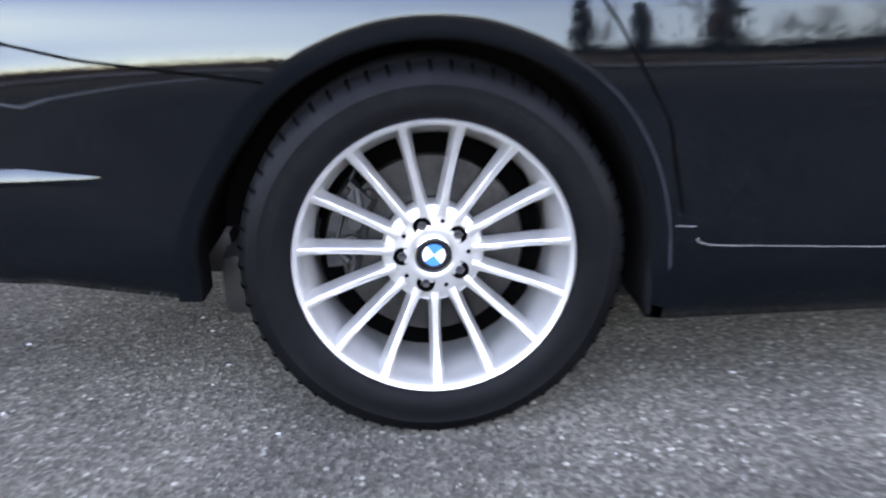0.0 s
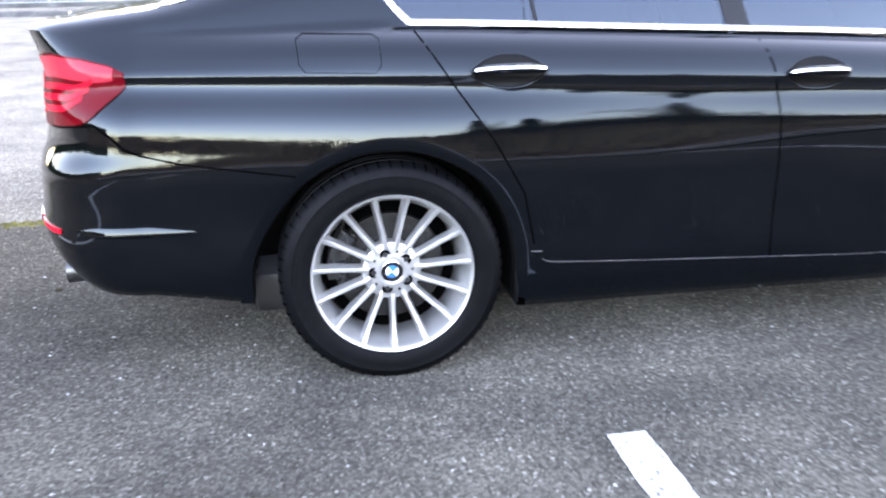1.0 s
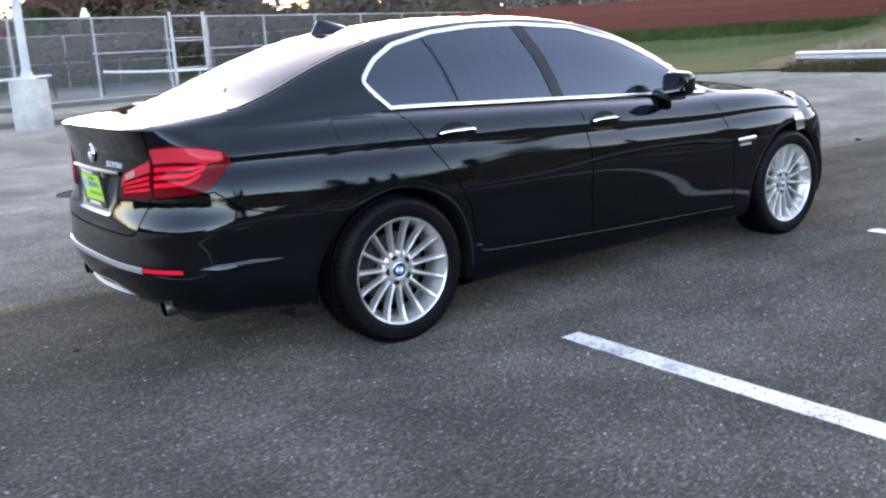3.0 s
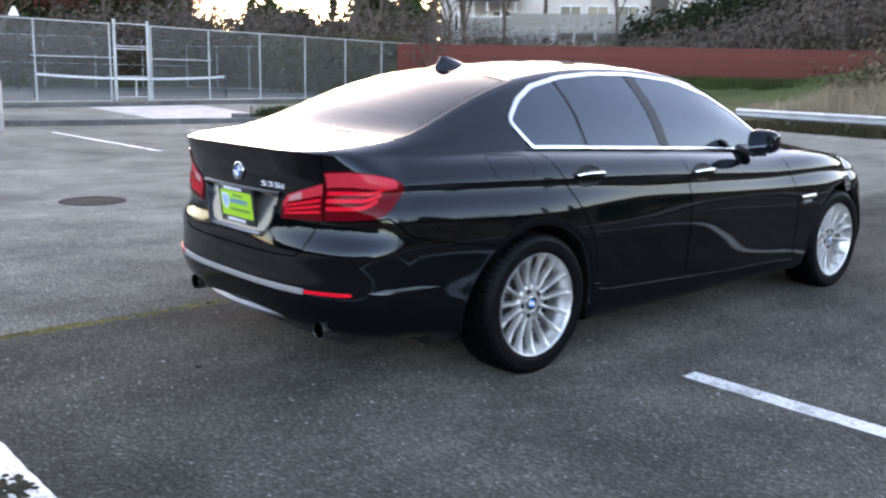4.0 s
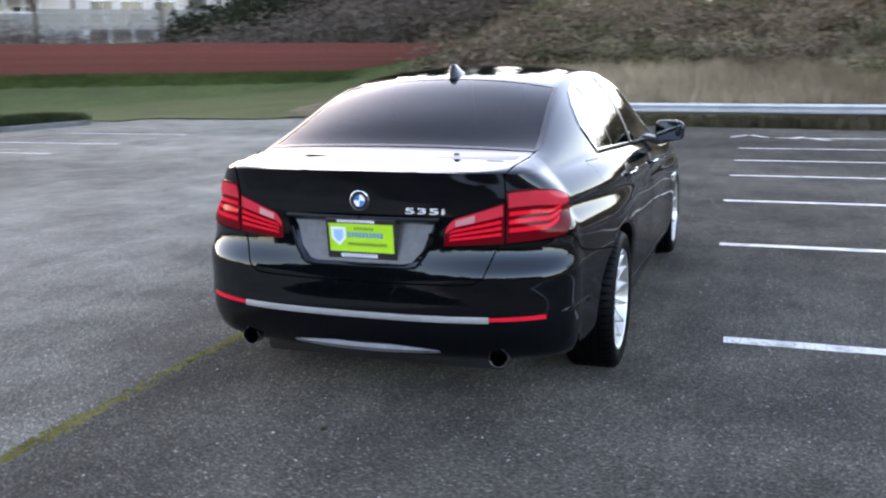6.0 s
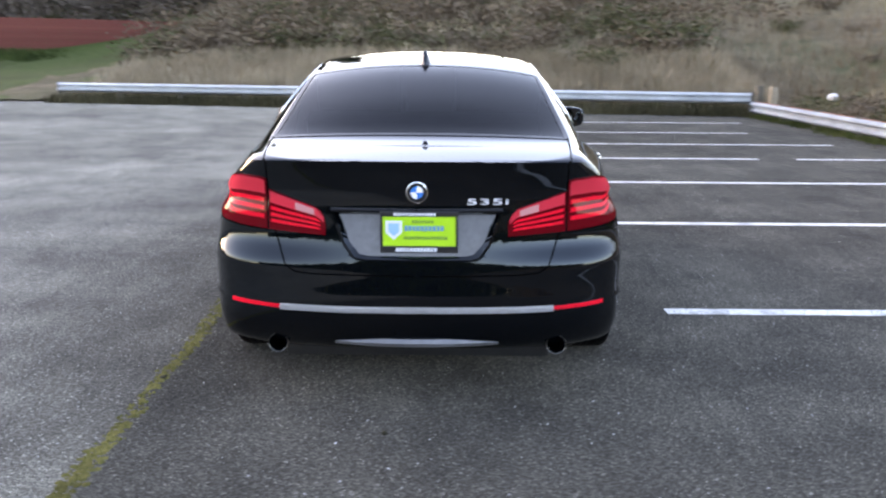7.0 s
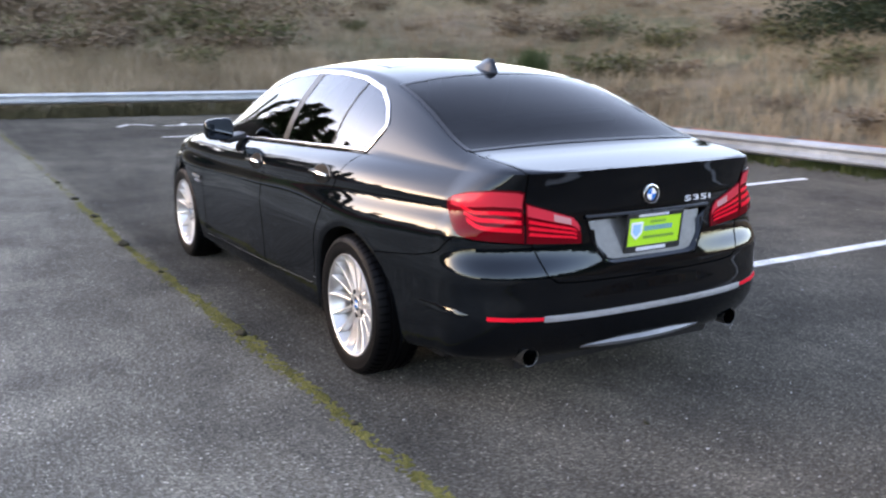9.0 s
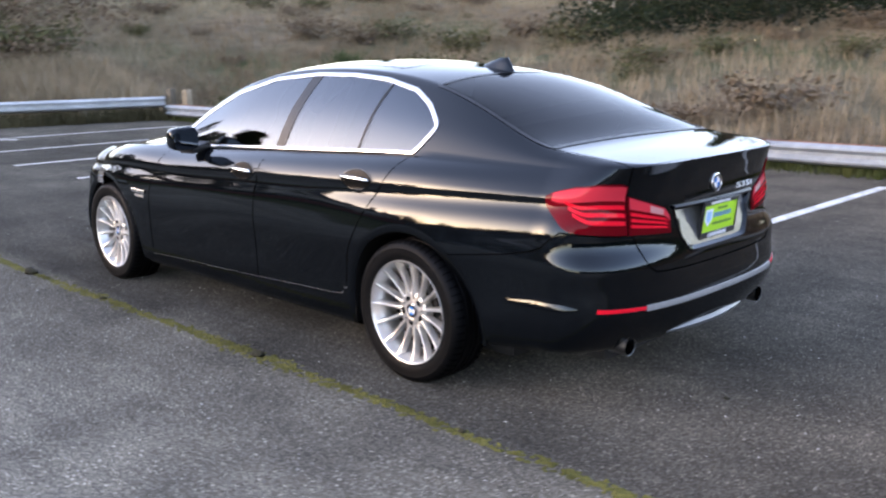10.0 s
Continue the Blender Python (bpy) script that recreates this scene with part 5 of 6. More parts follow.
# manhole
v, f = lathe([(0.0, 0.004), (0.28, 0.004), (0.285, 0.009), (0.33, 0.009), (0.335, 0.0)], 40)
LID = mottled("worn_iron_lid", (0.030, 0.031, 0.033), (0.045, 0.047, 0.050), 30, 0.9, 0.3, 0.003)
bsdf(LID).inputs["Specular IOR Level"].default_value = 0.02
tagged(put("manhole_cover", mesh_of("manhole_cover", [(x, -z, y) for x, y, z in v], f), LID, m=pose(0.44, 5.77, 0.0)), "worn grey iron manhole cover set in the asphalt", "manhole cover")

# ---- the place: guardrails ----


def beam(name, a, b, z0, z1, material, label, post_gap=1.9, lip=None):
    """A W-shaped guardrail from a to b on timber posts."""
    a, b = Vector((*a, 0)), Vector((*b, 0))
    t = (b - a).normalized()
    n = Vector((t.y, -t.x, 0))
    L = (b - a).length
    rail = new(name)
    rail.location = a
    tagged(rail, label, "guardrail")
    prof = ((0.0, 0.0), (0.02, 0.02), (0.075, 0.14), (0.085, 0.24), (0.03, 0.42), (0.03, 0.58), (0.085, 0.76), (0.075, 0.86), (0.02, 0.98), (0.0, 1.0))
    seg = 3.8
    k = max(1, int(round(L / seg)))
    for i in range(k):
        s0, s1 = L * i / k, L * (i + 1) / k + (0.12 if i < k - 1 else 0)
        verts = []
        for s in (s0, s1):
            for d, h in prof:
                q = t * s + n * (d + 0.002 * (i % 2))
                verts.append((q.x, q.y, z0 + (z1 - z0) * h))
        put("beam", mesh_of("beam", verts, grid_faces(2, len(prof)), True, 25), material, rail)
    m = max(2, int(round(L / post_gap)))
    for i in range(m + 1):
        q = t * (L * i / m) - n * 0.08
        bm = bmesh.new()
        box(bm, Matrix.Translation((q.x, q.y, (z1 + 0.02) / 2)) @ Matrix.Rotation(math.atan2(t.y, t.x), 4, "Z") @ Matrix.Diagonal((0.15, 0.16, z1 + 0.02, 1)), 0.008, 1)
        part("post", bm, WOOD, rail, "weathered timber post")
    if lip:
        bm = bmesh.new()
        q = t * (L / 2) - n * 0.07
        box(bm, Matrix.Translation((q.x, q.y, z1 - 0.02)) @ Matrix.Rotation(math.atan2(t.y, t.x), 4, "Z") @ Matrix.Diagonal((L, 0.10, 0.05, 1)), 0.01, 1)
        part("top_board", bm, lip, rail, "rust-red board behind the rail")
    return rail


beam("guardrail", (21.7, 11.0), (17.75, -7.45), 0.31, 0.56, GALV, "long galvanised steel guardrail on timber posts below the hill")
beam("guardrail", (17.6, -7.45), (-7.0, -7.45), 0.10, 0.36, WHITE_RAIL, "low chalky white guardrail with a rusty top edge", lip=RUST)

# two stout posts where the rails meet
for x, y, h, m_, label in ((17.72, -7.62, 0.74, WOOD, "dark weathered timber post at the rails' corner"), (17.30, -7.82, 0.72, mottled("bare_timber", (0.30, 0.24, 0.17), (0.42, 0.34, 0.25), 12, 0.85, 0.3, 0.006), "pale bare timber post at the rails' corner")):
    bm = bmesh.new()
    box(bm, Matrix.Translation((x, y, h / 2)) @ Matrix.Rotation(0.2, 4, "Z") @ Matrix.Diagonal((0.17, 0.17, h, 1)), 0.012)
    tagged(part("timber_post", bm, m_), label, "post", "corner posts")

# ---- the place: wire fence, nets, island ----


def rot_z(x, y, z, a):
    return Matrix.Translation((x, y, z)) @ Matrix.Rotation(a, 4, "Z")


def wire_mesh(L, h, gap=0.11, w=0.0045):
    """A diamond mesh of flat wires, L by h, in the xz plane."""
    v, f = [], []
    for s in (1, -1):
        k = int((L + h) / gap)
        for i in range(k):
            x0 = i * gap - (h if s > 0 else 0)
            a, b = (x0, 0.0), (x0 + s * h, h)
            if s < 0:
                a, b = (x0, 0.0), (x0 - h, h)
            for p, q in ((a, b),):
                # clip to 0..L
                t0, t1 = 0.0, 1.0
                dx = q[0] - p[0]
                for lim, sign in ((0, 1), (L, -1)):
                    d0, d1 = sign * (p[0] - lim), sign * (q[0] - lim)
                    if d0 < 0 and d1 < 0:
                        t0 = 2
                    elif d0 < 0:
                        t0 = max(t0, d0 / (d0 - d1))
                    elif d1 < 0:
                        t1 = min(t1, d0 / (d0 - d1))
                if t1 <= t0:
                    continue
                A = (p[0] + dx * t0, h * t0)
                B = (p[0] + dx * t1, h * t1)
                n = len(v)
                v += [(A[0] - w, 0.004 * s, A[1]), (A[0] + w, 0.004 * s, A[1]), (B[0] + w, 0.004 * s, B[1]), (B[0] - w, 0.004 * s, B[1])]
                f.append((n, n + 1, n + 2, n + 3))
    return v, f


WIRE = mat("galvanised_wire", (0.17, 0.18, 0.185), 0.6, 0.2)


def wire_fence(a, b, h, gap, rails, label, mesh_gap=0.13, thick=0.035, w=0.0045):
    a, b = Vector((*a, 0)), Vector((*b, 0))
    L, ang = (b - a).length, math.atan2(b.y - a.y, b.x - a.x)
    fence = new("wire_fence")
    fence.matrix_basis = rot_z(a.x, a.y, 0, ang)
    tagged(fence, label, "fence", "wire fences")
    n = max(2, int(round(L / gap)))
    bm = bmesh.new()
    tube(bm, (0, 0, 0), (0, 0, h), thick, seg=8)
    first = part("post", bm, GALV, fence)
    for i in range(1, n + 1):
        o = put("post", first.data, None, fence, m=Matrix.Translation((L * i / n, 0, 0)))
    for z in rails:
        bm = bmesh.new()
        tube(bm, (0, 0, z), (L, 0, z), 0.022, seg=6)
        part("rail", bm, GALV, fence)
    v, f = wire_mesh(L, h, mesh_gap, w)
    tagged(put("wire_mesh", mesh_of("wire_mesh", v, f, False), WIRE, fence), kind="stuff")
    return fence


wire_fence((-16, 25.3), (10.85, 31.27), 3.05, 3.1, (3.02, 0.12), "tall galvanised wire fence round the tennis courts", w=0.009)
wire_fence((12.7, 31.75), (33.2, 37.3), 3.05, 3.1, (3.02, 0.12), "tall galvanised wire fence round the tennis courts", w=0.009)
wire_fence((33.2, 37.3), (28.0, 60.0), 3.05, 3.4, (3.02, 0.12), "tall galvanised wire fence round the tennis courts", 0.2, w=0.006)
wire_fence((-20, 58.5), (28.0, 60.0), 3.4, 3.4, (3.38, 1.6), "tall wire fence at the back of the tennis courts", 0.25, w=0.007)
# the gate between the two front lengths, with stout posts and cross rails
gate = new("fence_gate")
tagged(gate, "galvanised gate frame with cross rails in the wire fence", "gate")
for x, y in ((11.05, 31.30), (12.55, 31.68)):
    bm = bmesh.new()
    tube(bm, (x, y, 0), (x, y, 3.2), 0.06, seg=12)
    part("gate_post", bm, GALV, gate)
for z in (0.25, 1.05, 2.1, 2.2, 3.05):
    bm = bmesh.new()
    tube(bm, (11.05, 31.30, z), (12.55, 31.68, z), 0.024, seg=8)
    part("cross_rail", bm, GALV, gate)
for x0, y0, x1, y1 in ((7.7, 30.57, 11.05, 31.3), (12.55, 31.7, 15.7, 32.53)):
    bm = bmesh.new()
    tube(bm, (x0, y0 - 0.05, 1.75), (x1, y1 - 0.05, 1.75), 0.024, seg=8)
    part("cross_rail", bm, GALV, gate)


def tennis_net(a, b, z=1.0):
    a, b = Vector((*a, 0.02)), Vector((*b, 0.02))
    net = new("tennis_net")
    net.location = a
    tagged(net, "tennis net with white tape between dark posts", "tennis net", "tennis nets")
    d = b - a
    for s in (0, 1):
        bm = bmesh.new()
        tube(bm, d * s, d * s + Vector((0, 0, z + 0.08)), 0.06, seg=10)
        part("net_post", bm, DARK_PAINT, net)
    verts, cord, cf = [], [], []
    for i in range(17):
        s = i / 16
        h = z - 0.16 * (1 - (2 * s - 1) ** 2)
        q = d * s
        verts += [(q.x, q.y - 0.01, h - 0.08), (q.x, q.y - 0.01, h + 0.03)]
    put("net_tape", mesh_of("net_tape", verts, grid_faces(17, 2), False), TAPE, net)
    for i in range(100):
        s = i / 100
        q, h = d * s, z - 0.16 * (1 - (2 * s - 1) ** 2)
        n = len(cord)
        cord += [(q.x, q.y, 0.08), (q.x + 0.012, q.y, 0.08), (q.x + 0.012, q.y, h), (q.x, q.y, h)]
        cf.append((n, n + 1, n + 2, n + 3))
    for i in range(9):
        zz = 0.1 + i * 0.1
        n = len(cord)
        cord += [(0, 0, zz), (d.x, d.y, zz), (d.x, d.y, zz + 0.012), (0, 0, zz + 0.012)]
        cf.append((n, n + 1, n + 2, n + 3))
    tagged(put("net_cord", mesh_of("net_cord", cord, cf, False), DARK_PAINT, net), kind="stuff")
    bm = bmesh.new()
    tube(bm, d * 0.5 + Vector((0, -0.02, 0)), d * 0.5 + Vector((0, -0.02, z - 0.15)), 0.025, seg=6)
    part("centre_strap", bm, TAPE, net)


tennis_net((10.2, 38.2), (19.2, 37.8), 1.05)
tennis_net((-3.6, 40.0), (8.2, 38.6), 1.05)
tennis_net((-18, 41.0), (-7.2, 40.0), 1.05)

# the island: kerbs, grass, concrete walk
def kerb(pts, w=0.16, h=0.14):
    p = [Vector((*q, 0)) for q in pts]
    verts = []
    for i, q in enumerate(p):
        t = (p[min(i + 1, len(p) - 1)] - p[max(i - 1, 0)]).normalized()
        n = Vector((-t.y, t.x, 0))
        for d, z in ((-w / 2, 0), (-w / 2, h - 0.02), (-w / 2 + 0.02, h), (w / 2 - 0.01, h), (w / 2, 0)):
            verts.append(q + n * d + Vector((0, 0, z)))
    tagged(put("kerb", mesh_of("kerb", verts, grid_faces(len(p), 5), True, 30), KERB), "dark weathered concrete kerb along the planted island", "kerb", "kerbs", "structure")


arc = [(17.6 + 1.1 * math.cos(radians(a)), 18.5 + 1.1 * math.sin(radians(a))) for a in range(-80, 90, 20)]
kerb([(-30, 26.0), (-12, 22.4), (-4, 20.6), (1, 19.3), (5, 18.4), (10, 18.0), (14, 17.4)] + arc + [(14, 20.1), (10, 20.3)])
kerb([(-30, 26.4), (-6, 26.5), (6, 28.3), (14, 30.2), (24, 33.0), (34, 35.2)])
def flat(name, pts, z, material, label, cat):
    bm = bmesh.new()
    bm.faces.new([bm.verts.new((x, y, z)) for x, y in pts])
    return tagged(part(name, bm, material, smooth=False), label, cat, kind="structure")


flat("planting_strip", [(10.5, 18.0), (17.6, 17.6), (18.5, 18.5), (17.6, 19.5), (10.5, 20.2)], 0.12, LAWN, "strip of rough grass inside the kerbed island", "grass strip")
flat("planting_strip", [(-30, 26.0), (-12, 22.4), (-4, 20.6), (1, 19.3), (5, 18.4), (5, 19.2), (1, 20.1), (-4, 21.4), (-12, 23.3), (-30, 27)], 0.10, KERB, "dark strip inside the kerbed island", "island strip")
flat("concrete_walk", [(7.6, 19.6), (11.6, 20.6), (13.6, 29.4), (8.8, 28.4)], 0.012, CONCRETE, "pale concrete walk leading to the courts", "walk")
flat("verge", [(-30, 26.5), (-6, 26.6), (6, 28.4), (14, 30.3), (24, 33.1), (34, 35.3), (33, 37), (9, 30.7), (-16, 25.2), (-30, 24.0)], 0.10, LAWN, "grass verge in front of the wire fence", "verge")

# lamp post on its concrete foot
lp = new("lamp_post")
lp.location = (2.55, 17.5, 0)
tagged(lp, "grey steel lamp post on a round concrete foot", "lamp post")
v, f = lathe([(0.40, 0.0), (0.40, 1.06), (0.375, 1.10), (0.0, 1.10)], 32)
put("concrete_foot", mesh_of("concrete_foot", [(x, -z, y) for x, y, z in v], f), CONCRETE, lp, "stained concrete foot")
bm = bmesh.new()
box(bm, at_box(-0.17, 0.17, -0.17, 0.17, 1.10, 1.135), 0.006)
tube(bm, (0, 0, 1.13), (0, 0, 1.28), 0.15, 0.11, 16)
part("base_plate", bm, GALV, lp)
bm = bmesh.new()
tube(bm, (0, 0, 1.15), (0, 0, 9.0), 0.095, 0.07, 16)
part("pole", bm, mottled("grey_pole_paint", (0.38, 0.41, 0.46), (0.46, 0.49, 0.54), 6, 0.5, 0.05, 0.002), lp)
bm = bmesh.new()
box(bm, at_box(-0.1, 0.85, -0.16, 0.16, 8.9, 9.05), 0.03)
part("lamp_head", bm, GALV, lp)
# a small lamp with a pale hood inside the park
sl = new("park_lamp")
sl.location = (13.7, 52.0, 0)
tagged(sl, "slim park lamp with a pale cone hood", "park lamp")
bm = bmesh.new()
tube(bm, (0, 0, 0), (0, 0, 4.2), 0.05, 0.04, 8)
part("pole", bm, DARK_PAINT, sl)
bm = bmesh.new()
tube(bm, (0, 0, 4.15), (0, 0, 4.65), 0.30, 0.08, 12)
part("hood", bm, TAPE, sl)

# ---- the place: board fences ----


def board_fence(name, a, b, h, base, material, label, width=0.145, posts=2.4, joined=False):
    a, b = Vector((*a, 0)), Vector((*b, 0))
    L, ang = (b - a).length, math.atan2(b.y - a.y, b.x - a.x)
    fence = new(name)
    fence.matrix_basis = rot_z(a.x, a.y, 0, ang)
    tagged(fence, label, "fence")
    rng = random.Random(5)
    n = int(L / width)
    me = None
    for i in range(n):
        x = i * width
        q = a + (b - a) * (x / L)
        if me is None:
            bm = bmesh.new()
            box(bm, at_box(0, width - 0.012, -0.011, 0.011, 0, h))
            ob = part("board", bm, material, fence, smooth=False)
            me = ob.data
        else:
            ob = put("board", me, None, fence)
        ob.matrix_basis = Matrix.Translation((x, rng.uniform(-0.004, 0.004), base(q.x, q.y) + rng.uniform(-0.015, 0.015)))
    return fence


board_fence("red_fence", (28.4, 35.62), (46.0, 12.5), 1.95, lambda x, y: 1.02, RED_WOOD, "red-stained close-boarded fence behind the lawn", 0.155)
bank = sheet("fence_bank", 16, 48, 12, 50, 1.0, lambda x, y: np.minimum(1.25, 1.25 * smooth01(-9, 0.5, (x - 20.5) * 0.796 + (y - 46.0) * 0.606)) + 0.02, LAWN, 0.05, lambda x, y: -12 < (x - 20.5) * 0.796 + (y - 46.0) * 0.606 < 1.5 and (y < 33.0 + 0.257 * (x - 18) - 2 or x > 33.5) and y > 11)
tagged(bank, "green grass bank rising to the red fence", "bank", kind="structure")
board_fence("grey_fence", (44.0, 42.5), (50.5, 33.8), 1.3, lambda x, y: 4.4, GREY_WOOD, "grey weathered board fence below the houses", 0.16)
board_fence("grey_fence", (46.0, 50.0), (51.5, 45.5), 1.5, lambda x, y: 4.3, GREY_WOOD, "grey weathered board fence below the houses", 0.16)

# ---- the place: houses ----


def house(x, y, ang, w, d, eave, ridge, base, windows, label):
    h = new("house")
    h.matrix_basis = rot_z(x, y, base, ang)
    tagged(h, label, "house", "houses")
    bm = bmesh.new()
    # lapped siding: thin courses, each leaning out at its foot
    box(bm, at_box(-w / 2 + 0.03, w / 2 - 0.03, 0.03, d - 0.03, -3.0, eave))
    v, f = [], []
    k = int((eave + 0.3) / 0.22)
    for i in range(k):
        z0 = -0.3 + i * 0.22
        n = len(v)
        v += [(-w / 2, -0.005, z0), (w / 2, -0.005, z0), (w / 2, 0.025, z0 + 0.22), (-w / 2, 0.025, z0 + 0.22)]
        f.append((n, n + 1, n + 2, n + 3))
    part("wall", bm, SIDING, h, smooth=False)
    tagged(put("siding", mesh_of("siding", v, f, False), SIDING, h), kind="stuff")
    v = [(-w / 2 - 0.4, -0.5, eave - 0.1), (w / 2 + 0.4, -0.5, eave - 0.1), (w / 2 + 0.4, d / 2, ridge), (-w / 2 - 0.4, d / 2, ridge), (w / 2 + 0.4, d + 0.5, eave - 0.1), (-w / 2 - 0.4, d + 0.5, eave - 0.1)]
    v += [(a, b, c - 0.18) for a, b, c in v]
    f = [(0, 1, 2, 3), (3, 2, 4, 5), (7, 6, 9, 8), (8, 9, 11, 10), (0, 6, 7, 1), (4, 10, 11, 5), (0, 3, 9, 6), (3, 5, 11, 9), (1, 7, 8, 2), (2, 8, 10, 4)]
    put("roof", mesh_of("roof", v, f, False), ROOFING, h)
    for wx, wz, ww, wh in windows:
        bm = bmesh.new()
        for x0, x1, z0, z1 in ((wx - 0.08, wx, wz - 0.08, wz + wh + 0.08), (wx + ww, wx + ww + 0.08, wz - 0.08, wz + wh + 0.08), (wx, wx + ww, wz - 0.08, wz), (wx, wx + ww, wz + wh, wz + wh + 0.08), (wx + ww / 2 - 0.025, wx + ww / 2 + 0.025, wz, wz + wh)):
            box(bm, at_box(x0, x1, -0.07, 0.02, z0, z1))
        win = part("window", bm, TAPE, h, "white framed window", smooth=False)
        bm = bmesh.new()
        box(bm, at_box(wx, wx + ww, -0.025, -0.015, wz, wz + wh))
        part("pane", bm, PANE, win, smooth=False)
    return h


def deck(x, y, ang, w, base, roofed, label):
    dk = new("deck")
    dk.matrix_basis = rot_z(x, y, base, ang)
    tagged(dk, label, "deck", "decks")
    bm = bmesh.new()
    box(bm, at_box(-w / 2, w / 2, -2.6, -0.03, 0.0, 0.16))
    part("platform", bm, GREY_WOOD, dk, smooth=False)
    for i in range(5):
        px = -w / 2 + w * i / 4
        bm = bmesh.new()
        box(bm, at_box(px - 0.06, px + 0.06, -2.6, -2.48, -1.6, 2.3 if roofed else 1.05))
        part("post", bm, TAPE, dk, smooth=False)
    for i in range(int(w / 0.16)):
        px = -w / 2 + 0.08 + i * 0.16
        if i == 0:
            bm = bmesh.new()
            box(bm, at_box(-0.02, 0.02, -2.56, -2.52, 0.16, 1.0))
            bal = part("baluster", bm, TAPE, dk, smooth=False)
            bal.matrix_basis = Matrix.Translation((px, 0, 0))
        else:
            put("baluster", bal.data, None, dk, m=Matrix.Translation((px, 0, 0)))
    bm = bmesh.new()
    box(bm, at_box(-w / 2, w / 2, -2.58, -2.50, 0.98, 1.06))
    part("handrail", bm, TAPE, dk, smooth=False)
    if roofed:
        bm = bmesh.new()
        box(bm, Matrix.Translation((0, -1.4, 2.45)) @ Matrix.Rotation(radians(8), 4, "X") @ Matrix.Diagonal((w + 0.4, 3.0, 0.14, 1)))
        part("canopy", bm, ROOFING, dk, smooth=False)


A_H = math.atan2(-10.5, 7.5)
house(50.4, 51.0, A_H, 8.5, 9, 5.6, 8.2, 4.5, ((-3.2, 3.4, 1.2, 1.3), (-3.0, 0.5, 1.0, 1.2), (0.2, 0.5, 1.4, 1.5), (1.8, 3.4, 1.2, 1.3)), "white two-storey house with lapped siding on the terrace")
house(56.2, 44.6, A_H, 8.2, 9, 5.4, 8.0, 4.7, ((-3.0, 0.7, 1.6, 1.6), (-0.8, 0.7, 1.6, 1.6), (1.6, 0.7, 1.6, 1.6), (-2.6, 3.5, 1.2, 1.2), (1.4, 3.5, 1.2, 1.2)), "white two-storey house with a row of deck windows")
house(61.8, 36.6, A_H, 8.4, 9, 5.6, 8.4, 4.9, ((-2.8, 0.8, 1.5, 1.5), (0.8, 0.8, 1.5, 1.5), (-2.4, 3.6, 1.2, 1.2), (1.2, 3.6, 1.2, 1.2)), "white two-storey house beside dark trees on the terrace")
house(65.5, 45.0, A_H, 11.0, 9, 5.8, 8.6, 4.9, ((-3.6, 3.4, 1.2, 1.3), (-0.6, 3.4, 1.2, 1.3), (2.4, 3.4, 1.2, 1.3)), "white two-storey house seen between its neighbours")
deck(50.2, 50.6, A_H, 4.5, 4.9, True, "covered back porch of the white house")
deck(56.0, 44.4, A_H, 6.5, 5.0, False, "raised white deck with a balustrade behind the house")

# far parked cars


def far_car(x, y, z, ang):
    c = new("parked_car")
    c.matrix_basis = rot_z(x, y, z, ang)
    tagged(c, "small white hatchback parked far behind the courts", "car", "far parked cars")
    bm = bmesh.new()
    prof = [(-2.1, 0.3), (-2.15, 0.8), (-1.9, 0.95), (-1.3, 1.4), (0.3, 1.45), (1.0, 0.98), (1.95, 0.85), (2.15, 0.6), (2.1, 0.3)]
    a = [bm.verts.new((px, -0.85, pz)) for px, pz in prof]
    b = [bm.verts.new((px, 0.85, pz)) for px, pz in prof]
    for i in range(len(prof)):
        j = (i + 1) % len(prof)
        bm.faces.new((a[i], a[j], b[j], b[i]))
    bm.faces.new(a[::-1])
    bm.faces.new(b)
    bmesh.ops.bevel(bm, geom=bm.edges[:], offset=0.06, segments=2, affect="EDGES")
    part("body", bm, CAR_WHITE, c)
    for sx, sy in ((-1.3, -0.8), (1.3, -0.8), (-1.3, 0.8), (1.3, 0.8)):
        v, f = lathe([(0.0, 0.1), (0.2, 0.1), (0.31, 0.08), (0.31, -0.08), (0.0, -0.1)], 18)
        put("wheel", mesh_of("wheel", v, f), RUBBER, c, m=Matrix.Translation((sx, sy, 0.31)))
    for sy in (-1, 1):
        bm = bmesh.new()
        bm.faces.new([bm.verts.new((px, sy * 0.865, pz)) for px, pz in ((-1.55, 1.0), (-1.2, 1.32), (0.2, 1.36), (0.7, 1.0))])
        part("side_glass", bm, PANE, c, smooth=False)


for x, y, a in ((13.2, 92, 0.1), (27.5, 90, -0.2), (44.0, 84.0, -0.4), (50.5, 83.0, -0.4)):
    far_car(x, y, float(land(x, y)) + 0.05, a)

# ---- the place: trees and brush ----
prng = np.random.default_rng(21)


def limb(verts, faces, a, b, r0, r1, sides=5):
    a, b = np.array(a, float), np.array(b, float)
    d = b - a
    L = np.linalg.norm(d)
    d = d / max(L, 1e-6)
    u = np.cross(d, (0.3, 0.5, 0.81))
    u /= np.linalg.norm(u)
    w = np.cross(d, u)
    n = len(verts)
    for p, r in ((a, r0), (b, r1)):
        verts += [tuple(p + r * (u * math.cos(6.2832 * k / sides) + w * math.sin(6.2832 * k / sides))) for k in range(sides)]
    faces += [(n + k, n + (k + 1) % sides, n + sides + (k + 1) % sides, n + sides + k) for k in range(sides)]


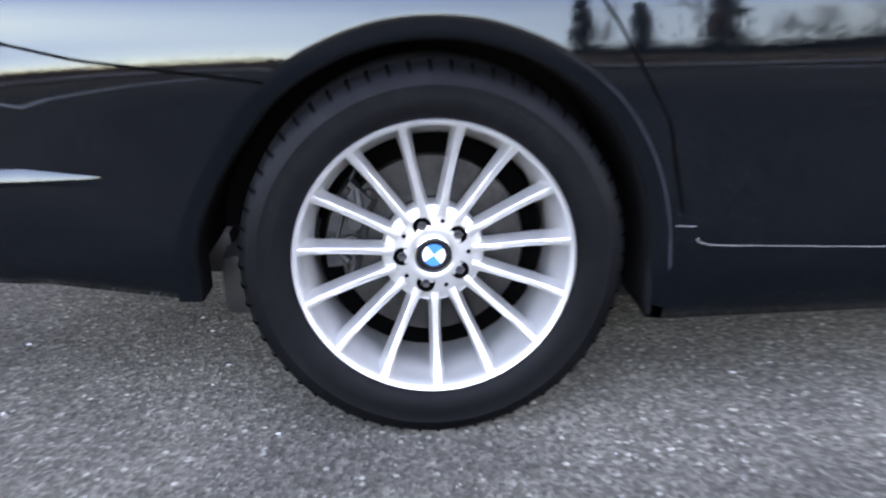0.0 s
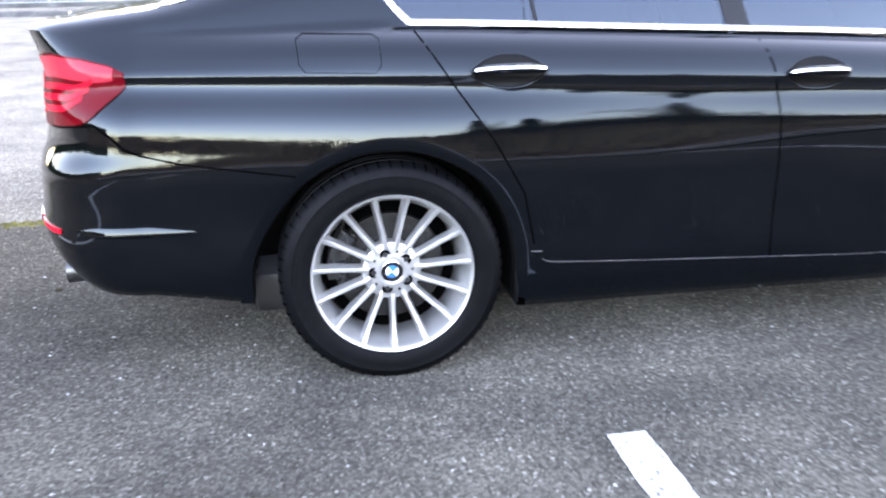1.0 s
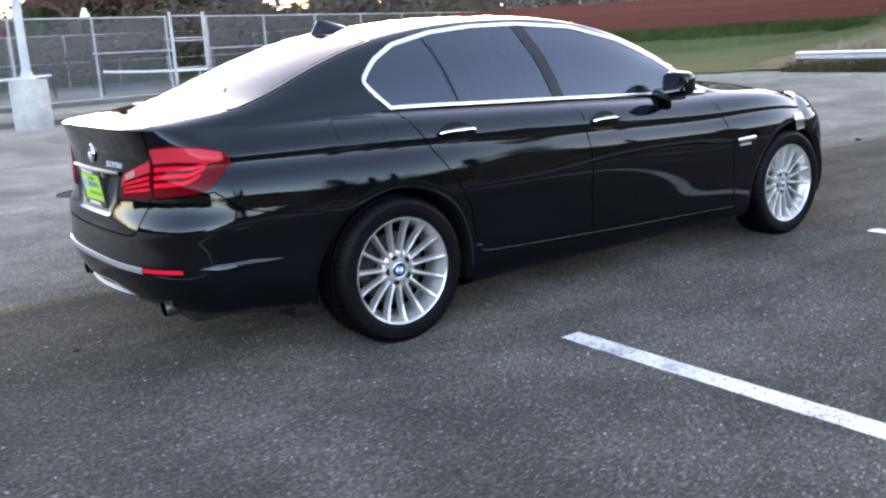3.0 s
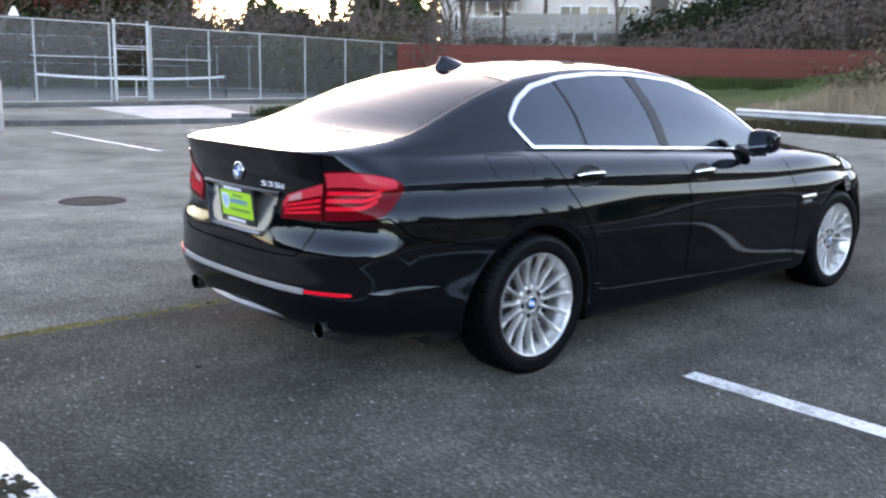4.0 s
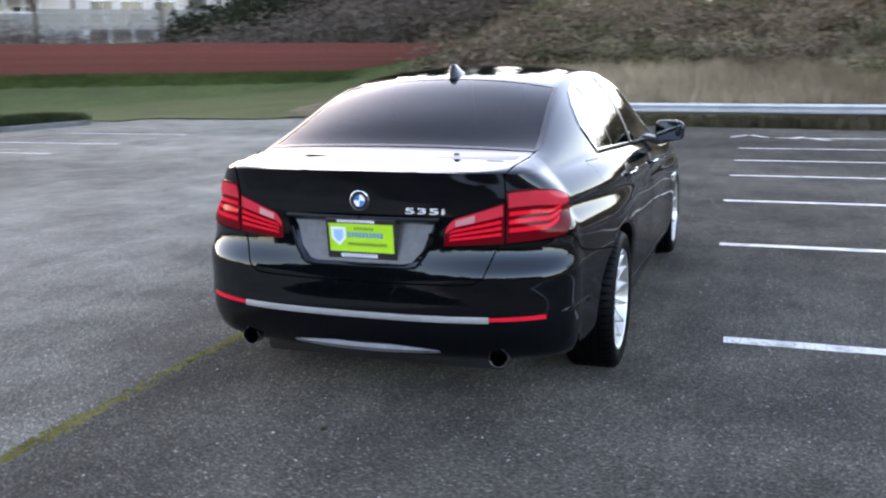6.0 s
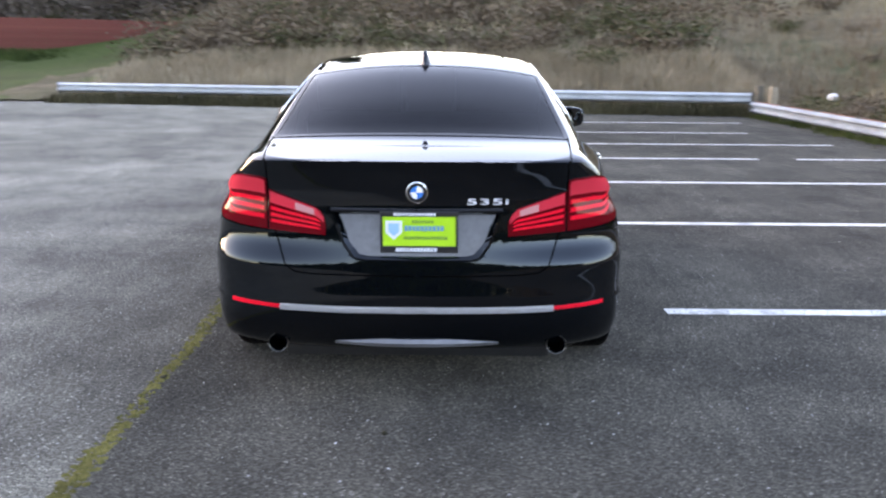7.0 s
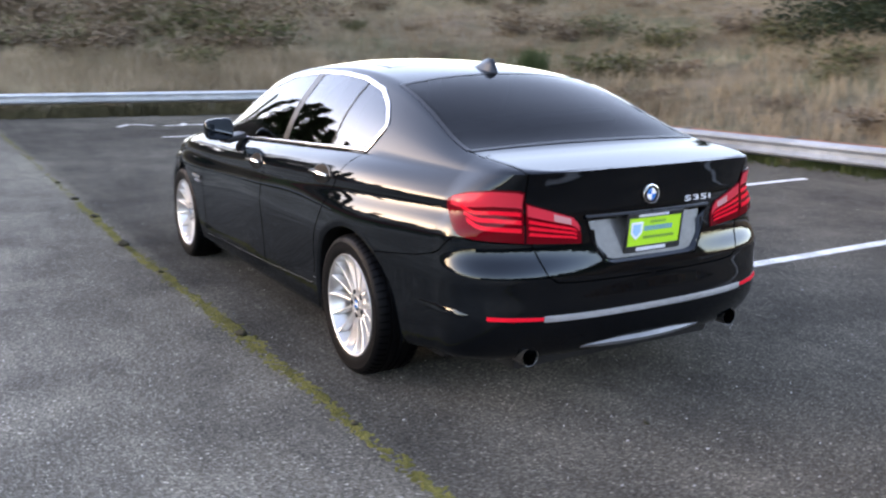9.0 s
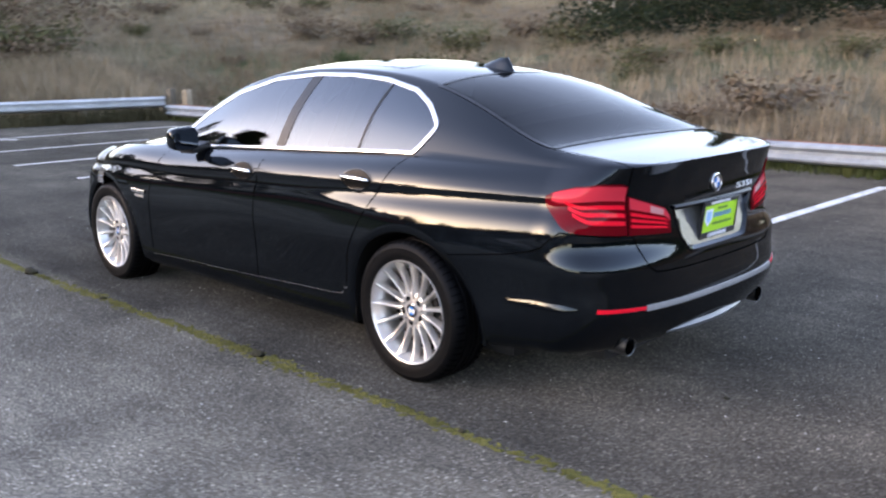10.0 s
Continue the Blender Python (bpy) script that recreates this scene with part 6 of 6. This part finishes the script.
def grow(verts, faces, tips, base, way, length, r, depth, spread, lift):
    way = np.array(way, float) / np.linalg.norm(way)
    p, steps = np.array(base, float), 3
    for s in range(steps):
        way = way + prng.normal(0, 0.10, 3) + np.array((0, 0, lift * 0.05))
        way /= np.linalg.norm(way)
        q = p + way * length / steps
        limb(verts, faces, p, q, r * (1 - 0.25 * s / steps), r * (1 - 0.25 * (s + 1) / steps), 6 if depth > 3 else (4 if depth > 1 else 3))
        p = q
        if depth > 0 and s > 0:
            for _ in range(2 if depth > 1 else 3):
                side = prng.normal(0, 1, 3)
                side -= way * (side @ way)
                side /= np.linalg.norm(side)
                grow(verts, faces, tips, p, way + side * spread * prng.uniform(0.6, 1.2) + np.array((0, 0, 0.15)), length * prng.uniform(0.5, 0.75), r * 0.52, depth - 1, spread, lift)
    tips.append(p)


def leaves_at(points, per, spread, size, rng):
    v, f = [], []
    for c in points:
        for _ in range(per):
            p = np.array(c) + rng.normal(0, spread, 3)
            a, b = rng.normal(0, 1, 3), rng.normal(0, 1, 3)
            a, b = a / np.linalg.norm(a) * size, b / np.linalg.norm(b) * size * 0.6
            n = len(v)
            v += [tuple(p - a), tuple(p + b), tuple(p + a), tuple(p - b)]
            f.append((n, n + 1, n + 2, n + 3))
    return v, f


def bare_tree(height, r, depth=4, spread=0.75):
    v, f, tips = [], [], []
    grow(v, f, tips, (0, 0, -0.2), (0.02, 0.03, 1), height * 0.5, r, depth, spread, 1.0)
    return mesh_of("limbs", v, f), tips


def conifer_mesh(height, width, rng):
    v, f, tv, tf = [], [], [], []
    limb(tv, tf, (0, 0, -0.3), (0, 0, height * 0.5), width * 0.07, width * 0.045, 8)
    limb(tv, tf, (0, 0, height * 0.5), (0, 0, height), width * 0.045, 0.02, 6)
    z = height * 0.10
    while z < height:
        k = 1 - z / height
        reach = width * (0.15 + 0.85 * k ** 0.8) * rng.uniform(0.75, 1.1)
        for _ in range(7):
            a = rng.uniform(0, 6.283)
            L = reach * rng.uniform(0.6, 1.1)
            if rng.random() < 0.12:
                continue
            tip = np.array((math.cos(a) * L, math.sin(a) * L, z - L * 0.22 + rng.normal(0, 0.1)))
            limb(tv, tf, (0, 0, z), tip, 0.04 + 0.02 * k, 0.01, 3)
            m = int(10 + 14 * L / width)
            for i in range(m):
                s = (i + 0.7) / m
                c = np.array((0, 0, z)) * (1 - s) + tip * s
                for _ in range(2):
                    d = rng.normal(0, 1, 3) * np.array((1, 1, 0.55))
                    d = d / np.linalg.norm(d) * width * rng.uniform(0.10, 0.24)
                    e = np.cross(d, (0, 0, 1)) * 0.36
                    n = len(v)
                    v += [tuple(c), tuple(c + d * 0.6 + e), tuple(c + d * 1.2 - np.array((0, 0, 0.12))), tuple(c + d * 0.6 - e)]
                    f.append((n, n + 1, n + 2, n + 3))
        z += height * 0.036 * rng.uniform(0.8, 1.2)
    return mesh_of("trunk", tv, tf), mesh_of("crown", v, f, False)


def tree(label, trunk_mesh, bark, crown_mesh=None, crown_mat=None, at=(0, 0, 0), turn=0.0, size=1.0, group=""):
    t = new("tree")
    t.matrix_basis = Matrix.Translation(at) @ Matrix.Rotation(turn, 4, "Z") @ Matrix.Diagonal((size, size, size, 1))
    tagged(t, label, "tree", group)
    put("trunk", trunk_mesh, bark, t)
    if crown_mesh:
        put("crown", crown_mesh, crown_mat, t)
    return t


con = [conifer_mesh(h, w, np.random.default_rng(s)) for s, h, w in ((1, 17, 3.6), (2, 14, 3.0), (3, 19, 4.4))]
CONS = [(38.5, 66, 1.0), (33, 70, 1.05), (45.5, 62.5, 0.9), (28.5, 72, 0.95), (20.5, 74, 1.1), (13, 78, 1.0), (5, 80, 1.0), (-6, 82, 0.95), (41.5, 74, 0.75), (52, 60, 0.9), (25, 83, 1.2), (48, 70, 0.7),
        (56, 30, 0.85), (53.5, 26, 0.70), (58, 19, 0.8), (66, 25, 0.9), (58, 24, 0.75), (62, 14, 0.7), (60, 9, 0.6), (-30, 80, 1.1), (-20, 78, 0.9), (-44, 70, 1.1), (41.8, 56.2, 1.2), (44.2, 57.5, 1.0)]
# unseen wood added on the side that the tail faces, darkening its reflections
CONS += [(-66 - 5 * math.sin(i * 2.3), -70 + 12 * i, 0.36 + 0.03 * math.sin(i * 1.7)) for i in range(13)]
CONS += [(-76 - 4 * math.sin(i * 1.3), -70 + 13 * i, 0.42 + 0.03 * math.sin(i * 2.9)) for i in range(12)]
# tall firs beyond the crest of the south-east bank
CONS += [(-3 + d * math.cos(radians(b)), -4 + d * math.sin(radians(b)), s) for b, d, s in ((-36, 63, 0.5), (-44, 66, 0.6), (-60, 52, 0.55), (-66, 55, 0.65), (-71, 50, 0.55))]
# unseen tall stand added behind the houses and hilltop to block low sky
FIRS = len(CONS)
CONS += [(-3 + d * math.cos(radians(b)), -4 + d * math.sin(radians(b)), s) for b, d, s in
         ((10, 88, 1.0), (14, 84, 1.15), (18, 90, 1.2), (22, 86, 1.1), (26, 91, 1.3), (30, 88, 1.15), (33.5, 94, 1.0), (37, 90, 0.85), (40.5, 95, 0.9), (44, 91, 0.8), (47.5, 96, 0.85), (51, 92, 0.75))]
for i, (x, y, s) in enumerate(CONS):
    if y > 55 and i < FIRS:
        s *= 0.47 if x > 14 else 0.26
    t, c = con[i % 3]
    tree("dark green conifer with drooping branches against the sky", t, BARK, c, NEEDLES, (x, y, (float(land(x, y)) if x > -50 else 0.0) - 0.1), i * 1.7, s, "conifers")
bares = [bare_tree(9.0, 0.16, 4, 0.7), bare_tree(7.5, 0.12, 4, 0.85), bare_tree(10, 0.17, 4, 0.6)]
BARE = [(30.5, 40.8, 0.9), (34.0, 38.5, 1.0), (36.5, 39.0, 0.85), (32.0, 44.5, 1.05), (38.5, 43.0, 0.9), (41.0, 40.0, 0.8), (47.5, 31, 0.8), (49.5, 27.5, 0.85), (46.5, 35.0, 0.6), (28.6, 33.4, 0.42), (51.0, 24.0, 0.8), (43.8, 47.0, 1.0), (26.0, 62.0, 1.0), (6.5, 43.0, 0.8), (22.0, -46, 0.7), (14.0, -52, 0.8), (29, -50, 0.8), (37.6, 46.4, 1.05), (40.2, 46.0, 0.95), (36.0, 44.8, 0.9)]
for i, (x, y, s) in enumerate(BARE):
    me, tips = bares[i % 3]
    tree("leafless grey-brown tree with fine twigs", me, TWIGS, None, None, (x, y, float(land(x, y)) - 0.05), i * 2.1, s, "bare trees")
plum = []
for s, (me, tips) in enumerate((bare_tree(6.0, 0.14, 3, 0.9), bare_tree(5.2, 0.12, 3, 1.0))):
    v, f = leaves_at(tips, 9, 0.33, 0.11, np.random.default_rng(40 + s))
    plum.append((me, mesh_of("crown", v, f, False)))
for i, (x, y, s) in enumerate(((15.5, 62.0, 1.15), (19.5, 63.0, 1.25), (23.5, 62.5, 1.1), (27.0, 64.0, 1.2), (11.5, 64.0, 0.8), (31, 63, 1.0))):
    me, cr = plum[i % 2]
    tree("dark red plum tree with a broad crown behind the courts", me, BARK, cr, PLUM, (x, y, float(land(x, y)) - 0.05), i * 1.3, s, "plum trees")


def tufts(count, where, h0, h1, blades, width, rng, height=land):
    """Grass tufts as many thin bent blades."""
    v, f = [], []
    for _ in range(count):
        x, y = where(rng)
        z = float(height(x, y)) - 0.03
        for _ in range(blades):
            a, h = rng.uniform(0, 6.283), rng.uniform(h0, h1)
            lean = h * rng.uniform(0.1, 0.55)
            bx, by = x + rng.normal(0, 0.12), y + rng.normal(0, 0.12)
            dx, dy = math.cos(a), math.sin(a)
            w = width * rng.uniform(0.6, 1.3)
            n = len(v)
            v += [(bx - dy * w, by + dx * w, z), (bx + dy * w, by - dx * w, z), (bx + dx * lean * 0.45 + dy * w * 0.7, by + dy * lean * 0.45 - dx * w * 0.7, z + h * 0.65),
                  (bx + dx * lean * 0.45 - dy * w * 0.7, by + dy * lean * 0.45 + dx * w * 0.7, z + h * 0.65), (bx + dx * lean, by + dy * lean, z + h)]
            f += [(n, n + 1, n + 2, n + 3), (n + 3, n + 2, n + 4)]
    return v, f


def east(rng):
    y = rng.uniform(-8, 10.2)
    return 20.0 + 0.211 * y + 30 * rng.random() ** 1.6, y


def east_foot(rng):
    y = rng.uniform(-8, 10.2)
    return 19.9 + 0.211 * y + rng.uniform(0, 4.2), y


def south(rng):
    return rng.uniform(-4, 34), -8.3 - 30 * rng.random() ** 1.5


for name, count, where, h0, h1, blades, w, material, label in (
        ("dry_grass", 2600, east, 0.25, 0.6, 9, 0.012, LIT_STRAW, "tall dry straw-coloured grass on the hillside"),
        ("dry_grass", 2800, east_foot, 0.4, 0.95, 12, 0.011, LIT_STRAW, "tall dry straw-coloured grass at the foot of the hill"),
        ("dry_grass", 6500, south, 0.2, 0.5, 11, 0.011, STRAW, "tall dry straw-coloured grass beyond the low rail"),
        ("green_grass", 1500, east, 0.2, 0.5, 9, 0.018, LAWN, "green grass tufts among the brush on the hillside")):
    v, f = tufts(count, where, h0, h1, blades, w, prng)
    tagged(put(name, mesh_of(name, v, f, False), material), label, "grass", kind="stuff")


def under_rail(rng):
    y = rng.uniform(-7.6, 11.2)
    return 19.32 + 0.214 * y + rng.uniform(-0.30, 0.75), y


def low_rail_foot(rng):
    return rng.uniform(-6, 17.4), -7.60 + rng.uniform(-0.6, 0.34) * rng.random() ** 0.6


for count, where, h0, h1, w, material, label in (
        (1900, under_rail, 0.08, 0.34, 0.014, mottled("dead_weeds", (0.045, 0.042, 0.022), (0.095, 0.080, 0.045), 3.0, 0.95, 0.2, 0.01), "dark dead weeds along the foot of the guardrail"),
        (1500, low_rail_foot, 0.03, 0.16, 0.010, mottled("mossy_weeds", (0.040, 0.055, 0.016), (0.090, 0.095, 0.034), 3.0, 0.95, 0.2, 0.01), "short green weeds along the foot of the low rail")):
    v, f = tufts(count, where, h0, h1, 9, w, prng, lambda x, y: 0.02)
    tagged(put("weeds", mesh_of("weeds", v, f, False), material), label, "weeds", kind="stuff")


def island_bed(rng):
    x = rng.uniform(10.6, 18.2)
    return x, rng.uniform(18.0 - 0.05 * (x - 10.6), 19.9 - 0.10 * (x - 10.6))


v, f = tufts(900, island_bed, 0.08, 0.34, 12, 0.020, np.random.default_rng(57), lambda x, y: 0.12)
tagged(put("ground_cover", mesh_of("ground_cover", v, f, False), mottled("dark_ground_cover", (0.022, 0.032, 0.012), (0.055, 0.062, 0.024), 2.0, 0.9, 0.2, 0.01)), "dark low ground cover inside the kerbed island", "ground cover", kind="stuff")


def shrub_mesh(rng, leaf, per, stems=14, flat=0.6):
    sv, sf, tips = [], [], []
    for _ in range(stems):
        a, L = rng.uniform(0, 6.283), rng.uniform(0.5, 1.0)
        p = np.array((0, 0, 0.0))
        q = np.array((math.cos(a) * L * 0.45, math.sin(a) * L * 0.45, L * flat))
        r = q + np.array((math.cos(a) * L * 0.4, math.sin(a) * L * 0.4, -0.05 + 0.2 * rng.random()))
        limb(sv, sf, p, q, 0.016, 0.010, 3)
        limb(sv, sf, q, r, 0.010, 0.004, 3)
        tips += [q, (q + r) / 2, r, q * 0.6]
    lv, lf = leaves_at(tips, per, 0.13, leaf, rng)
    return mesh_of("stems", sv, sf), mesh_of("foliage", lv, lf, False)


SHRUBS = [shrub_mesh(np.random.default_rng(70 + i), 0.055, 12) for i in range(4)]
srng = np.random.default_rng(9)
for i in range(240):
    if i < 130:
        y = srng.uniform(-8, 11)
        x = 23.6 + 0.211 * y + 20 * srng.random() ** 1.1
        s = srng.uniform(0.8, 1.9)
    elif i < 215:
        x, y = srng.uniform(0, 34), -10.0 - 28 * srng.random()
        s = srng.uniform(0.5, 1.5)
    else:
        x, y = srng.uniform(9.5, 17.5), srng.uniform(-9.6, -8.6)
        s = srng.uniform(0.55, 0.95)
    st, lf = SHRUBS[i % 4]
    green = srng.random() < 0.5
    b = new("bramble_bush")
    b.matrix_basis = Matrix.Translation((x, y, float(land(x, y)) - 0.05)) @ Matrix.Rotation(srng.uniform(0, 6.28), 4, "Z") @ Matrix.Diagonal((s, s, s * 0.75, 1))
    tagged(b, "low green bramble bush on the bank" if green else "low brown leafless brush on the bank", "bush", "bramble bushes")
    put("stem_tangle", st, TWIGS, b)
    o = new("foliage", lf.copy() if not green else lf)
    o.parent = b
    if green:
        if not lf.materials:
            lf.materials.append(BRAMBLE)
    else:
        o.data.materials.clear()
        o.data.materials.append(BRUSH)
# upright green broom bush behind the low rail
bt = new("broom_bush")
bt.matrix_basis = Matrix.Translation((14.4, -10.4, float(land(14.4, -10.4)) - 0.05))
tagged(bt, "upright dark green broom bush behind the low rail", "bush")
v, f = [], []
for i in range(420):
    a, L = srng.uniform(0, 6.283), srng.uniform(0.7, 1.35)
    t_ = srng.uniform(0.05, 0.5)
    limb(v, f, (srng.normal(0, 0.2), srng.normal(0, 0.2), 0.1), (math.cos(a) * L * t_, math.sin(a) * L * t_, L), 0.012, 0.004, 3)
put("stem_tangle", mesh_of("stem_tangle", v, f), NEEDLES, bt)

# distant woods: leaf and twig clumps in a ragged band
def woods(name, material, n, b0, b1, top, near, far, leaf, label, seed):
    rng = np.random.default_rng(seed)
    pts = []
    for _ in range(n):
        b = radians(rng.uniform(b0, b1))
        d = rng.uniform(near, far)
        x, y = -3 + d * math.cos(b), -4 + d * math.sin(b)
        H = float(np.interp(math.degrees(b), *top)) * (0.75 + 0.25 * noise.noise((b * 30, 0.3, seed)) + 0.2 * noise.noise((b * 90, 1.7, seed)))
        pts.append((x, y, float(land(x, y)) + max(0.3, H) * rng.random() ** 0.8))
    v, f = leaves_at(pts, 9, 0.55, leaf, rng)
    tagged(put(name, mesh_of(name, v, f, False), material), label, "woods", kind="stuff")


TOP_A = ((50, 53.5, 54.5, 56.8, 57.6, 59.6, 60.4, 63.6, 64.6, 74, 78, 100), (4.0, 4.0, 1.2, 1.2, 4.4, 4.4, 1.2, 1.2, 5.5, 5.5, 3.5, 3.0))
woods("far_woods", NEEDLES, 11000, 50, 100, TOP_A, 74, 92, 0.30, "dark evergreen woods behind the courts", 5)
woods("far_thicket", TWIGS, 2600, 49, 84, ((49, 54, 84), (2.2, 3.0, 3.0)), 64, 76, 0.16, "brown leafless thicket behind the courts and fence", 6)
woods("hill_woods", DARK_LEAF, 3600, 14, 37.5, ((14, 18, 24, 29, 31, 37.5), (1.5, 3.0, 4.6, 4.6, 1.6, 1.2)), 58, 72, 0.22, "dark evergreen woods on top of the hill", 7)
woods("hill_thicket", TWIGS, 3600, 12, 38, ((12, 20, 29, 31, 38), (1.6, 3.0, 3.4, 1.8, 1.6)), 52, 58, 0.12, "brown brush along the top of the hill", 8)
woods("south_woods", NEEDLES, 2600, -110, -45, ((-110, -80, -45), (1.6, 2.0, 2.8)), 58, 70, 0.28, "dark thicket on top of the bank", 9)
# west_woods lie out of view: a dark mass for the tail to reflect
woods("west_woods", NEEDLES, 9000, 128, 232, ((128, 150, 210, 232), (10, 13, 13, 10)), 66, 80, 0.55, "dense dark evergreen woods, added unseen so the car's tail reflects dark", 12)
woods("bank_thicket", BRUSH, 4200, -172, -84, ((-172, -84), (0.45, 0.45)), 9, 18, 0.07, "dark brush on the low bank beyond the rail", 14)


woods("south_thicket", DARK_LEAF, 2400, -68, -42, ((-68, -62, -50, -42), (0.5, 1.3, 1.4, 0.3)), 20, 27, 0.075, "dark tangled thicket on the upper bank", 15)
woods("hill_bramble", BRUSH, 2200, -14, 24, ((-14, -6, 4, 24), (0.5, 1.3, 0.7, 1.4)), 30, 46, 0.10, "mottled green and brown brambles across the hill", 16)
woods("terrace_thicket", TWIGS, 1500, 37, 54, ((37, 41, 45, 50, 54), (1.0, 1.5, 2.5, 4.2, 4.8)), 53, 61, 0.10, "brown leafless shrubs between the red fence and the houses", 17)


def fence_foot(rng):
    s, d = rng.uniform(0, 24.0), 0.15 + 2.6 * rng.random() ** 1.5
    return 28.6 + 0.605 * s - 0.8 * d, 35.2 - 0.797 * s - 0.605 * d


def bank_top(x, y):
    """The grassy bank in front of the red fence."""
    return min(1.27, 1.355 - 0.17 * (0.8 * (28.6 - x) + 0.605 * (35.2 - y)))


v, f = tufts(2400, fence_foot, 0.10, 0.40, 8, 0.018, np.random.default_rng(51), bank_top)
tagged(put("rough_grass", mesh_of("rough_grass", v, f, False), mottled("rough_weeds", (0.030, 0.052, 0.014), (0.075, 0.095, 0.030), 2.0, 0.95, 0.2, 0.01)), "dark rough grass and weeds along the red fence", "grass", kind="stuff")

# a dead pale branch on the bank, and a scrap of white litter by the rail's corner
v, f, tips = [], [], []
grow(v, f, tips, (0, 0, 0.05), (0.75, -0.1, 0.5), 1.5, 0.05, 2, 0.9, 0.2)
grow(v, f, tips, (0, 0, 0.05), (-0.5, 0.1, 0.75), 1.1, 0.04, 2, 0.9, 0.2)
tagged(put("dead_branch", mesh_of("dead_branch", v, f), mottled("bleached_wood", (0.36, 0.32, 0.28), (0.48, 0.44, 0.39), 9, 0.9, 0.3, 0.01), m=Matrix.Translation((15.9, -23.5, float(land(15.9, -23.5)) + 0.1))), "bleached dead branch lying on the grassy bank", "branch")
bm = bmesh.new()
bmesh.ops.create_icosphere(bm, subdivisions=3, radius=0.12, matrix=Matrix.Diagonal((1.1, 0.8, 0.7, 1)))
for q in bm.verts:
    q.co += q.co.normalized() * 0.09 * noise.noise(q.co * 9.0)
lit = part("litter_bag", bm, mat("white_plastic_film", (0.55, 0.53, 0.52), 0.6), sharp=30)
lit.location = (16.1, -8.75, 0.55)
tagged(lit, "crumpled white plastic bag caught in the brush", "litter")

# the hedge along the back of the courts
hrng = np.random.default_rng(31)
hp = [(x, 61.2 + hrng.uniform(-0.8, 0.8), 0.2 + (2.5 + 0.4 * math.sin(x * 0.7)) * hrng.random() ** 0.8) for x in hrng.uniform(-40, 29, 3800)]
hp += [(29.4 + 0.08 * (y - 36) + hrng.uniform(-0.6, 0.6), y, 0.1 + 3.0 * hrng.random() ** 0.8) for y in hrng.uniform(36.5, 61, 3800)]
v, f = leaves_at(hp, 7, 0.3, 0.16, hrng)
tagged(put("hedge", mesh_of("hedge", v, f, False), BRAMBLE), "long dark green hedge behind the tennis courts", "hedge", kind="stuff")
